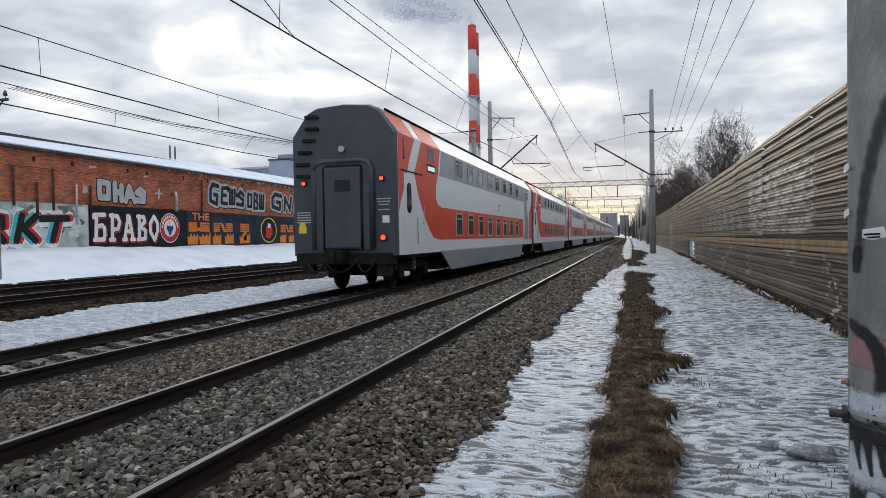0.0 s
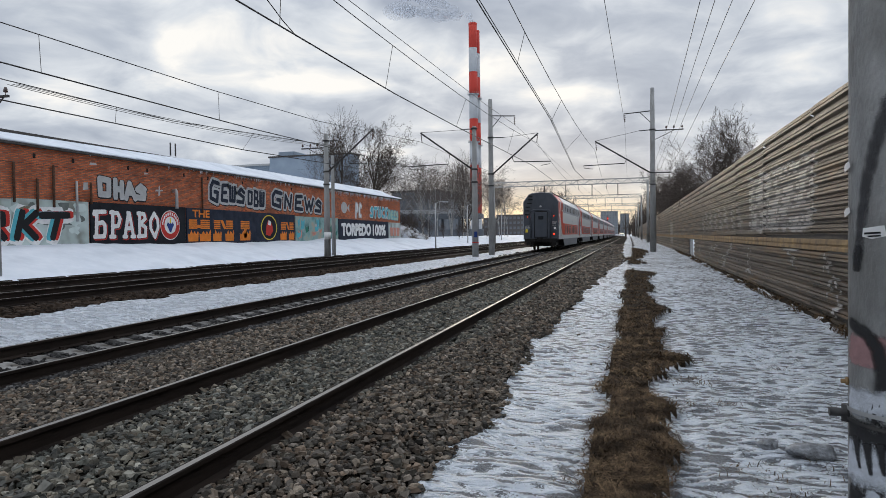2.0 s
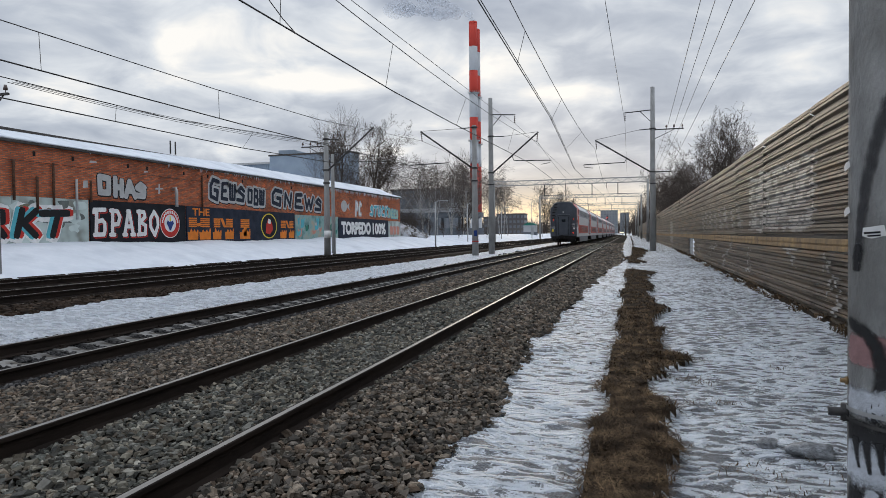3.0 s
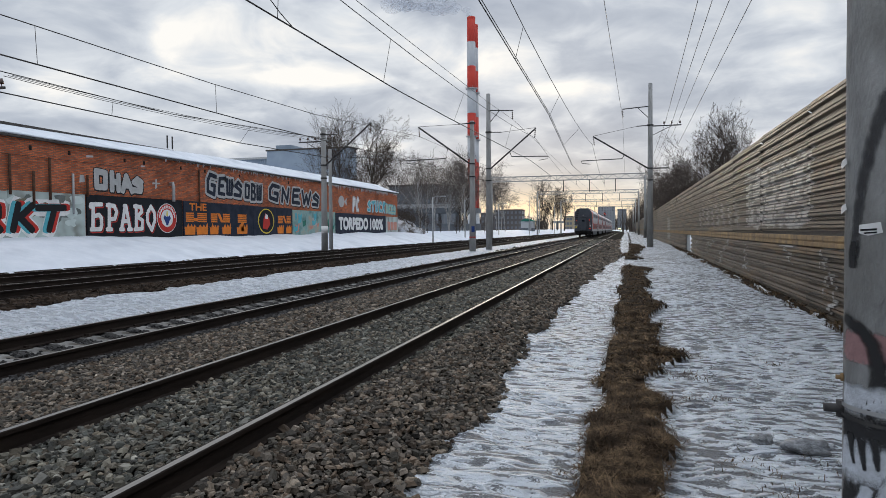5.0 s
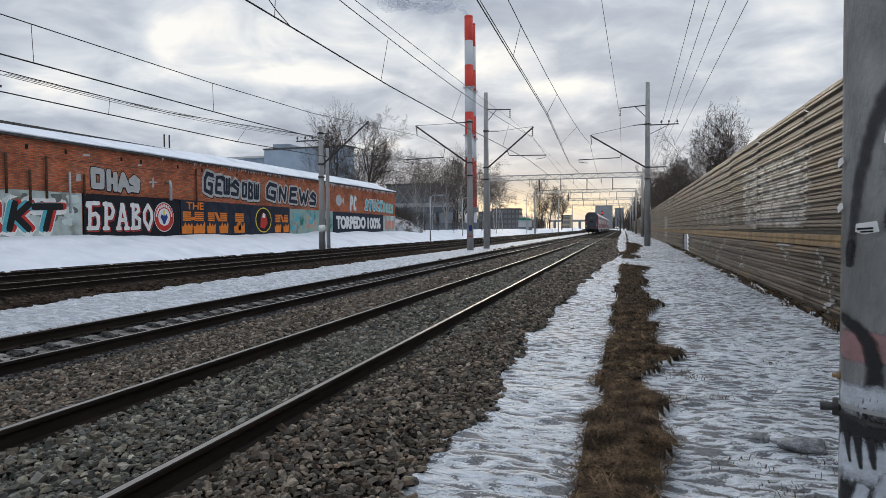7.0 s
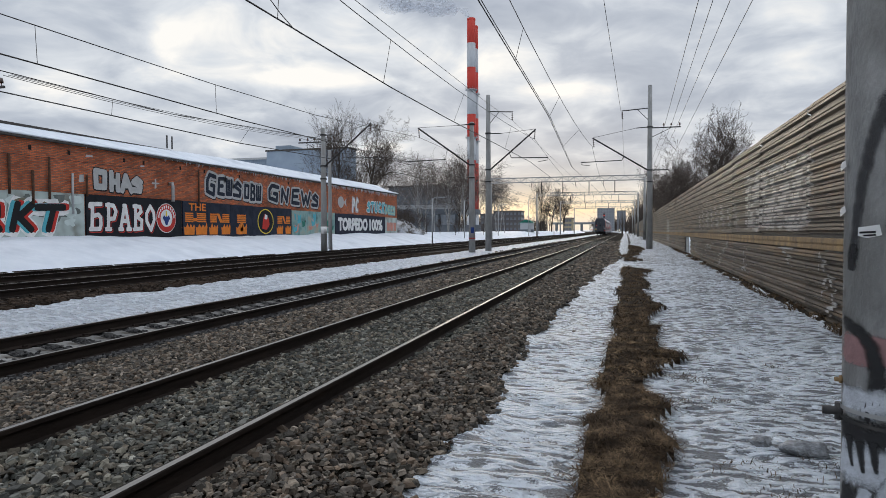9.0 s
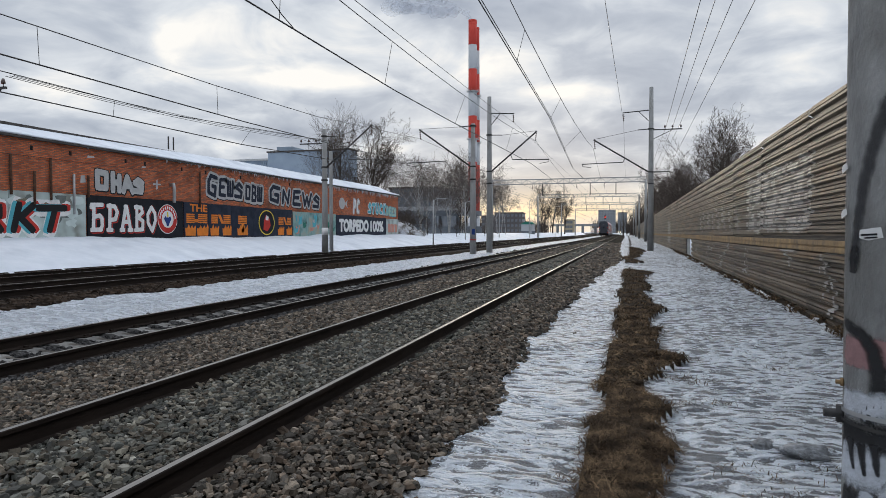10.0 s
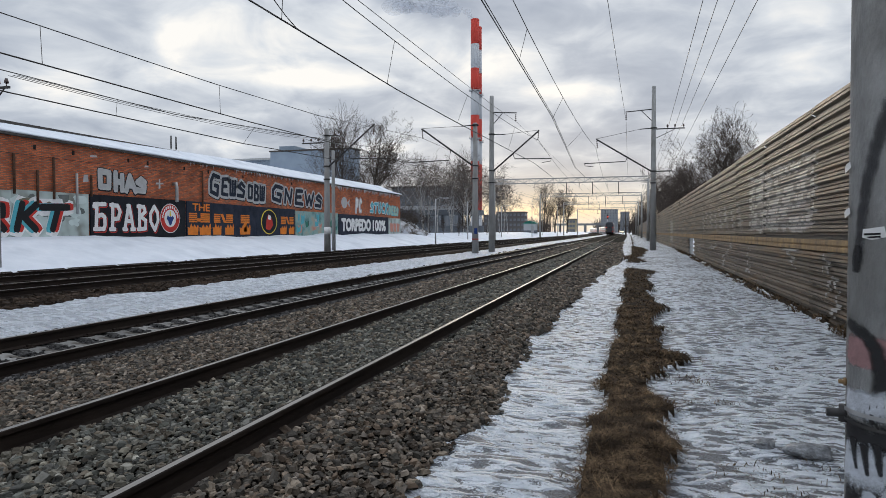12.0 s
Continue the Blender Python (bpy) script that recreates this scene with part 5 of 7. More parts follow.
def make_portal(y, height, left, right, droppers):
    b = float(bend(y))
    p = thing("catenary_portal", pose(b, y, -0.3), "grey steel lattice portal across the tracks on concrete legs", "portal", "portals along the line")
    for x in (left, right):
        part("leg", tubes(([(x, 0, 0), (x, 0, height + 0.45)], [0.24, 0.16]), n=12), M["concrete"], p, "round concrete leg")
    bm = bmesh.new()
    for yy in (-0.3, 0.3):
        for zz in (height, height + 0.72):
            box(bm, left, yy - 0.05, zz - 0.05, right, yy + 0.05, zz + 0.05)
    n = int((right - left) / 0.95)
    for k in range(n):
        x0, x1 = left + (right - left) * k / n, left + (right - left) * (k + 1) / n
        za, zb = (height, height + 0.72) if k % 2 else (height + 0.72, height)
        for yy in (-0.3, 0.3):
            tube(bm, [(x0, yy, za), (x1, yy, zb)], 0.03, 4)
            tube(bm, [(x0, yy, height), (x0, yy, height + 0.72)], 0.022, 4)
    part("lattice_girder", bm, M["galv"], p, "grey steel lattice girder")
    for x in droppers:
        part("drop_post", boxes((x - 0.06, -0.06, height - 1.9, x + 0.06, 0.06, height)), M["steel"], p)
        part("arm", tubes(([(x, 0, height - 1.7), (x + 1.3, 0, height - 1.75), (x + 1.6, 0, height - 2.1)], 0.03), n=6), M["steel"], p)
    for x in (NEAR_X, TRAIN_X, THIRD_X, FOURTH_X):
        bm = bmesh.new()
        insulator(bm, (x, 0, height - 0.1), (x, 0, height - 0.8), 0.09)
        part("insulator", bm, M["porcelain"], p)


for _y, _h in ((105, 9.4), (162, 10.2), (222, 10.7), (285, 11.0)):
    make_portal(_y, _h, -21.2, 2.72, (NEAR_X + 1.7, NEAR_X - 2.2, TRAIN_X - 2.0, THIRD_X + 1.6))


def wire(name, pts, r, label, sag=0.0):
    """One wire through its supports; sag in metres for each span."""
    bm = bmesh.new()
    out = []
    for a, b in zip(pts, pts[1:]):
        a, b = Vector(a), Vector(b)
        n = 10 if sag else 2
        for k in range(n):
            f = k / n
            p = a.lerp(b, f)
            p.z -= sag * 4 * f * (1 - f)
            out.append(p)
    out.append(Vector(pts[-1]))
    tube(bm, out, r, 6)
    return tagged(new(name, mesh_of(name, bm, M["wire"])), label, "wire", "overhead wires")


def dropper(x0, x1, y, z0, z1):
    return wire("dropper", [(x0, y, z0), (x1, y + 0.05, z1)], 0.008, "thin dropper wire between messenger and contact wire")


def make_wires():
    C, G = "dark taut contact wire over the track", "sagging messenger wire above the contact wire"
    far = lambda x, z: [(x + float(bend(yy)), yy, zz) for yy, zz in ((105, z + 0.4), (162, z + 0.9), (222, z + 1.2), (285, z + 1.3), (340, z + 1.3))]
    wire("contact_wire", [(-2.7, -15, 6.4), (-3.1, 13.8, 6.37), (-3.25, 28.5, 6.33), (-4.2, 53, 6.46)] + far(NEAR_X, 6.3), 0.016, C)
    wire("contact_wire", [(-2.64, -15, 6.4), (-3.04, 13.8, 6.37), (-3.19, 28.5, 6.33), (-4.15, 53, 6.46)], 0.012, C)
    wire("messenger_wire", [(-3.1, -2, 8.3), (-2.6, 53, 8.0)], 0.013, G, 0.95)
    wire("messenger_wire", [(-2.6, 53, 8.0)] + far(NEAR_X, 8.0), 0.013, G, 0.5)
    wire("contact_wire", [(-7.5, -15, 6.2), (-7.64, 12, 6.2), (-7.64, 21, 6.21), (-7.6, 28.5, 6.34), (-6.9, 49, 6.5)] + far(TRAIN_X, 6.3), 0.019, C)
    wire("messenger_wire", [(-8.0, -4, 8.4), (-6.55, 49, 8.15)], 0.013, G, 0.75)
    wire("messenger_wire", [(-6.55, 49, 8.15)] + far(TRAIN_X, 8.0), 0.013, G, 0.5)
    wire("feeder_wire", [(-7.4, -6, 7.7), (-7.64, 17.2, 8.1), (-7.7, 37, 8.7), (-8.2, 49, 9.6)] + far(-8.0, 9.2), 0.011, "thin aluminium feeder wire")
    wire("jumper_wire", [(-7.64, 14.2, 6.2), (-7.64, 13.6, 6.36), (-7.66, 12.9, 6.65), (-7.7, 11.8, 7.3), (-7.72, 11.2, 7.75)], 0.012, "loose jumper cable between wires")
    wire("contact_wire", [(-14.6, -15, 5.6), (-14.5, 12.3, 5.67), (-14.5, 23, 5.74), (-14.2, 45, 6.1)] + far(THIRD_X, 6.2), 0.02, C)
    wire("messenger_wire", [(-14.6, -8, 7.3), (-14.5, 12.3, 6.63), (-14.5, 20.8, 6.75), (-14.5, 29, 7.0), (-14.35, 45, 8.1)] + far(THIRD_X, 7.9), 0.014, G)
    wire("contact_wire", [(-18.9, -15, 5.7), (-18.7, 16, 5.75), (-18.7, 29, 5.82), (-17.6, 42, 6.0)] + far(FOURTH_X, 6.2), 0.022, C)
    wire("messenger_wire", [(-18.9, -10, 7.4), (-18.7, 15.9, 6.4), (-18.5, 23.6, 6.35), (-16.9, 42, 7.15)] + far(FOURTH_X, 7.9), 0.016, G)
    for dx0, dx1 in ((0.35, 0.65), (0.0, 1.2), (-0.4, 1.8)):
        wire("line_wire", [(-20.7 + dx0 * 0.5, 18, 6.85), (-20.4 - dx1, 42, 7.98)], 0.011, "thin signal line wire on pin insulators", 0.25)
        wire("line_wire", [(-20.4 - dx1, 42, 7.98), (-21.0 - dx1, 105, 8.4)], 0.011, "thin signal line wire on pin insulators", 0.5)
    for a, b in ((1.98, 2.85), (2.47, 3.34), (3.2, 3.8)):
        wire("line_wire", [(a, -6, 9.45), (b, 53, 9.52), (b + 0.2, 105, 10.0)], 0.013, "thin line wire beside the path")
    wire("line_wire", [(3.46, -6, 8.6), (4.18, 53, 8.6), (4.8, 105, 8.7)], 0.013, "thin line wire above the fence")
    wire("feeder_wire", [(-1.3, -6, 9.5), (-0.3, 53, 9.85), (-0.3, 105, 9.9)], 0.011, "thin aluminium feeder wire", 0.15)
    for y in (13.4, 20.1, 29.0, 40.0):
        f = (y + 4) / 53
        dropper(-8.0 + 1.45 * f, float(np.interp(y, [12, 28.5, 49], [-7.64, -7.6, -6.9])), y, 8.4 - 0.25 * f - 3.0 * f * (1 - f), float(np.interp(y, [12, 21, 28.5, 49], [6.2, 6.21, 6.34, 6.5])))
    for y in (19.2, 29.0, 40.0):
        f = (y + 2) / 55
        dropper(-3.1 + 0.5 * f, float(np.interp(y, [13.8, 28.5, 53], [-3.1, -3.25, -4.2])), y, 8.3 - 0.3 * f - 3.8 * f * (1 - f), float(np.interp(y, [13.8, 28.5, 53], [6.37, 6.33, 6.46])))
    for y in (13.4, 21.0, 32.0):
        dropper(-14.5, -14.5, y, float(np.interp(y, [12.3, 20.8, 29, 45], [6.63, 6.75, 7.0, 8.1])), float(np.interp(y, [12.3, 23, 45], [5.67, 5.74, 6.1])))
    for y in (20.5, 29.0):
        dropper(float(np.interp(y, [15.9, 23.6, 42], [-18.7, -18.5, -16.9])), float(np.interp(y, [16, 29, 42], [-18.7, -18.7, -17.6])), y, float(np.interp(y, [15.9, 23.6, 42], [6.4, 6.35, 7.15])), float(np.interp(y, [16, 29, 42], [5.75, 5.82, 6.0])))


make_wires()


# ---- the near pole with its spray paint ----
def make_near_pole():
    cx, cy, r, h = 1.302, 3.9, 0.19, 8.6
    p = thing("concrete_pole", pose(cx, cy, -0.5), "grey concrete pole with spray paint, stickers and a steel band", "pole")
    part("shaft", tubes(([(0, 0, 0), (0, 0, 4), (0, 0, h)], [r, r * 0.985, r * 0.8]), n=48), M["concrete_near"], p, "pitted grey concrete shaft")
    front = math.atan2(-cy, -cx)

    def spray(colour, name, soft, thin):
        """Sprayed paint: dense along the middle of the stroke, thinning out in specks to its edges."""
        mt = material(name, [tuple(0.7 * c for c in colour), colour], 0.7, scale=20, bump=0.3, bump_scale=60)
        nt = mt.node_tree
        N, L = nt.nodes.new, nt.links.new
        uv, sep, n1, n2 = N("ShaderNodeUVMap"), N("ShaderNodeSeparateXYZ"), N("ShaderNodeTexNoise"), N("ShaderNodeTexNoise")
        uv.uv_map = "stroke"
        co = N("ShaderNodeTexCoord")
        for n, sc in ((n1, 16.0), (n2, 160.0)):
            n.inputs["Scale"].default_value, n.inputs["Detail"].default_value = sc, 6.0
            L(co.outputs["Object"], n.inputs["Vector"])
        L(uv.outputs[0], sep.inputs[0])

        def m(op, p, q, r=None):
            n = N("ShaderNodeMath")
            n.operation = op
            for i, v in enumerate((p, q, r)):
                if isinstance(v, (int, float)):
                    n.inputs[i].default_value = v
                elif v is not None:
                    L(v, n.inputs[i])
            return n.outputs[0]
        across = m('MULTIPLY', m('MULTIPLY', sep.outputs[0], m('SUBTRACT', 1.0, sep.outputs[0])), 4.0)
        along = m('MINIMUM', m('MULTIPLY', m('MULTIPLY', sep.outputs[1], m('SUBTRACT', 1.0, sep.outputs[1])), 14.0), 1.0)
        v = m('MULTIPLY', across, along)
        v = m('ADD', v, m('MULTIPLY_ADD', n1.outputs[0], 0.9, -0.45))
        v = m('ADD', v, m('MULTIPLY_ADD', n2.outputs[0], 1.0, -0.5))
        mr = N("ShaderNodeMapRange")
        mr.interpolation_type = 'SMOOTHSTEP'
        mr.inputs["From Min"].default_value, mr.inputs["From Max"].default_value, mr.inputs["To Max"].default_value = 0.18, 0.18 + soft, thin
        L(v, mr.inputs[0])
        L(mr.outputs[0], nt.nodes["Principled BSDF"].inputs["Alpha"])
        M[name] = mt

    spray((0.02, 0.02, 0.022), "spray_black", 0.75, 0.93)
    spray((0.05, 0.05, 0.055), "spray_thin_black", 0.8, 0.8)
    spray((0.44, 0.25, 0.25), "spray_pink", 0.35, 0.8)
    spray((0.62, 0.66, 0.72), "spray_pale", 0.7, 0.95)

    def patch(name, path, mt, label="", out=0.003):
        """A ribbon of paint or paper that hugs the shaft; path: offset across (-1 left edge to 1), height, half width."""
        bm = bmesh.new()
        rows = []
        ang = [(math.asin(max(-0.999, min(0.999, s))) * r, z, w) for s, z, w in path]
        fine = []
        for g, h2 in zip(ang, ang[1:]):
            fine += [tuple(g[e] + (h2[e] - g[e]) * k / 4 for e in range(3)) for k in range(4)]
        fine.append(ang[-1])
        for i, (s, z, w) in enumerate(fine):
            g, h2 = fine[max(i - 1, 0)], fine[min(i + 1, len(fine) - 1)]
            ds, dz = h2[0] - g[0], h2[1] - g[1]
            d = math.hypot(ds, dz) or 1
            nx, nz = -dz / d, ds / d
            row = []
            for e in (-1, -0.5, 0, 0.5, 1):
                f = front + (s + e * w * nx) / r
                rr = r + out
                row.append(bm.verts.new((rr * math.cos(f), rr * math.sin(f), z + e * w * nz + 0.5)))
            rows.append(row)
        for a, b in zip(rows, rows[1:]):
            for k in range(4):
                bm.faces.new((a[k], a[k + 1], b[k + 1], b[k]))
        lay = bm.loops.layers.uv.new("stroke")
        where = {v: (k / 4, i / (len(rows) - 1)) for i, row in enumerate(rows) for k, v in enumerate(row)}
        for f in bm.faces:
            for lp in f.loops:
                lp[lay].uv = where[lp.vert]
        part(name, bm, M[mt], p, label, smooth=True)

    def zz(py):
        return 1.372 - (py - 407) * 0.003

    def ss(px):
        return max(-0.97, (px - 1558) / 61)
    def stroke(pts, mt, label, out=0.003):
        patch("spray_stroke", [(ss(x), zz(y), w) for x, y, w in pts], mt, label, out)
    stroke(((1590, 150, 0.05), (1572, 176, 0.055), (1560, 195, 0.06), (1551, 220, 0.055), (1543, 245, 0.05), (1533, 280, 0.045), (1526, 320, 0.045), (1520, 370, 0.042), (1516, 420, 0.04), (1513, 455, 0.05), (1511, 485, 0.045)), "spray_thin_black", "faded black spray stroke")
    stroke(((1514, 430, 0.03), (1513, 455, 0.045), (1511, 480, 0.03)), "spray_black", "", 0.0035)
    stroke(((1596, 345, 0.05), (1575, 385, 0.06), (1570, 410, 0.05), (1590, 430, 0.04)), "spray_black", "black spray mark")
    patch("paint_ring", [(v, zz(613), 0.095) for v in np.linspace(-0.99, 0.99, 24)], "spray_pink", "faded pink painted ring", 0.002)
    stroke(((1496, 560, 0.04), (1508, 570, 0.042), (1526, 584, 0.045), (1541, 606, 0.048), (1549, 640, 0.052), (1548, 680, 0.06), (1540, 715, 0.055), (1528, 740, 0.05)), "spray_black", "black spray arc", 0.004)
    stroke(((1498, 700, 0.09), (1530, 705, 0.10), (1570, 698, 0.09), (1612, 690, 0.09)), "spray_pale", "pale blue-white paint patch", 0.0045)
    stroke(((1497, 752, 0.09), (1530, 758, 0.10), (1580, 756, 0.10), (1616, 752, 0.09)), "spray_black", "black painted foot", 0.005)
    stroke(((1497, 884, 0.17), (1530, 890, 0.19), (1580, 880, 0.2), (1616, 880, 0.17)), "spray_black", "black painted foot", 0.0055)
    stroke(((1494, 806, 0.13), (1520, 812, 0.15), (1550, 808, 0.14), (1616, 796, 0.13)), "spray_pale", "pale sprayed patch", 0.006)
    stroke(((1536, 845, 0.04), (1530, 880, 0.05), (1528, 930, 0.05)), "spray_pale", "", 0.0065)
    stroke(((1575, 820, 0.05), (1560, 860, 0.05), (1556, 900, 0.04)), "spray_pale", "", 0.0065)
    for x, y in ((1512, 790), (1527, 796), (1545, 792)):
        stroke(((x, y - 30, 0.03), (x + 2, y, 0.025), (x + 6, y + 28, 0.012)), "spray_black", "black drip", 0.007)
    for x, y, w, hgt in ((1533, 412, 0.05, 0.03), (1570, 262, 0.04, 0.04)):
        patch("sticker", [(ss(x) - 0.2, zz(y) + 0.004, hgt * 0.7), (ss(x), zz(y), hgt), (ss(x) + 0.3, zz(y) + 0.012, hgt * 0.9)], "paint_white", "torn white paper sticker", 0.005)
        patch("sticker_print", [(ss(x) - 0.16, zz(y) - 0.002, 0.005), (ss(x) + 0.2, zz(y) + 0.002, 0.005)], "paint_black", "", 0.008)
        patch("sticker_print", [(ss(x) - 0.08, zz(y) - 0.017, 0.004), (ss(x) + 0.2, zz(y) - 0.013, 0.004)], "paint_black", "", 0.008)
    for y in (296, 375):
        patch("paper_flag", [(-0.98, zz(y) - 0.015, 0.018), (-0.93, zz(y), 0.02), (-0.85, zz(y) + 0.01, 0.016)], "paint_white", "crumpled white paper scrap", 0.018)
    patch("steel_ring", [(s, zz(722) - 0.012 * s, 0.011) for s in np.linspace(-0.98, 0.98, 24)], "galv", "bent steel band", 0.012)
    patch("steel_ring", [(s, zz(742) - 0.018 * s, 0.009) for s in np.linspace(-0.98, 0.98, 24)], "steel", "", 0.012)
    left = front - math.pi / 2 * 0.86
    d = Vector((math.cos(left), math.sin(left), 0))
    a = Vector((0, 0, zz(730) + 0.5)) + d * (r - 0.02)
    part("clamp", tubes(([a, a + d * 0.11], 0.024), ([a + d * 0.03 + Vector((0, 0, 0.045)), a + d * 0.03 - Vector((0, 0, 0.045))], 0.024)), M["steel"], p, "rusty clamp bolt")
    a = Vector((0, 0, zz(674) + 0.5)) + d * (r - 0.03)
    part("bolt", tubes(([a, a + d * 0.065], 0.012), ([a + d * 0.03, a + d * 0.042], 0.022)), M["seam"], p, "rusty bolt")


make_near_pole()


# ---- painted panels and lettering on the warehouse ----
def text_mesh(text, width, height, bold, mt, extrude=0.003, shear=0.0):
    """Lettering of a given width and height as a thin plate, its lower left corner at the origin."""
    cu = bpy.data.curves.new("lettering", 'FONT')
    cu.body, cu.extrude, cu.resolution_u, cu.shear = text, extrude, 3, shear
    ob = new("lettering", cu)
    me = bpy.data.meshes.new_from_object(ob.evaluated_get(bpy.context.evaluated_depsgraph_get()))
    bpy.data.objects.remove(ob)
    co = np.empty(len(me.vertices) * 3, dtype=np.float32)
    me.vertices.foreach_get("co", co)
    co = co.reshape(-1, 3)
    lo, hi = co.min(0), co.max(0)
    k = np.array([(width - 2 * bold) / (hi[0] - lo[0]), (height - 2 * bold) / (hi[1] - lo[1]), 1.0])
    me.vertices.foreach_set("co", ((co - np.array([lo[0], lo[1], 0])) * k).astype(np.float32).ravel())
    if bold:        # broad strokes: the same outline laid several times round itself
        bm = bmesh.new()
        for q in range(9):
            n = len(bm.verts)
            bm.from_mesh(me)
            bm.verts.ensure_lookup_table()
            dx, dy = (0.0, 0.0) if q == 8 else (bold * math.cos(q * math.pi / 4), bold * math.sin(q * math.pi / 4))
            bmesh.ops.translate(bm, vec=(bold + dx, bold + dy, 0.0002 * q), verts=bm.verts[n:])
        bm.to_mesh(me)
        bm.free()
    me.materials.clear()
    me.materials.append(mt)
    return me


WALL_TURN = Matrix(((0, 0, 1, 0), (1, 0, 0, 0), (0, 1, 0, 0), (0, 0, 0, 1)))


GLYPHS = {
    "Б": (((0.0, 0.88), (0.04, 0.97), (0.95, 0.99)), ((0.24, 0.97), (0.16, 0.03)), ((0.02, 0.03), (0.82, 0.04), (0.92, 0.2), (0.9, 0.48), (0.7, 0.58), (0.24, 0.52))),
    "Р": (((0.26, 1.0), (0.2, 0.02)), ((0.02, 0.03), (0.42, 0.03)), ((0.06, 0.97), (0.72, 0.95), (0.95, 0.72), (0.75, 0.45), (0.3, 0.42))),
    "А": (((0.1, 0.04), (0.45, 0.97)), ((0.38, 0.97), (0.52, 0.97), (0.85, 0.04)), ((0.0, 0.03), (0.25, 0.03)), ((0.7, 0.03), (0.98, 0.03)), ((0.25, 0.36), (0.72, 0.36))),
    "В": (((0.22, 1.0), (0.18, 0.02)), ((0.02, 0.97), (0.72, 0.96), (0.86, 0.76), (0.3, 0.56)), ((0.3, 0.56), (0.9, 0.4), (0.86, 0.06), (0.02, 0.03))),
    "О": (((0.5, 1.0), (0.86, 0.74), (0.9, 0.42), (0.55, 0.0), (0.12, 0.34), (0.1, 0.68), (0.5, 1.0)),),
    "R": (((0.2, 0.0), (0.32, 1.0)), ((0.3, 0.92), (0.85, 0.88), (0.85, 0.55), (0.3, 0.5)), ((0.5, 0.5), (0.9, 0.0))),
    "K": (((0.12, 0.0), (0.36, 1.0)), ((0.95, 1.0), (0.4, 0.5), (0.9, 0.0))),
    "T": (((0.0, 0.9), (1.0, 0.94)), ((0.62, 0.9), (0.4, 0.0))),
    "O": (((0.15, 0.1), (0.12, 0.95), (0.88, 0.9), (0.85, 0.1), (0.15, 0.1)),),
    "H": (((0.15, 0.0), (0.15, 1.0)), ((0.8, 0.0), (0.82, 0.88)), ((0.15, 0.48), (0.8, 0.48))),
    "A": (((0.05, 0.0), (0.4, 0.95), (0.95, 0.0)), ((0.25, 0.36), (0.72, 0.36))),
    "S": (((0.92, 0.72), (0.5, 0.95), (0.12, 0.68), (0.88, 0.4), (0.8, 0.06), (0.0, 0.1))),
    "G": (((0.95, 0.92), (0.3, 1.0), (0.05, 0.7), (0.08, 0.15), (0.8, 0.0), (0.85, 0.45), (0.5, 0.48))),
    "E": (((0.9, 0.96), (0.2, 0.92), (0.12, 0.05), (0.95, 0.02)), ((0.15, 0.5), (0.75, 0.52))),
    "Ш": (((0.1, 1.0), (0.14, 0.06), (0.9, 0.06), (0.92, 0.98)), ((0.5, 0.95), (0.52, 0.08))),
    "B": (((0.15, 0.0), (0.15, 1.0), (0.8, 0.9), (0.75, 0.55), (0.2, 0.5)), ((0.5, 0.52), (0.92, 0.35), (0.85, 0.03), (0.1, 0.03))),
    "N": (((0.05, 0.0), (0.12, 0.98)), ((0.12, 0.95), (0.8, 0.1)), ((0.8, 0.02), (0.98, 1.0))),
    "W": (((0.0, 1.0), (0.25, 0.02), (0.5, 0.7), (0.72, 0.0), (1.0, 0.98))),
    "I": (((0.5, 0.0), (0.5, 1.0)),),
    "P": (((0.15, 0.0), (0.15, 1.0), (0.85, 0.92), (0.8, 0.5), (0.2, 0.45)),),
    "U": (((0.1, 1.0), (0.14, 0.15), (0.5, 0.02), (0.86, 0.15), (0.9, 1.0)),),
    "C": (((0.92, 0.85), (0.45, 1.0), (0.08, 0.6), (0.2, 0.1), (0.9, 0.08)),),
    "D": (((0.15, 0.0), (0.15, 1.0), (0.7, 0.9), (0.92, 0.5), (0.7, 0.08), (0.1, 0.02)),),
}


def stroke_mesh(letter, w, h, width, mt, lean=0.0):
    """A hand-painted letter: broad strokes laid one over the other, in a box w wide and h high."""
    bm = bmesh.new()
    strokes = GLYPHS[letter]
    if isinstance(strokes[0][0], float):
        strokes = (strokes,)
    k = 0
    for path in strokes:
        pts = [Vector((p[0] * w + lean * p[1] * h, p[1] * h)) for p in path]
        for a, b in zip(pts, pts[1:]):
            d = (b - a).normalized() * (width * 0.42)
            n = Vector((-d.y, d.x)).normalized() * (width / 2)
            x = 0.0004 * k
            k += 1
            vs = [bm.verts.new((q.x, q.y, x)) for q in (a - d - n * 0.7, a - n, b - n, b + d - n * 0.7, b + d + n * 0.7, b + n, a + n, a - d + n * 0.7)]
            bm.faces.new(vs)
    bm.normal_update()
    return mesh_of("lettering", bm, mt)


def plate(pts, x0, x1):
    bm = bmesh.new()
    prism(bm, pts, "x", x0, x1)
    return bm


def disc(y, z, r, x0, x1, n=28, sy=1.0):
    return plate([(y + r * sy * math.cos(2 * math.pi * k / n), z + r * math.sin(2 * math.pi * k / n)) for k in range(n)], x0, x1)


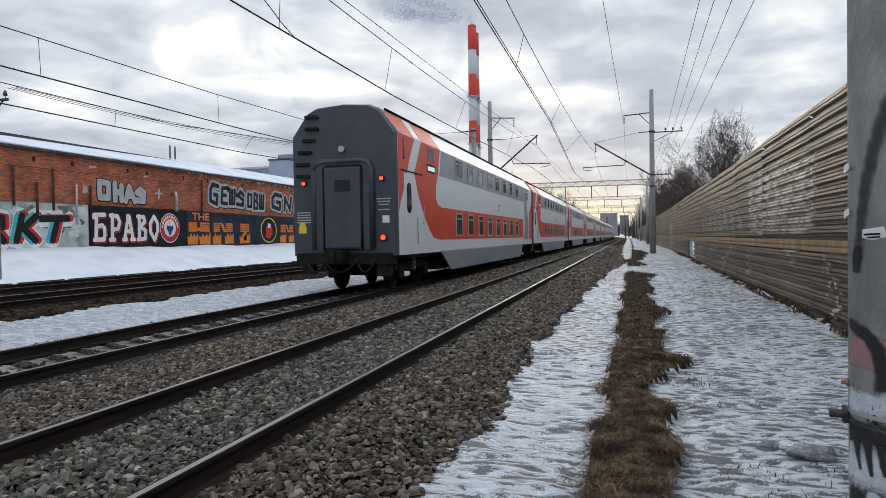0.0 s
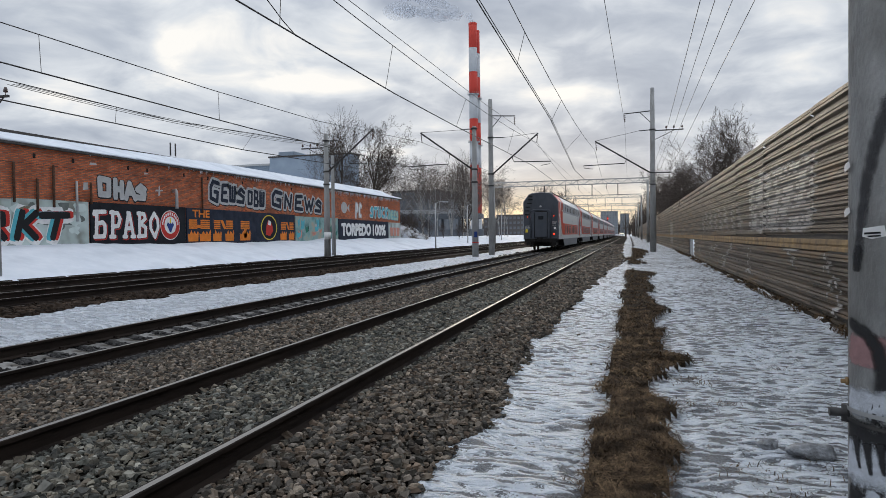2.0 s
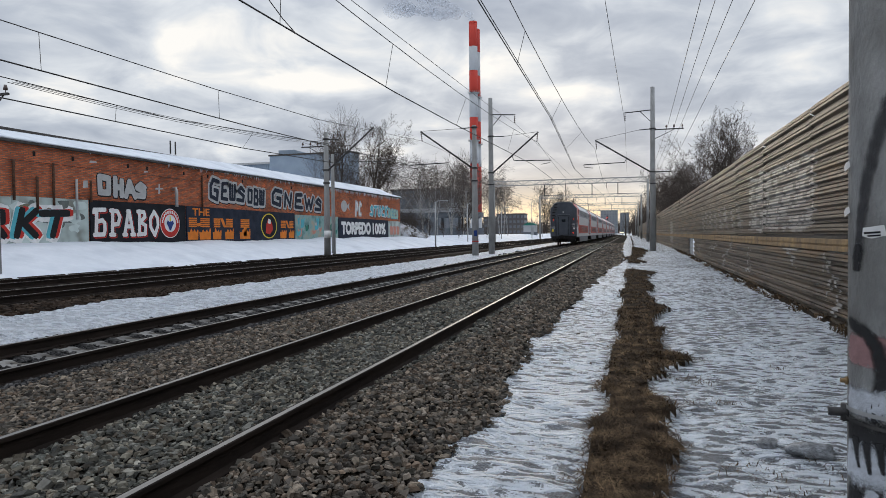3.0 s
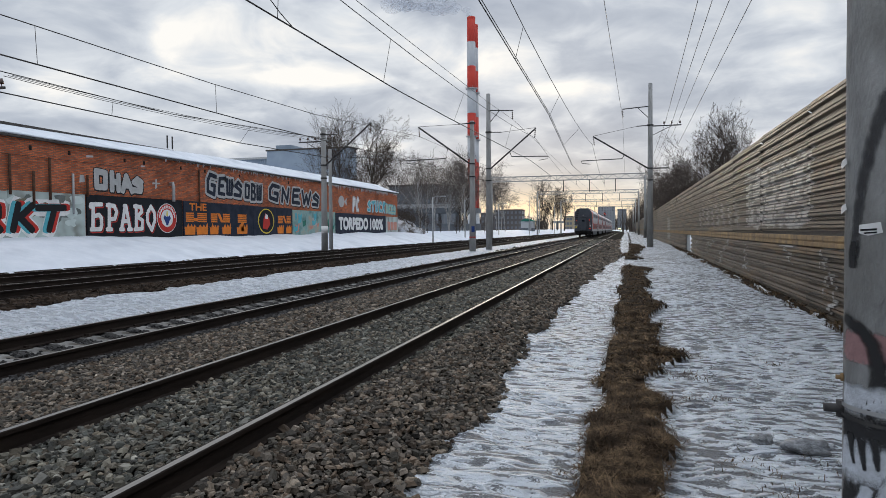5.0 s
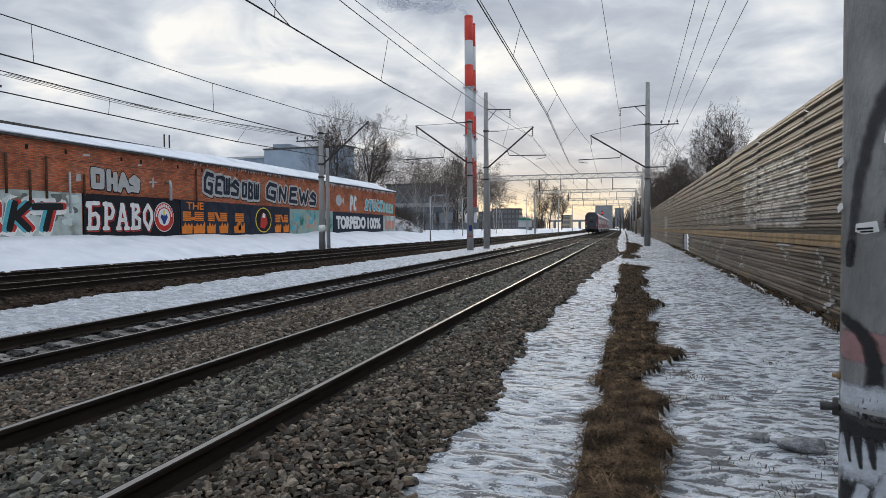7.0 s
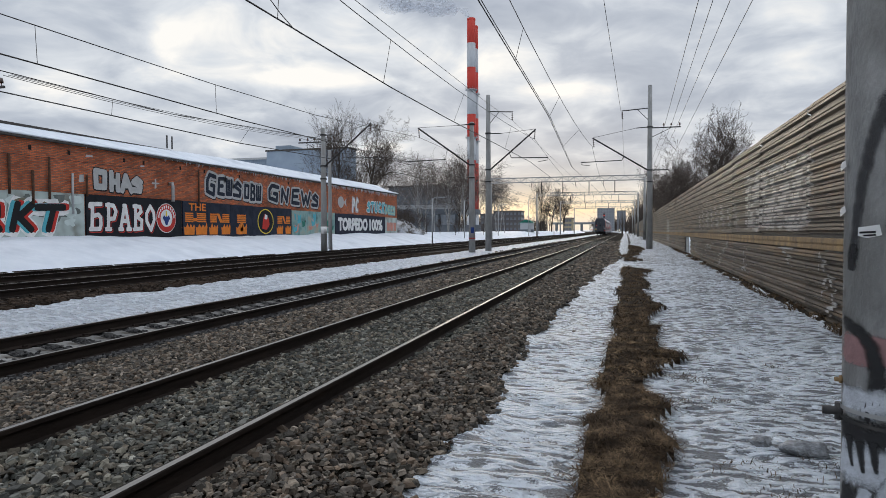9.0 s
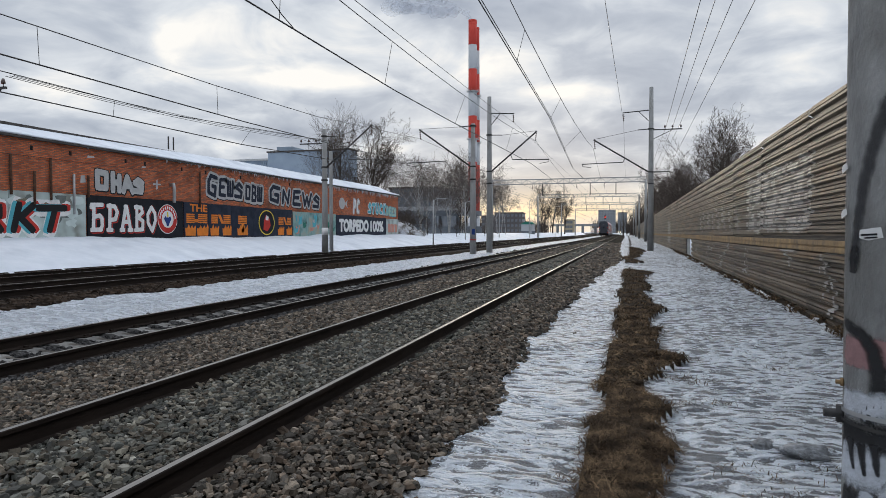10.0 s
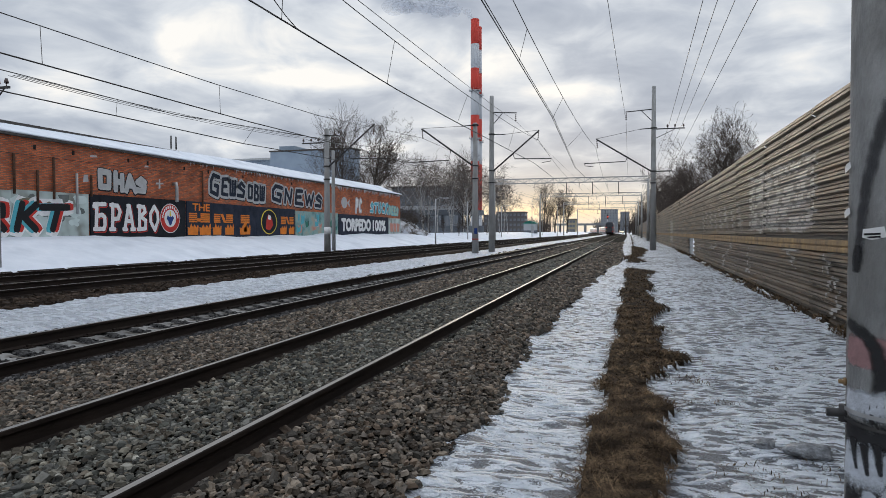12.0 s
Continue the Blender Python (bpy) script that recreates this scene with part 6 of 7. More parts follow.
def make_paintings():
    wh = warehouse
    FACE = 0.09

    def panel(y0, y1, top, mt, label):
        return part("concrete_panel", boxes((0.0, y0 + 0.01, 0.4, FACE, y1 - 0.01, top), bevel=0.012), M[mt], wh, label)

    def word(text, y, z, w, h, mt, parent, label, offset=0.0, out=0.0, shear=0.0):
        return part("lettering", text_mesh(text, w, h, offset, M[mt], shear=shear), None, parent, label, Matrix.Translation((FACE + 0.006 + out, y, z)) @ WALL_TURN)

    camo = [panel(y, y + 2.9, 3.25, "panel_camo", "concrete panel painted in pale camouflage") for y in (-12.0, -9.1, -6.2, -3.3, -0.4, 2.5, 5.4, 8.3, 11.2, 14.1, 17.0, 19.9)]
    last = panel(22.8, 27.1, 3.3, "panel_camo", "concrete panel painted in pale camouflage")
    rb = random.Random(31)
    for k in range(46):
        y, z, s = rb.uniform(19.0, 26.9), rb.uniform(1.2, 3.1), rb.uniform(0.12, 0.34)
        n = 11
        pts = [(y + s * 1.5 * rb.uniform(0.5, 1.15) * math.cos(2 * math.pi * q / n), z + s * rb.uniform(0.5, 1.15) * math.sin(2 * math.pi * q / n)) for q in range(n)]
        pts = [(min(max(p, 18.9), 27.0), min(max(q, 1.12), 3.2)) for p, q in pts]
        part("camouflage_patch", plate(pts, FACE - 0.02, FACE + 0.001 + 0.00008 * k), M[("camo_grey", "camo_olive", "camo_pale")[k % 3]], last)
    def painted(letter, y, z, w, h, coats, parent, label, lean=0.0, face=FACE):
        """One letter in several coats: material, stroke width, shift along the wall, shift up."""
        for k, (mt, width, dy, dz) in enumerate(coats):
            part("lettering", stroke_mesh(letter, w, h, width, M[mt], lean), None, parent, label if k == len(coats) - 1 else "", Matrix.Translation((face + 0.004 + 0.005 * k, y + dy, z + dz)) @ WALL_TURN)
    for text, y, w in (("R", 21.25, 1.25), ("K", 22.85, 1.25), ("T", 24.3, 1.5)):
        painted(text, y, 1.52, w, 1.14, (("paint_white", 0.80, 0.0, 0.0), ("paint_red", 0.36, 0.18, 0.03), ("paint_cyan", 0.36, -0.19, 0.0), ("paint_black", 0.33, 0.0, 0.0)), last, "black block letter with red and cyan shades")
    bravo = panel(27.2, 34.65, 3.32, "panel_dark", "concrete panel painted black")
    for text, y, w in (("Б", 27.42, 0.78), ("Р", 28.5, 0.74), ("А", 29.45, 0.84), ("В", 30.52, 0.68), ("О", 31.45, 0.78)):
        painted(text, y, 1.5, w, 1.36, (("paint_red", 0.29, 0.06, -0.05), ("paint_black", 0.25, 0.03, -0.02), ("paint_white", 0.225, 0.0, 0.0)), bravo, "white block letter with red shadow")
    badge = part("badge", disc(33.22, 2.2, 0.88, FACE, FACE + 0.006, sy=0.98), M["paint_white"], bravo, "round white badge")
    bm = bmesh.new()
    n = 40
    ring = [[bm.verts.new((FACE + 0.010, 33.22 + r * math.cos(2 * math.pi * k / n), 2.20 + r * math.sin(2 * math.pi * k / n))) for k in range(n)] for r in (0.83, 0.52)]
    for k in range(n):
        bm.faces.new((ring[0][k], ring[0][(k + 1) % n], ring[1][(k + 1) % n], ring[1][k]))
    bm.normal_update()
    part("badge_ring", bm, M["paint_red"], bravo, "red ring of the badge")
    for k in range(11):
        a = math.pi * (0.05 + 0.9 * k / 10)
        part("lettering", plate([(33.22 + 0.675 * math.cos(a) + dx, 2.20 + 0.675 * math.sin(a) + dz) for dx, dz in ((-0.05, -0.09), (0.05, -0.09), (0.05, 0.09), (-0.05, 0.09))], FACE + 0.011, FACE + 0.014), M["paint_white"], bravo)
    part("emblem", plate([(33.0, 2.38), (32.9, 2.2), (33.02, 2.05), (33.16, 1.78), (33.28, 1.78), (33.42, 2.05), (33.54, 2.2), (33.44, 2.38), (33.30, 2.28), (33.22, 2.34), (33.14, 2.28)], FACE + 0.008, FACE + 0.013), M["paint_blue"], bravo, "dark emblem")
    part("emblem_top", plate([(33.15, 2.34), (33.29, 2.34), (33.26, 2.62), (33.18, 2.62)], FACE + 0.008, FACE + 0.014), M["paint_yellow"], bravo)
    # orange flaming letters on navy
    cuts = (34.75, 37.2, 39.8, 42.6, 45.9, 48.4)
    navy = [panel(a, b, 3.3 - 0.02 * k, "panel_navy", "concrete panel painted dark navy") for k, (a, b) in enumerate(zip(cuts, cuts[1:]))]
    word("THE", 35.3, 2.72, 1.75, 0.48, "paint_orange", navy[0], "orange lettering", 0.02)

    def flame(y0, y1, z0, z1, owner, seed):
        rnd = random.Random(seed)
        pts = [(y0, z0), (y1, z0), (y1 + 0.05, z0 + 0.55)]
        n = 6
        for k in range(n):
            f = 1 - (k + 0.5) / n
            pts.append((y0 + (y1 - y0) * (f + 0.06), z1 - rnd.uniform(0.0, 0.15) if k % 2 == 0 else z0 + 0.45))
        pts.append((y0 - 0.05, z0 + 0.5))
        part("flame", plate(pts, FACE, FACE + 0.006), M["paint_orange"], owner, "orange painted flames")

    def striped(y0, y1, z0, z1, owner):
        n = 5
        for k in range(n):
            a = z0 + (z1 - z0) * k / n
            part("stripe", plate([(y0, a), (y1, a), (y1, a + (z1 - z0) / n * 0.72), (y0, a + (z1 - z0) / n * 0.72)], FACE, FACE + 0.006), M["paint_orange"], owner)
    for k, (ow, a, b) in enumerate(((0, 34.95, 35.75), (0, 36.1, 37.05), (1, 37.5, 38.2), (1, 38.85, 39.65), (2, 40.6, 41.7), (4, 46.15, 46.9), (4, 47.5, 48.15))):
        striped(a, b, 2.0, 2.62, navy[ow])
        flame(a - 0.08, b + 0.08, 1.2, 1.98, navy[ow], k)
    part("letter_bar", plate([(35.75, 2.05), (36.1, 2.05), (36.1, 2.25), (35.75, 2.25)], FACE, FACE + 0.006), M["paint_orange"], navy[0])
    part("letter_bar", plate([(38.2, 2.6), (38.5, 2.6), (38.9, 2.0), (38.6, 2.0)], FACE, FACE + 0.006), M["paint_orange"], navy[1])
    part("letter_bar", plate([(46.9, 2.6), (47.15, 2.6), (47.5, 2.0), (47.25, 2.0)], FACE, FACE + 0.006), M["paint_orange"], navy[4])
    part("letter_bar", plate([(41.0, 2.0), (41.35, 2.0), (41.35, 1.4), (41.0, 1.4)], FACE, FACE + 0.006), M["paint_orange"], navy[2])
    part("badge", disc(44.4, 2.15, 0.95, FACE, FACE + 0.005, sy=1.2), M["paint_yellow"], navy[3], "round badge with yellow rim")
    part("badge_field", disc(44.4, 2.15, 0.87, FACE + 0.005, FACE + 0.009, sy=1.2), M["panel_dark"], navy[3])
    part("emblem", plate([(43.9, 1.6), (44.5, 1.5), (44.95, 1.9), (44.8, 2.4), (44.3, 2.75), (44.0, 2.3)], FACE + 0.009, FACE + 0.013), M["paint_red"], navy[3], "red emblem")
    part("emblem_light", plate([(44.2, 2.35), (44.6, 2.3), (44.65, 2.6), (44.3, 2.7)], FACE + 0.013, FACE + 0.016), M["paint_white"], navy[3])
    # old mixed paint, then black again
    rnd = random.Random(12)
    for a, b in ((48.5, 51.2), (51.2, 54.0), (54.0, 56.7)):
        pn = panel(a, b, 3.12, "panel_mixed", "concrete panel with layers of old coloured paint")
        for k in range(7):
            y, z, w, h = rnd.uniform(a + 0.2, b - 0.9), rnd.uniform(1.25, 2.4), rnd.uniform(0.2, 0.6), rnd.uniform(0.3, 0.8)
            part("paint_patch", plate([(y, z), (y + w, z + 0.1), (y + w * 1.2, z + h), (y + w * 0.5, z + h * 0.7), (y - 0.1, z + h * 0.9)], FACE, FACE + 0.004 + 0.002 * k), M[rnd.choice(["paint_cyan", "paint_green", "paint_pink", "paint_orange", "paint_black", "paint_silver"])], pn)
    tor = [panel(a, b, 3.08 - 0.03 * k, "panel_navy", "concrete panel painted dark navy") for k, (a, b) in enumerate(((56.8, 61.2), (61.2, 65.7), (65.7, 70.1)))]
    word("TORPEDO", 57.4, 1.42, 7.4, 1.3, "paint_white", tor[1], "white block lettering", 0.1)
    word("100%", 65.3, 1.42, 3.9, 1.25, "paint_white", tor[2], "white block lettering", 0.09)
    pk = panel(70.1, 74.2, 2.95, "panel_camo", "concrete panel with faded pink lettering")
    for k in range(3):
        part("paint_patch", plate([(70.7 + k * 1.1, 1.4), (71.5 + k * 1.1, 1.4), (71.6 + k * 1.1, 2.3), (70.6 + k * 1.1, 2.4)], FACE, FACE + 0.006), M["paint_pink"], pk)
    # upper lettering, sprayed on the brick itself
    wall = [c for c in wh.children if c.name.startswith("wall")][0]

    for text, y, z, w, h in (("O", 27.85, 3.66, 0.82, 0.95), ("H", 28.92, 3.66, 0.7, 0.9), ("A", 29.75, 3.64, 0.78, 0.86), ("S", 30.55, 3.66, 0.75, 0.74)):
        painted(text, y, z, w, h, (("paint_black", 0.46, 0.0, -0.02), ("paint_silver", 0.33, 0.0, 0.0)), wall, "silver spray letter with dark outline", face=0.0)
    for text, y, z, w, h in (("G", 37.25, 3.85, 0.95, 1.3), ("E", 38.45, 3.9, 0.75, 1.15), ("Ш", 39.4, 3.9, 0.7, 1.05), ("S", 40.35, 3.85, 0.9, 1.05), ("O", 41.65, 3.75, 0.6, 1.05), ("B", 42.45, 3.72, 0.6, 1.1), ("Ш", 43.2, 3.72, 0.65, 1.05),
                             ("G", 45.0, 3.8, 1.5, 1.15), ("N", 46.9, 3.75, 1.1, 1.05), ("E", 48.5, 3.7, 1.4, 1.15), ("W", 50.3, 3.68, 1.5, 1.05), ("S", 52.2, 3.6, 1.2, 1.05)):
        painted(text, y, z, w, h, (("paint_black", 0.66, 0.03, -0.04), ("paint_silver", 0.60, 0.0, 0.0), ("panel_navy", min(0.31, 0.16 + 0.12 * w), 0.0, 0.0)), wall, "dark letter with silver outline", 0.06, 0.0)
    rnd = random.Random(3)
    for text, y, w in (("S", 64.9, 0.8), ("T", 66.0, 0.8), ("U", 67.1, 0.75), ("C", 68.2, 0.75), ("K", 69.2, 0.8)):
        painted(text, y, 3.5, w, 1.0, (("paint_black", 0.5, 0.08, -0.05), ("paint_white", 0.44, 0.0, 0.0), ("paint_cyan", 0.28, 0.0, 0.0)), wall, "pale blue spray letter", 0.1, 0.0)
    for k, text in enumerate("DEES"):
        painted(text, 70.4 + k * 0.85, 3.45 - 0.03 * k, 0.6, 0.85, (("paint_cyan", 0.42, 0.0, 0.0), ("paint_pale_green", 0.24, 0.0, 0.0)), wall, "pale green spray letter", 0.05, 0.0)
    for k, text in enumerate("PC"):
        painted(text, 61.0 + k * 0.9, 3.4, 0.5, 1.25, (("paint_silver", 0.5, 0.0, 0.0), ("paint_white", 0.2, 0.0, 0.0)), wall, "worn white spray letter", 0.1, 0.0)
    part("painted_fish", disc(58.3, 4.2, 0.55, 0.0, 0.006, sy=1.25), M["paint_silver"], wall, "grey painted fish")
    part("fish_tail", plate([(58.9, 4.2), (59.6, 4.6), (59.45, 4.2), (59.6, 3.8)], 0.0, 0.006), M["paint_silver"], wall)
    for y, z, w, h in ((26.85, 3.9, 0.35, 0.4), (32.1, 4.15, 0.7, 0.12), (32.35, 3.9, 0.16, 0.6), (27.3, 5.2, 0.5, 0.14), (31.2, 5.05, 0.35, 0.12)):
        part("paint_patch", plate([(y, z), (y + w, z + 0.05), (y + w * 0.9, z + h), (y + 0.05, z + h * 0.95)], 0.0, 0.006), M["paint_silver"], wall)
    # pipes, rust streaks, vents and icicles
    for y, z0, z1, mt in ((22.9, 3.1, 4.9, "rust"), (25.0, 2.95, 4.95, "rust"), (24.1, 2.7, 4.25, "rust"), (26.35, 2.3, 4.3, "galv"), (27.25, 3.2, 4.3, "rust"), (36.3, 3.0, 5.3, "rust")):
        part("downpipe", tubes(([(0.12, y, z0), (0.12, y, z1)], 0.06), n=10), M[mt], wh, "rusty downpipe")
    part("vent_pipe", tubes(([(0.05, 33.55, 4.25), (0.28, 33.55, 4.3), (0.32, 33.55, 4.1), (0.32, 33.55, 3.2)], 0.1), n=10), M["galv"], wh, "bent steel vent pipe")
    for y in (24.0, 26.2, 29.9, 31.4, 34.6, 37.0, 41.0, 48.0):
        part("vent_hole", boxes((0.0, y, 5.2, 0.012, y + 0.14, 5.42)), M["car_under"], wall)
    for y0, y1, cnt, ln in ((36, 52, 120, 0.35), (55, 74, 170, 0.55), (26.5, 30.5, 14, 0.2), (33, 36, 20, 0.3)):
        bm = bmesh.new()
        for k in range(cnt):
            y, l = rnd.uniform(y0, y1), ln * rnd.uniform(0.25, 1.0)
            tube(bm, [(0.17, y, 5.79), (0.17, y, 5.79 - l * 0.5), (0.17, y, 5.79 - l)], [0.022, 0.015, 0.003], 5)
        tagged(part("icicles", bm, M["icicle"], wh, "row of hanging icicles"), kind="stuff")
    for y in (36.9, 37.4):
        part("roof_pipe", tubes(([(-2.7, y, 6.9), (-2.7, y, 7.75)], 0.05), n=10), M["steel"], wh, "thin dark roof pipe")
    part("cable", tubes(([(0.05, 21.0, 4.9), (0.05, 32.0, 4.95), (0.05, 45, 4.9)], 0.012), n=5), M["wire"], wh)


M["camo_grey"] = material("camouflage_grey", [(0.11, 0.125, 0.12), (0.17, 0.185, 0.175)], 0.8, scale=3, bump=0.1)
M["camo_olive"] = material("camouflage_olive", [(0.15, 0.14, 0.095), (0.22, 0.205, 0.15)], 0.8, scale=3, bump=0.1)
M["camo_pale"] = material("camouflage_pale", [(0.50, 0.58, 0.56), (0.60, 0.67, 0.65)], 0.8, scale=3, bump=0.1)
M["rust"] = material("rusty_pipe", [(0.05, 0.028, 0.02), (0.13, 0.07, 0.045)], 0.8, scale=6, bump=0.3)

M["icicle"] = material("icicle_ice", [(0.6, 0.64, 0.68), (0.75, 0.78, 0.8)], 0.2, scale=3, bump=0.1)
make_paintings()


# ---- bare trees ----
def tree_mesh(seed, height, spread, droop, levels, forks, trunk_r, rise=0.35, twig=0.016):
    """Tapered trunk with limbs, forking down to twigs. Returns the wood and the twigs."""
    rnd = random.Random(seed)
    VW, FW, VT, FT = [], [], [], []

    def limb(p, d, length, r, level):
        n = 4 if level < 2 else 3
        steps = 5 if level == 0 else 3 if level < 3 else 2 if level == 3 else 1
        V, F = (VW, FW) if level < 2 else (VT, FT)
        pts, dirs = [p.copy()], [d.copy()]
        for k in range(steps):
            w = 0.08 if level == 0 else 0.13
            d = (d + Vector((rnd.uniform(-w, w), rnd.uniform(-w, w), rnd.uniform(-w, w) + (0.06 if level < 2 else -droop)))).normalized()
            p = p + d * (length / steps)
            pts.append(p.copy())
            dirs.append(d.copy())
        base = len(V)
        for i, (q, e) in enumerate(zip(pts, dirs)):
            a = e.cross(Vector((0.3, 0.2, 1)) if abs(e.z) < 0.9 else Vector((1, 0, 0))).normalized()
            b = e.cross(a)
            rr = max(r * (1 - 0.72 * i / steps), twig * 0.55)
            for k in range(n):
                t = 2 * math.pi * k / n
                V.append(q + (a * math.cos(t) + b * math.sin(t)) * rr)
        for i in range(steps):
            for k in range(n):
                F.append((base + i * n + k, base + i * n + (k + 1) % n, base + (i + 1) * n + (k + 1) % n, base + (i + 1) * n + k))
        if level >= levels:
            return
        count = forks[level]
        for k in range(count):
            f = (rise if level == 0 else 0.2) + (1 - (rise if level == 0 else 0.2)) * (k + rnd.random()) / count
            i = min(int(f * steps), steps - 1)
            q = pts[i].lerp(pts[i + 1], f * steps - i)
            e = dirs[i + 1]
            a = rnd.uniform(0, 2 * math.pi)
            side = e.cross(Vector((math.cos(a), math.sin(a), 0.3))).normalized()
            ang = rnd.uniform(0.45, 0.95) * spread
            nd = (e * math.cos(ang) + side * math.sin(ang) + Vector((0, 0, 0.18 if level < 3 else 0.0))).normalized()
            limb(q, nd, length * rnd.uniform(0.42, 0.66) * (1.1 - 0.5 * f if level == 0 else 1), max(r * (1 - 0.7 * f) * 0.55, twig * 0.6), level + 1)
    limb(Vector((0, 0, 0)), Vector((0, 0, 1)), height * 0.86, trunk_r, 0)
    return (VW, FW), (VT, FT)


def make_tree(name, label, bark, seed, **kw):
    t = thing(name, pose(0, 0, -500), label, "tree", "bare trees beside the line")
    wood, twigs = tree_mesh(seed, **kw)
    part("trunk", raw_mesh("trunk", [tuple(v) for v in wood[0]], wood[1], [M[bark]], smooth=True), None, t)
    part("crown", raw_mesh("crown", [tuple(v) for v in twigs[0]], twigs[1], [M["birch_twig" if bark == "birch" else "twig"]]), None, t, "crown of fine bare twigs")
    return t


def plant(tree, x, y, z, size, turn, label=""):
    c = copy_thing(tree, pose(x, y, z, 0, 0, turn) @ Matrix.Scale(size, 4))
    if label:
        c["label"] = label
    return c


def make_trees():
    birch = make_tree("birch_tree", "slender bare birch with pale trunk and fine twigs", "birch", 1, height=14, spread=0.8, droop=0.16, levels=4, forks=(14, 5, 5, 3), trunk_r=0.16, rise=0.3, twig=0.02)
    birch2 = make_tree("birch_tree", "bare birch with two-toned trunk and drooping twigs", "birch", 5, height=13, spread=0.75, droop=0.22, levels=4, forks=(13, 5, 5, 3), trunk_r=0.14, rise=0.28, twig=0.02)
    broad = make_tree("broad_tree", "broad dark bare tree with dense spreading crown", "bark", 9, height=10, spread=1.15, droop=0.0, levels=5, forks=(12, 6, 5, 4, 2), trunk_r=0.24, rise=0.2, twig=0.016)
    tall = make_tree("poplar_tree", "tall bare tree with upswept thin branches", "bark", 14, height=15, spread=0.75, droop=-0.04, levels=4, forks=(15, 6, 5, 3), trunk_r=0.17, rise=0.25, twig=0.018)
    round_crown = make_tree("broad_tree", "large bare tree with a rounded dense crown rising behind the fence", "bark", 33, height=8.4, spread=1.0, droop=-0.03, levels=5, forks=(16, 7, 5, 4, 2), trunk_r=0.2, rise=0.18, twig=0.012)
    bush = make_tree("bush", "low bare bush in the snow", "bark", 21, height=2.6, spread=1.1, droop=0.0, levels=3, forks=(12, 6, 4), trunk_r=0.05, rise=0.05, twig=0.012)
    # behind the warehouse and along the bank
    for t, x, y, z, s, a in ((tall, -43.6, 95, 1, 1.06, 10), (tall, -46.5, 99, 1, 0.92, 130), (broad, -40.4, 99, 1, 1.5, 40), (broad, -44.0, 108, 1, 1.3, 90),
                             (birch, -35.0, 110, 1, 0.84, 0), (birch2, -33.2, 113, 1, 0.78, 70), (birch2, -32.4, 120, 1, 0.82, 220), (birch, -30.4, 121, 1, 0.78, 300),
                             (birch2, -29.4, 119, 1, 0.75, 20), (birch, -27.0, 127, 1, 0.81, 250), (birch2, -25.2, 130, 1, 0.70, 110), (birch, -24.2, 134, 1, 0.68, 60),
                             (birch2, -28.0, 150, 1, 0.77, 15), (birch, -37.5, 104, 1, 0.78, 160), (birch2, -36.2, 117, 1, 0.86, 280), (birch, -33.8, 125, 1, 0.82, 200), (birch2, -31.2, 128, 1, 0.78, 95), (birch, -38.5, 121, 1, 0.86, 33),
                             (birch2, -27.8, 136, 1, 0.81, 310), (birch, -35.8, 132, 1, 0.86, 77), (birch2, -40.0, 126, 1, 0.78, 12)):
        plant(t, x, y, z, s, a)
    for t, x, y, z, s, a in ((tall, -27.5, 222, 1, 0.95, 5), (broad, -24.5, 226, 0.8, 1.25, 55), (broad, -21.0, 232, 0.8, 1.05, 120), (tall, -24.0, 238, 0.8, 0.75, 200), (broad, -29.0, 240, 0.8, 1.0, 10)):
        plant(t, x, y, z, s, a)
    # behind the fence
    for t, x, y, s, a in ((broad, 5.8, 62, 0.62, 260), (broad, 6.6, 72, 0.6, 80), (broad, 5.8, 84, 0.66, 15), (broad, 7.5, 92, 0.85, 200), (broad, 6.0, 104, 0.85, 140),
                          (broad, 8.0, 122, 1.15, 50), (broad, 7.0, 145, 1.2, 270), (broad, 8.5, 170, 1.3, 100), (broad, 9.0, 205, 1.4, 0), (broad, 7.0, 240, 1.3, 70), (broad, 5.0, 270, 1.3, 130)):
        plant(t, x + float(bend(y)), y, -0.3, s, a, "broad bare tree rising behind the noise barrier")
    round_crown.matrix_basis = pose(6.2, 50, -0.3) @ Matrix.Scale(0.92, 4)
    plant(round_crown, 7.5, 51, -0.3, 0.9, 140)
    for x, y, s, a in ((-24.5, 80, 0.9, 0), (-26.6, 76.5, 1.0, 12), (-27.4, 77.6, 1.2, 80), (-25.6, 77.4, 0.8, 140), (-28.0, 80.2, 1.1, 33), (-26.0, 82, 1.1, 50), (-25.0, 88, 0.8, 100), (-23.8, 92, 0.9, 160), (-27.0, 79, 1.2, 220), (-24.6, 97, 0.7, 300), (-28.2, 84, 1.3, 20), (-25.5, 104, 0.8, 70), (-23.5, 110, 0.7, 130)):
        plant(bush, x, y, float(ground_z(np.array([x]), np.array([y]))[0]) - 0.05, s, a)
    for t in (birch, birch2, broad, tall, bush):     # the patterns themselves stand in the far woods
        t.matrix_basis = pose({"bush": -29.0}.get(t.name.split(".")[0], -33.0 - 4 * random.random()), 86 if t is bush else 142 + 5 * random.random(), 1.0)


make_trees()


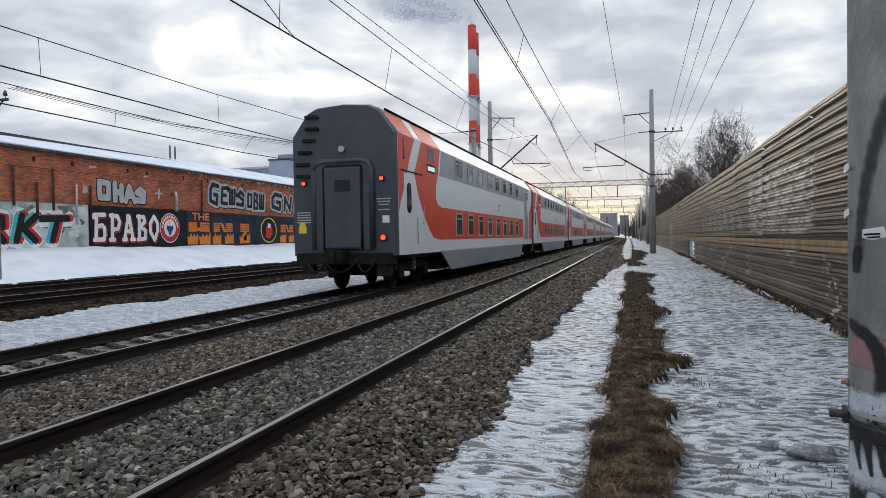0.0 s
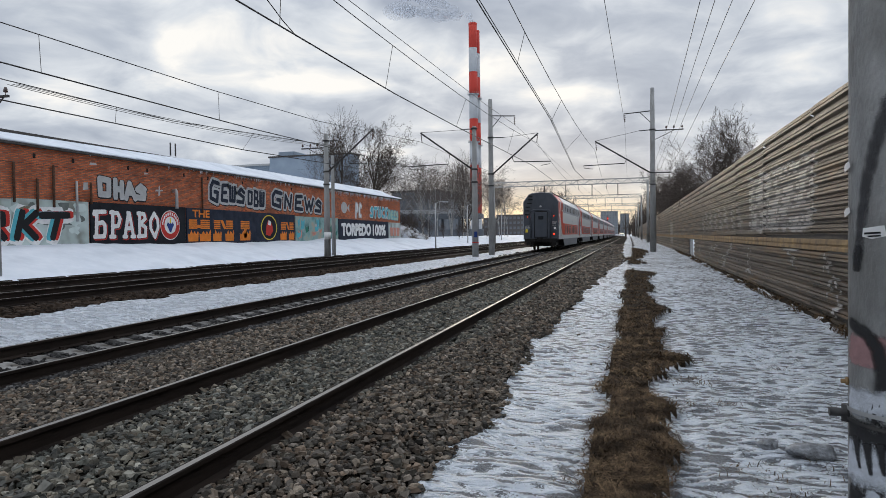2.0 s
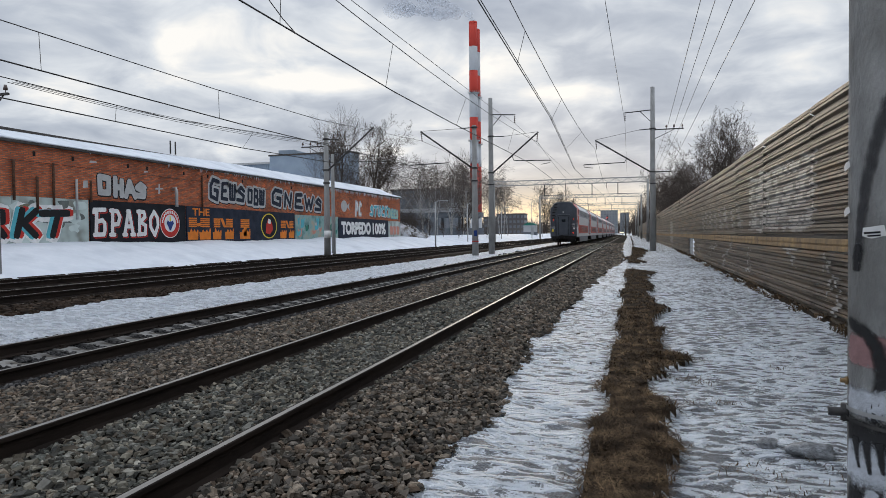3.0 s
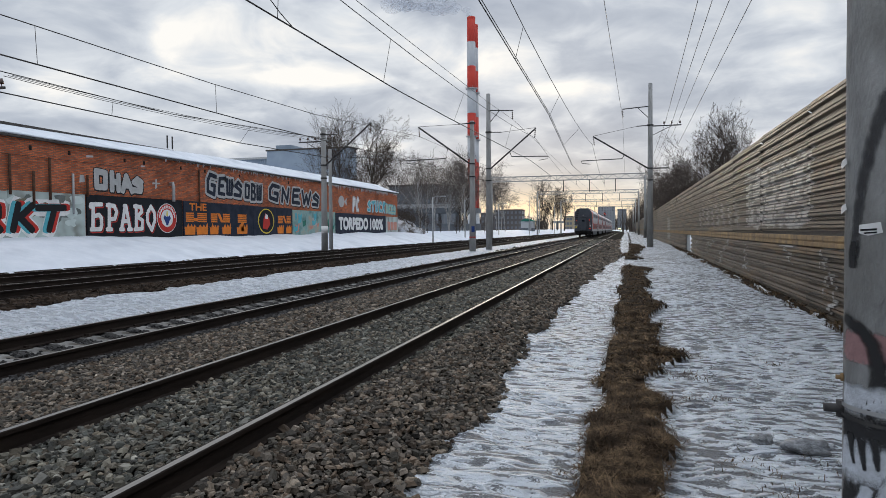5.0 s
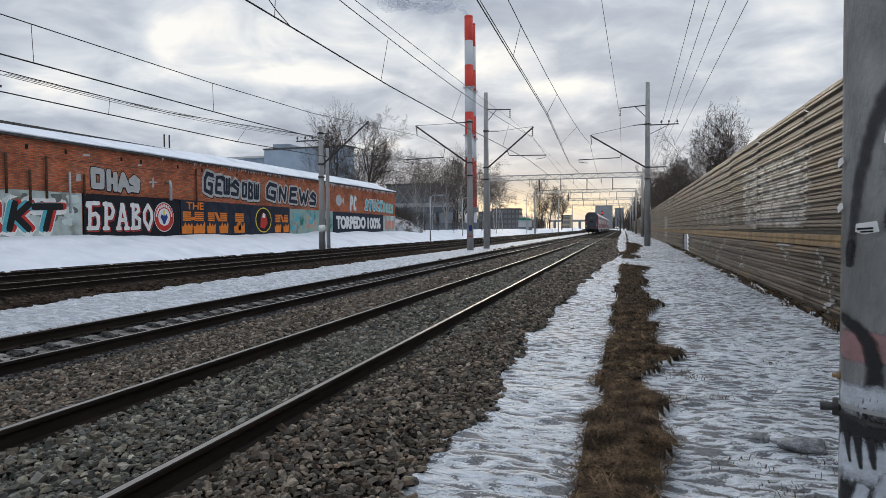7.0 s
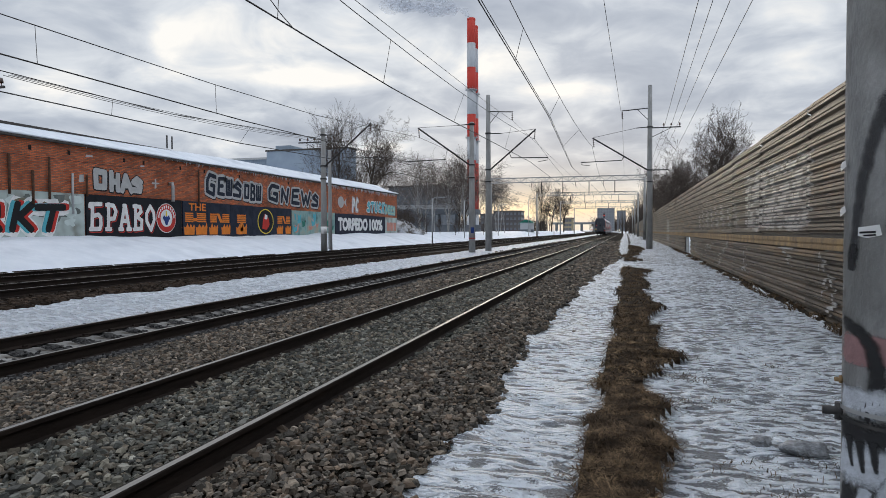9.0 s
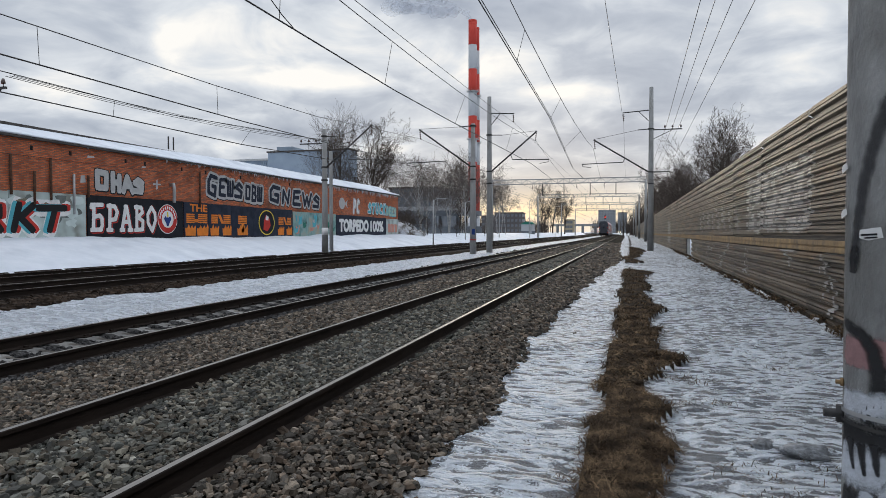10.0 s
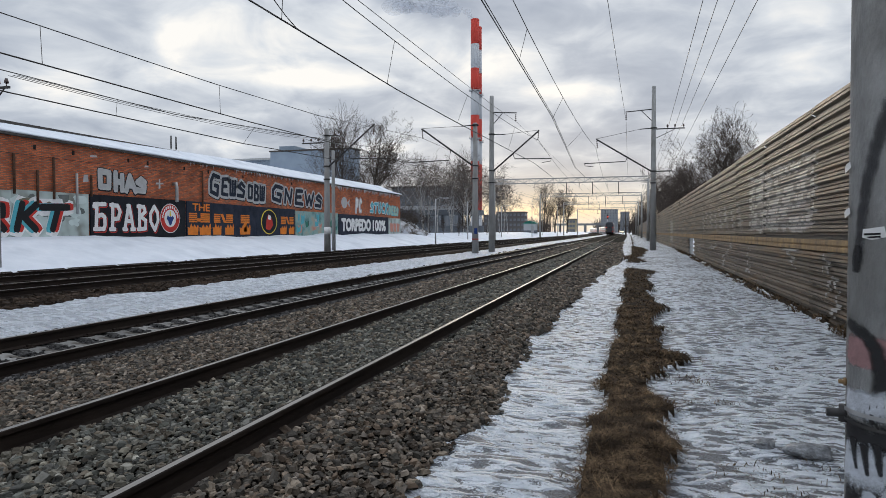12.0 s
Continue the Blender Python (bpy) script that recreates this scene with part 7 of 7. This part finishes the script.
def far_woods():
    r = np.random.RandomState(3)
    V, F = [], []

    def strip(x0, y0, x1, y1, n, h0, h1, base):
        for k in range(n):
            f = r.rand()
            x, y = x0 + (x1 - x0) * f + r.randn() * 3, y0 + (y1 - y0) * f + r.randn() * 6
            h = h0 + (h1 - h0) * r.rand() * (0.6 + 0.4 * math.sin(f * 40 + r.rand()))
            for q in range(7):
                a, l = r.rand() * 6.28, h * (0.35 + 0.4 * r.rand())
                zb = base + h * (0.1 + 0.4 * r.rand()) * (q > 0)
                dx, w = math.cos(a) * l * 0.35 * (q > 0), (0.25 if q == 0 else 0.09)
                top = base + h if q == 0 else zb + l
                b = len(V)
                V.extend([(x - w, y, zb), (x + w, y, zb), (x + dx + 0.04, y + 0.2, top), (x + dx - 0.04, y + 0.2, top)])
                F.append((b, b + 1, b + 2, b + 3))
    strip(5, 330, 60, 460, 700, 8, 14, -0.3)
    strip(3, 480, 90, 560, 700, 9, 15, -0.3)
    strip(-150, 430, -62, 540, 600, 7, 13, 0.8)
    strip(-40, 860, 120, 900, 700, 12, 20, -0.3)
    tagged(new("far_woods", raw_mesh("far_woods", V, F, [M["twig"]])), "dark belt of bare woods far down the line", "woods", kind="stuff")


far_woods()


# ---- chimneys, buildings and small things in the distance ----
def make_chimney(x, y, top, r0, r1, label, bands):
    c = thing("chimney", pose(x, y, 0), label, "chimney", "power station chimneys")

    def rad(z):
        return r0 + (r1 - r0) * z / top
    for k, (a, b) in enumerate(zip(bands, bands[1:])):
        part("band", tubes(([(0, 0, a), (0, 0, b)], [rad(a), rad(b)]), n=32), M["chim_red" if k % 2 == 0 else "chim_white"], c, "red painted band" if k % 2 == 0 else "white painted band")
    part("shaft", tubes(([(0, 0, 0), (0, 0, bands[-1])], [r0, rad(bands[-1])]), n=32), M["chim_white"], c)
    part("rim", tubes(([(0, 0, top - 1.2), (0, 0, top - 0.6), (0, 0, top)], [r1 * 1.01, r1 * 1.03, r1 * 1.0]), n=32), M["chim_red"], c)
    for z in bands[3:6:2]:
        bm = bmesh.new()
        tube(bm, [(0, 0, z), (0, 0, z + 0.3)], rad(z) + 1.0, 24)
        for k in range(16):
            a = k * math.pi / 8
            tube(bm, [((rad(z) + 0.9) * math.cos(a), (rad(z) + 0.9) * math.sin(a), z), ((rad(z) + 0.9) * math.cos(a), (rad(z) + 0.9) * math.sin(a), z + 1.4)], 0.06, 4)
        part("platform", bm, M["galv"], c, "steel platform with railing")


M["chim_red"] = material("chimney_red", [(0.46, 0.035, 0.02), (0.56, 0.05, 0.03)], 0.7, scale=0.1, bump=0.05)
M["chim_white"] = material("chimney_white", [(0.42, 0.43, 0.44), (0.52, 0.53, 0.54)], 0.7, scale=0.1, bump=0.05)
make_chimney(-84.9, 365, 121.6, 2.6, 2.35, "tall red and white banded power station chimney", (121.6, 107.6, 94.0, 81.2, 67.5, 54.2, 41.4, 12))
make_chimney(-84.75, 372, 119.3, 2.5, 2.15, "second red and white chimney close behind the first", (119.3, 106, 92.5, 80, 66.2, 53, 40.2, 12))


def make_block(name, x0, y0, x1, y1, z0, z1, mt, label, rows, cols, win=(1.4, 1.5), roof=None):
    """A far building: walls, flat roof with a parapet, windows in rows on the side that faces the line."""
    b = thing(name, pose(x0, y0, z0), label, "building")
    w, d, h = x1 - x0, y1 - y0, z1 - z0
    part("wall", boxes((0, 0, 0, w, d, h)), M[mt], b)
    part("roof", boxes((-0.3, -0.3, h, w + 0.3, d + 0.3, h + 0.5)), M[roof or "roof_edge"], b)
    me = mesh_of("window", boxes((-win[0] / 2, -0.08, -win[1] / 2, win[0] / 2, 0.05, win[1] / 2)), M["hazed_glass"])
    for i in range(rows):
        for j in range(cols):
            part("window", me, None, b, m=pose(w * (j + 0.5) / cols, -0.02, h * (i + 0.55) / rows))
            if d > 8 and rows > 3:
                part("window", me, None, b, m=pose(w + 0.02, d * (j + 0.5) / cols, h * (i + 0.55) / rows, 0, 0, 90))
    return b


def make_distance():
    make_block("apartment_tower", -33, 800, -13.5, 820, 0, 27.3, "far_wall", "grey nine-storey apartment tower in the hazy distance", 9, 6)
    make_block("apartment_tower", -10.8, 830, -0.5, 845, 0, 25, "far_wall", "second grey apartment tower in the distance", 8, 4)
    make_block("far_block", -79, 400, -62, 412, 0.8, 13.2, "far_dark", "dark grey office block beyond the trees", 4, 7)
    make_block("far_block", -92, 420, -80, 430, 0.8, 12, "far_dark", "low dark building beyond the trees", 3, 4)
    make_block("ochre_house", -36.5, 400, -31.5, 415, 0.5, 8.6, "yellow_wall", "small ochre house beyond the tracks", 3, 3)
    make_block("grey_factory", -63, 170, -49.5, 195, 1, 13.3, "grey_wall", "weathered grey concrete factory behind birches", 3, 6, (1.6, 2.0))
    make_block("grey_factory", -68, 160, -61, 172, 1, 9.5, "grey_wall", "low grey factory annexe", 2, 4)
    ov = thing("overpass", pose(0, 0, 1.0), "long grey concrete ramp on posts behind birches", "overpass")
    part("deck", boxes((-62, 150, 4.4, -34.5, 158, 5.6)), M["grey_wall"], ov)
    part("parapet", boxes((-62, 149.8, 5.6, -34.5, 150, 6.6)), M["galv"], ov)
    for k in range(7):
        part("post", boxes((-61 + 4.3 * k, 152, -0.5, -60.4 + 4.3 * k, 153, 4.4)), M["grey_wall"], ov)
    lw = thing("boundary_wall", pose(-6, 0, 0.5), "low grey concrete boundary wall on the snow", "wall")
    for k in range(12):
        part("wall_panel", boxes((-56 + 2.6 * k, 141, 0, -53.45 + 2.6 * k, 141.2, 2.2), bevel=0.02), M["grey_wall"], lw)
    br = thing("road_bridge", pose(-60, 560, 0), "grey road bridge across the far end of the line", "bridge")
    part("deck", boxes((0, 0, 6.5, 48, 8, 8.2)), M["far_wall"], br)
    for k in range(5):
        part("pier", boxes((2 + 10.5 * k, 2, -0.5, 4 + 10.5 * k, 6, 6.5)), M["far_wall"], br)
    # blue-grey works behind the warehouse
    wk = thing("works_hall", pose(0, 0, 0), "blue-grey clad works hall behind the brick warehouse", "building")
    part("low_hall", boxes((-100, 121, 0.5, -70.5, 150, 16.3)), M["blue_wall"], wk, "lower hall with a pale roof edge")
    part("tall_hall", boxes((-70.4, 119, 0.5, -52.5, 123, 17.6)), M["blue_wall"], wk, "taller blue-grey hall")
    part("roof_house", boxes((-69.5, 121, 17.6, -66.0, 126, 19.0)), M["blue_wall"], wk)
    part("roof", boxes((-100, 120.6, 16.3, -70.5, 150, 16.7)), M["galv"], wk)
    part("roof", boxes((-70.6, 118.8, 17.6, -52.3, 123, 17.9)), M["roof_edge"], wk)
    bm = bmesh.new()
    for k in range(60):
        box(bm, -100 + k * 0.49, 120.9, 6, -99.85 + k * 0.49, 121.0, 16.2)
    part("cladding_ribs", bm, M["blue_wall"], wk)
    rail = bmesh.new()
    for k in range(10):
        tube(rail, [(-58.0 + 0.6 * k, 119, 17.9), (-58.0 + 0.6 * k, 119, 19.0)], 0.04, 4)
    tube(rail, [(-58, 119, 19), (-52.6, 119, 19)], 0.05, 4)
    part("roof_railing", rail, M["steel"], wk)
    # trackside kiosk with a green roof
    k = thing("trackside_kiosk", pose(-25.6, 174, 0.9), "small white and grey trackside kiosk with green roof", "kiosk")
    part("wall", boxes((-1.6, 0, 0, 1.7, 3, 2.6), bevel=0.02), M["chim_white"], k, "whitish wall")
    part("plinth", boxes((-1.63, -0.03, 0, 1.73, 3.03, 0.8)), M["grey_wall"], k)
    bm = bmesh.new()
    prism(bm, [(-1.85, 2.6), (1.95, 2.6), (0.6, 3.35), (-0.5, 3.35)], "y", -0.25, 3.25)
    part("roof", bm, M["paint_green"], k, "green painted roof")
    part("door", boxes((0.4, -0.06, 0.1, 1.2, 0.0, 2.0)), M["galv"], k)
    # light signal with a red lamp
    s = thing("railway_signal", pose(-9.4, 300, -0.3), "railway light signal on a mast showing red", "signal")
    part("mast", tubes(([(0, 0, 0), (0, 0, 7.4)], 0.09), n=8), M["galv"], s)
    h = part("head", boxes((-0.35, -0.12, 7.3, 0.35, 0.1, 9.2), bevel=0.05), M["car_under"], s, "black signal head")
    part("lens", tubes(([(0, -0.2, 8.3), (0, -0.13, 8.3)], 0.24), n=12), M["lamp_red"], h, "lit red lens")
    # lamp posts on the bank
    for x, y, top in ((-20.8, 70, 5.0), (-22.0, 90, 5.6), (-22.5, 118, 6.0), (-21.5, 150, 8.6), (-22.5, 176, 9.2), (-21.0, 200, 9.0)):
        lp = thing("lamp_post", pose(x, y, 0.0), "thin grey lamp post on the snow bank", "lamp post", "lamp posts on the bank")
        part("pole", tubes(([(0, 0, -0.3), (0, 0, top)], [0.09, 0.06]), n=8), M["galv"], lp)
        part("arm", tubes(([(0, 0, top - 0.1), (0.5, 0, top + 0.15), (1.1, 0, top + 0.1)], 0.035), n=6), M["galv"], lp)
        part("lamp_head", boxes((0.9, -0.12, top + 0.04, 1.5, 0.12, top + 0.16), bevel=0.03), M["galv"], lp)
    # a heap of snowy brushwood at the end of the warehouse
    for y, x, h in ((77, -27.8, 2.0), (80.5, -28.5, 1.7), (78.5, -26.4, 1.1)):
        bm = bmesh.new()
        bmesh.ops.create_icosphere(bm, subdivisions=3, radius=1.0)
        for v in bm.verts:
            f = 1 + 0.35 * (noise.noise(v.co * 1.7 + Vector((x, y, 0))) + 0.5 * noise.noise(v.co * 4 + Vector((x, 0, y))))
            v.co = Vector((v.co.x * 2.3 * f, v.co.y * 2.8 * f, max(v.co.z, -0.2) * h * f))
        tagged(new("snow_mound", mesh_of("snow_mound", bm, M["old_snow"], smooth=True)), "mound of old snow at the end of the warehouse", "snow mound").matrix_basis = pose(x, y, 0.9)
    # a standing car with its headlights on, far down the road beside the line
    c = thing("car", pose(-4.5, 420, 0.6), "distant car with headlights on beside the line", "car")
    bm = boxes((-0.9, 0, 0.35, 0.9, 4.2, 0.95), (-0.75, 1.0, 0.95, 0.75, 3.4, 1.5), bevel=0.12)
    part("body", bm, M["far_wall"], c)
    for x in (-0.6, 0.6):
        part("headlight", tubes(([(x, -0.06, 0.7), (x, 0.05, 0.7)], 0.28), n=12), M["lamp_warm"], c)
        for y in (0.8, 3.3):
            part("wheel", tubes(([(x * 1.4 - 0.1, y, 0.33), (x * 1.4 + 0.1, y, 0.33)], 0.33), n=14), M["car_under"], c)


make_distance()


def make_snow_lumps():
    """Lumps of dirty ice left on the path."""
    for k, (x, y, s) in enumerate(((1.36, 5.6, 0.12), (1.05, 5.72, 0.07))):
        bm = bmesh.new()
        bmesh.ops.create_icosphere(bm, subdivisions=3, radius=1.0)
        for v in bm.verts:
            f = 1 + 0.4 * noise.noise(v.co * 1.6 + Vector((k * 3.1, 0, 0))) + 0.15 * noise.noise(v.co * 5 + Vector((0, k, 0)))
            v.co = Vector((v.co.x * s * 1.5 * f, v.co.y * s * f, max(v.co.z, -0.3) * s * 0.6 * f))
        z = float(ground_z(np.array([x]), np.array([y]))[0])
        tagged(new("ice_lump", mesh_of("ice_lump", bm, M["old_ice"], smooth=True)), "lump of dirty grey ice on the trodden path", "ice lump", "ice lumps on the path").matrix_basis = pose(x, y, z + 0.02, 0, 0, 40 * k)


make_snow_lumps()


# ---- smoke of the power station ----
M["smoke"] = material("grey_smoke", [(0.50, 0.53, 0.58), (0.64, 0.67, 0.72)], 1.0, scale=0.3, bump=0, sheen=0.0)
M["smoke"].node_tree.nodes["Principled BSDF"].inputs["Alpha"].default_value = 0.17


def puff_mesh(seed):
    bm = bmesh.new()
    bmesh.ops.create_icosphere(bm, subdivisions=3, radius=1.0)
    r = np.random.RandomState(seed)
    waves = [(Vector(r.randn(3)).normalized() * f, r.rand() * 6.3, 0.5 / f) for f in (2.2, 3.1, 4.3, 6.0, 8.5) for _ in range(3)]
    for v in bm.verts:
        v.co *= 1 + sum(a * math.sin(w.dot(v.co) * 1.6 + p) for w, p, a in waves) * 0.22
    return mesh_of("puff", bm, M["smoke"], smooth=True)


def make_smoke():
    plume = thing("smoke_plume", pose(-86.5, 366, 121.5), "thin grey smoke plume drifting off the chimney top", "smoke")
    kinds = [puff_mesh(k) for k in range(4)]
    rnd = random.Random(17)
    for k in range(11):
        s = 1.5 + 4.2 * k
        half = 1.6 + 0.13 * s
        for row in range(1 if k < 2 else 2):
            c = Vector((-s + rnd.uniform(-1.2, 1.2), rnd.uniform(-2, 2), 2.6 + 0.30 * s + half * (0 if k < 2 else row - 0.4) * 1.5 + rnd.uniform(-0.6, 0.6)))
            r = (1.6 + 0.065 * s) * rnd.uniform(0.8, 1.25)
            part("puff", kinds[rnd.randrange(4)], None, plume, m=Matrix.Translation(c) @ Matrix.Diagonal((r * 1.5, r * 1.2, r, 1.0)))
    for dx, dz, r in ((2.0, -1.2, 1.0), (0.6, 0.4, 1.2)):      # where it leaves the stack
        part("puff", kinds[0], None, plume, m=Matrix.Translation((dx, -1.0, dz)) @ Matrix.Diagonal((r * 1.2, r, r, 1.0)))
    return plume


smoke_plume = make_smoke()


def motions():
    drive()
    walk(smoke_plume, [(t, pose(-85.9 - 0.22 * t, 366, 123.2 + 0.02 * t)) for t in (0.0, 4.0, 8.0, 12.0)])


motions()
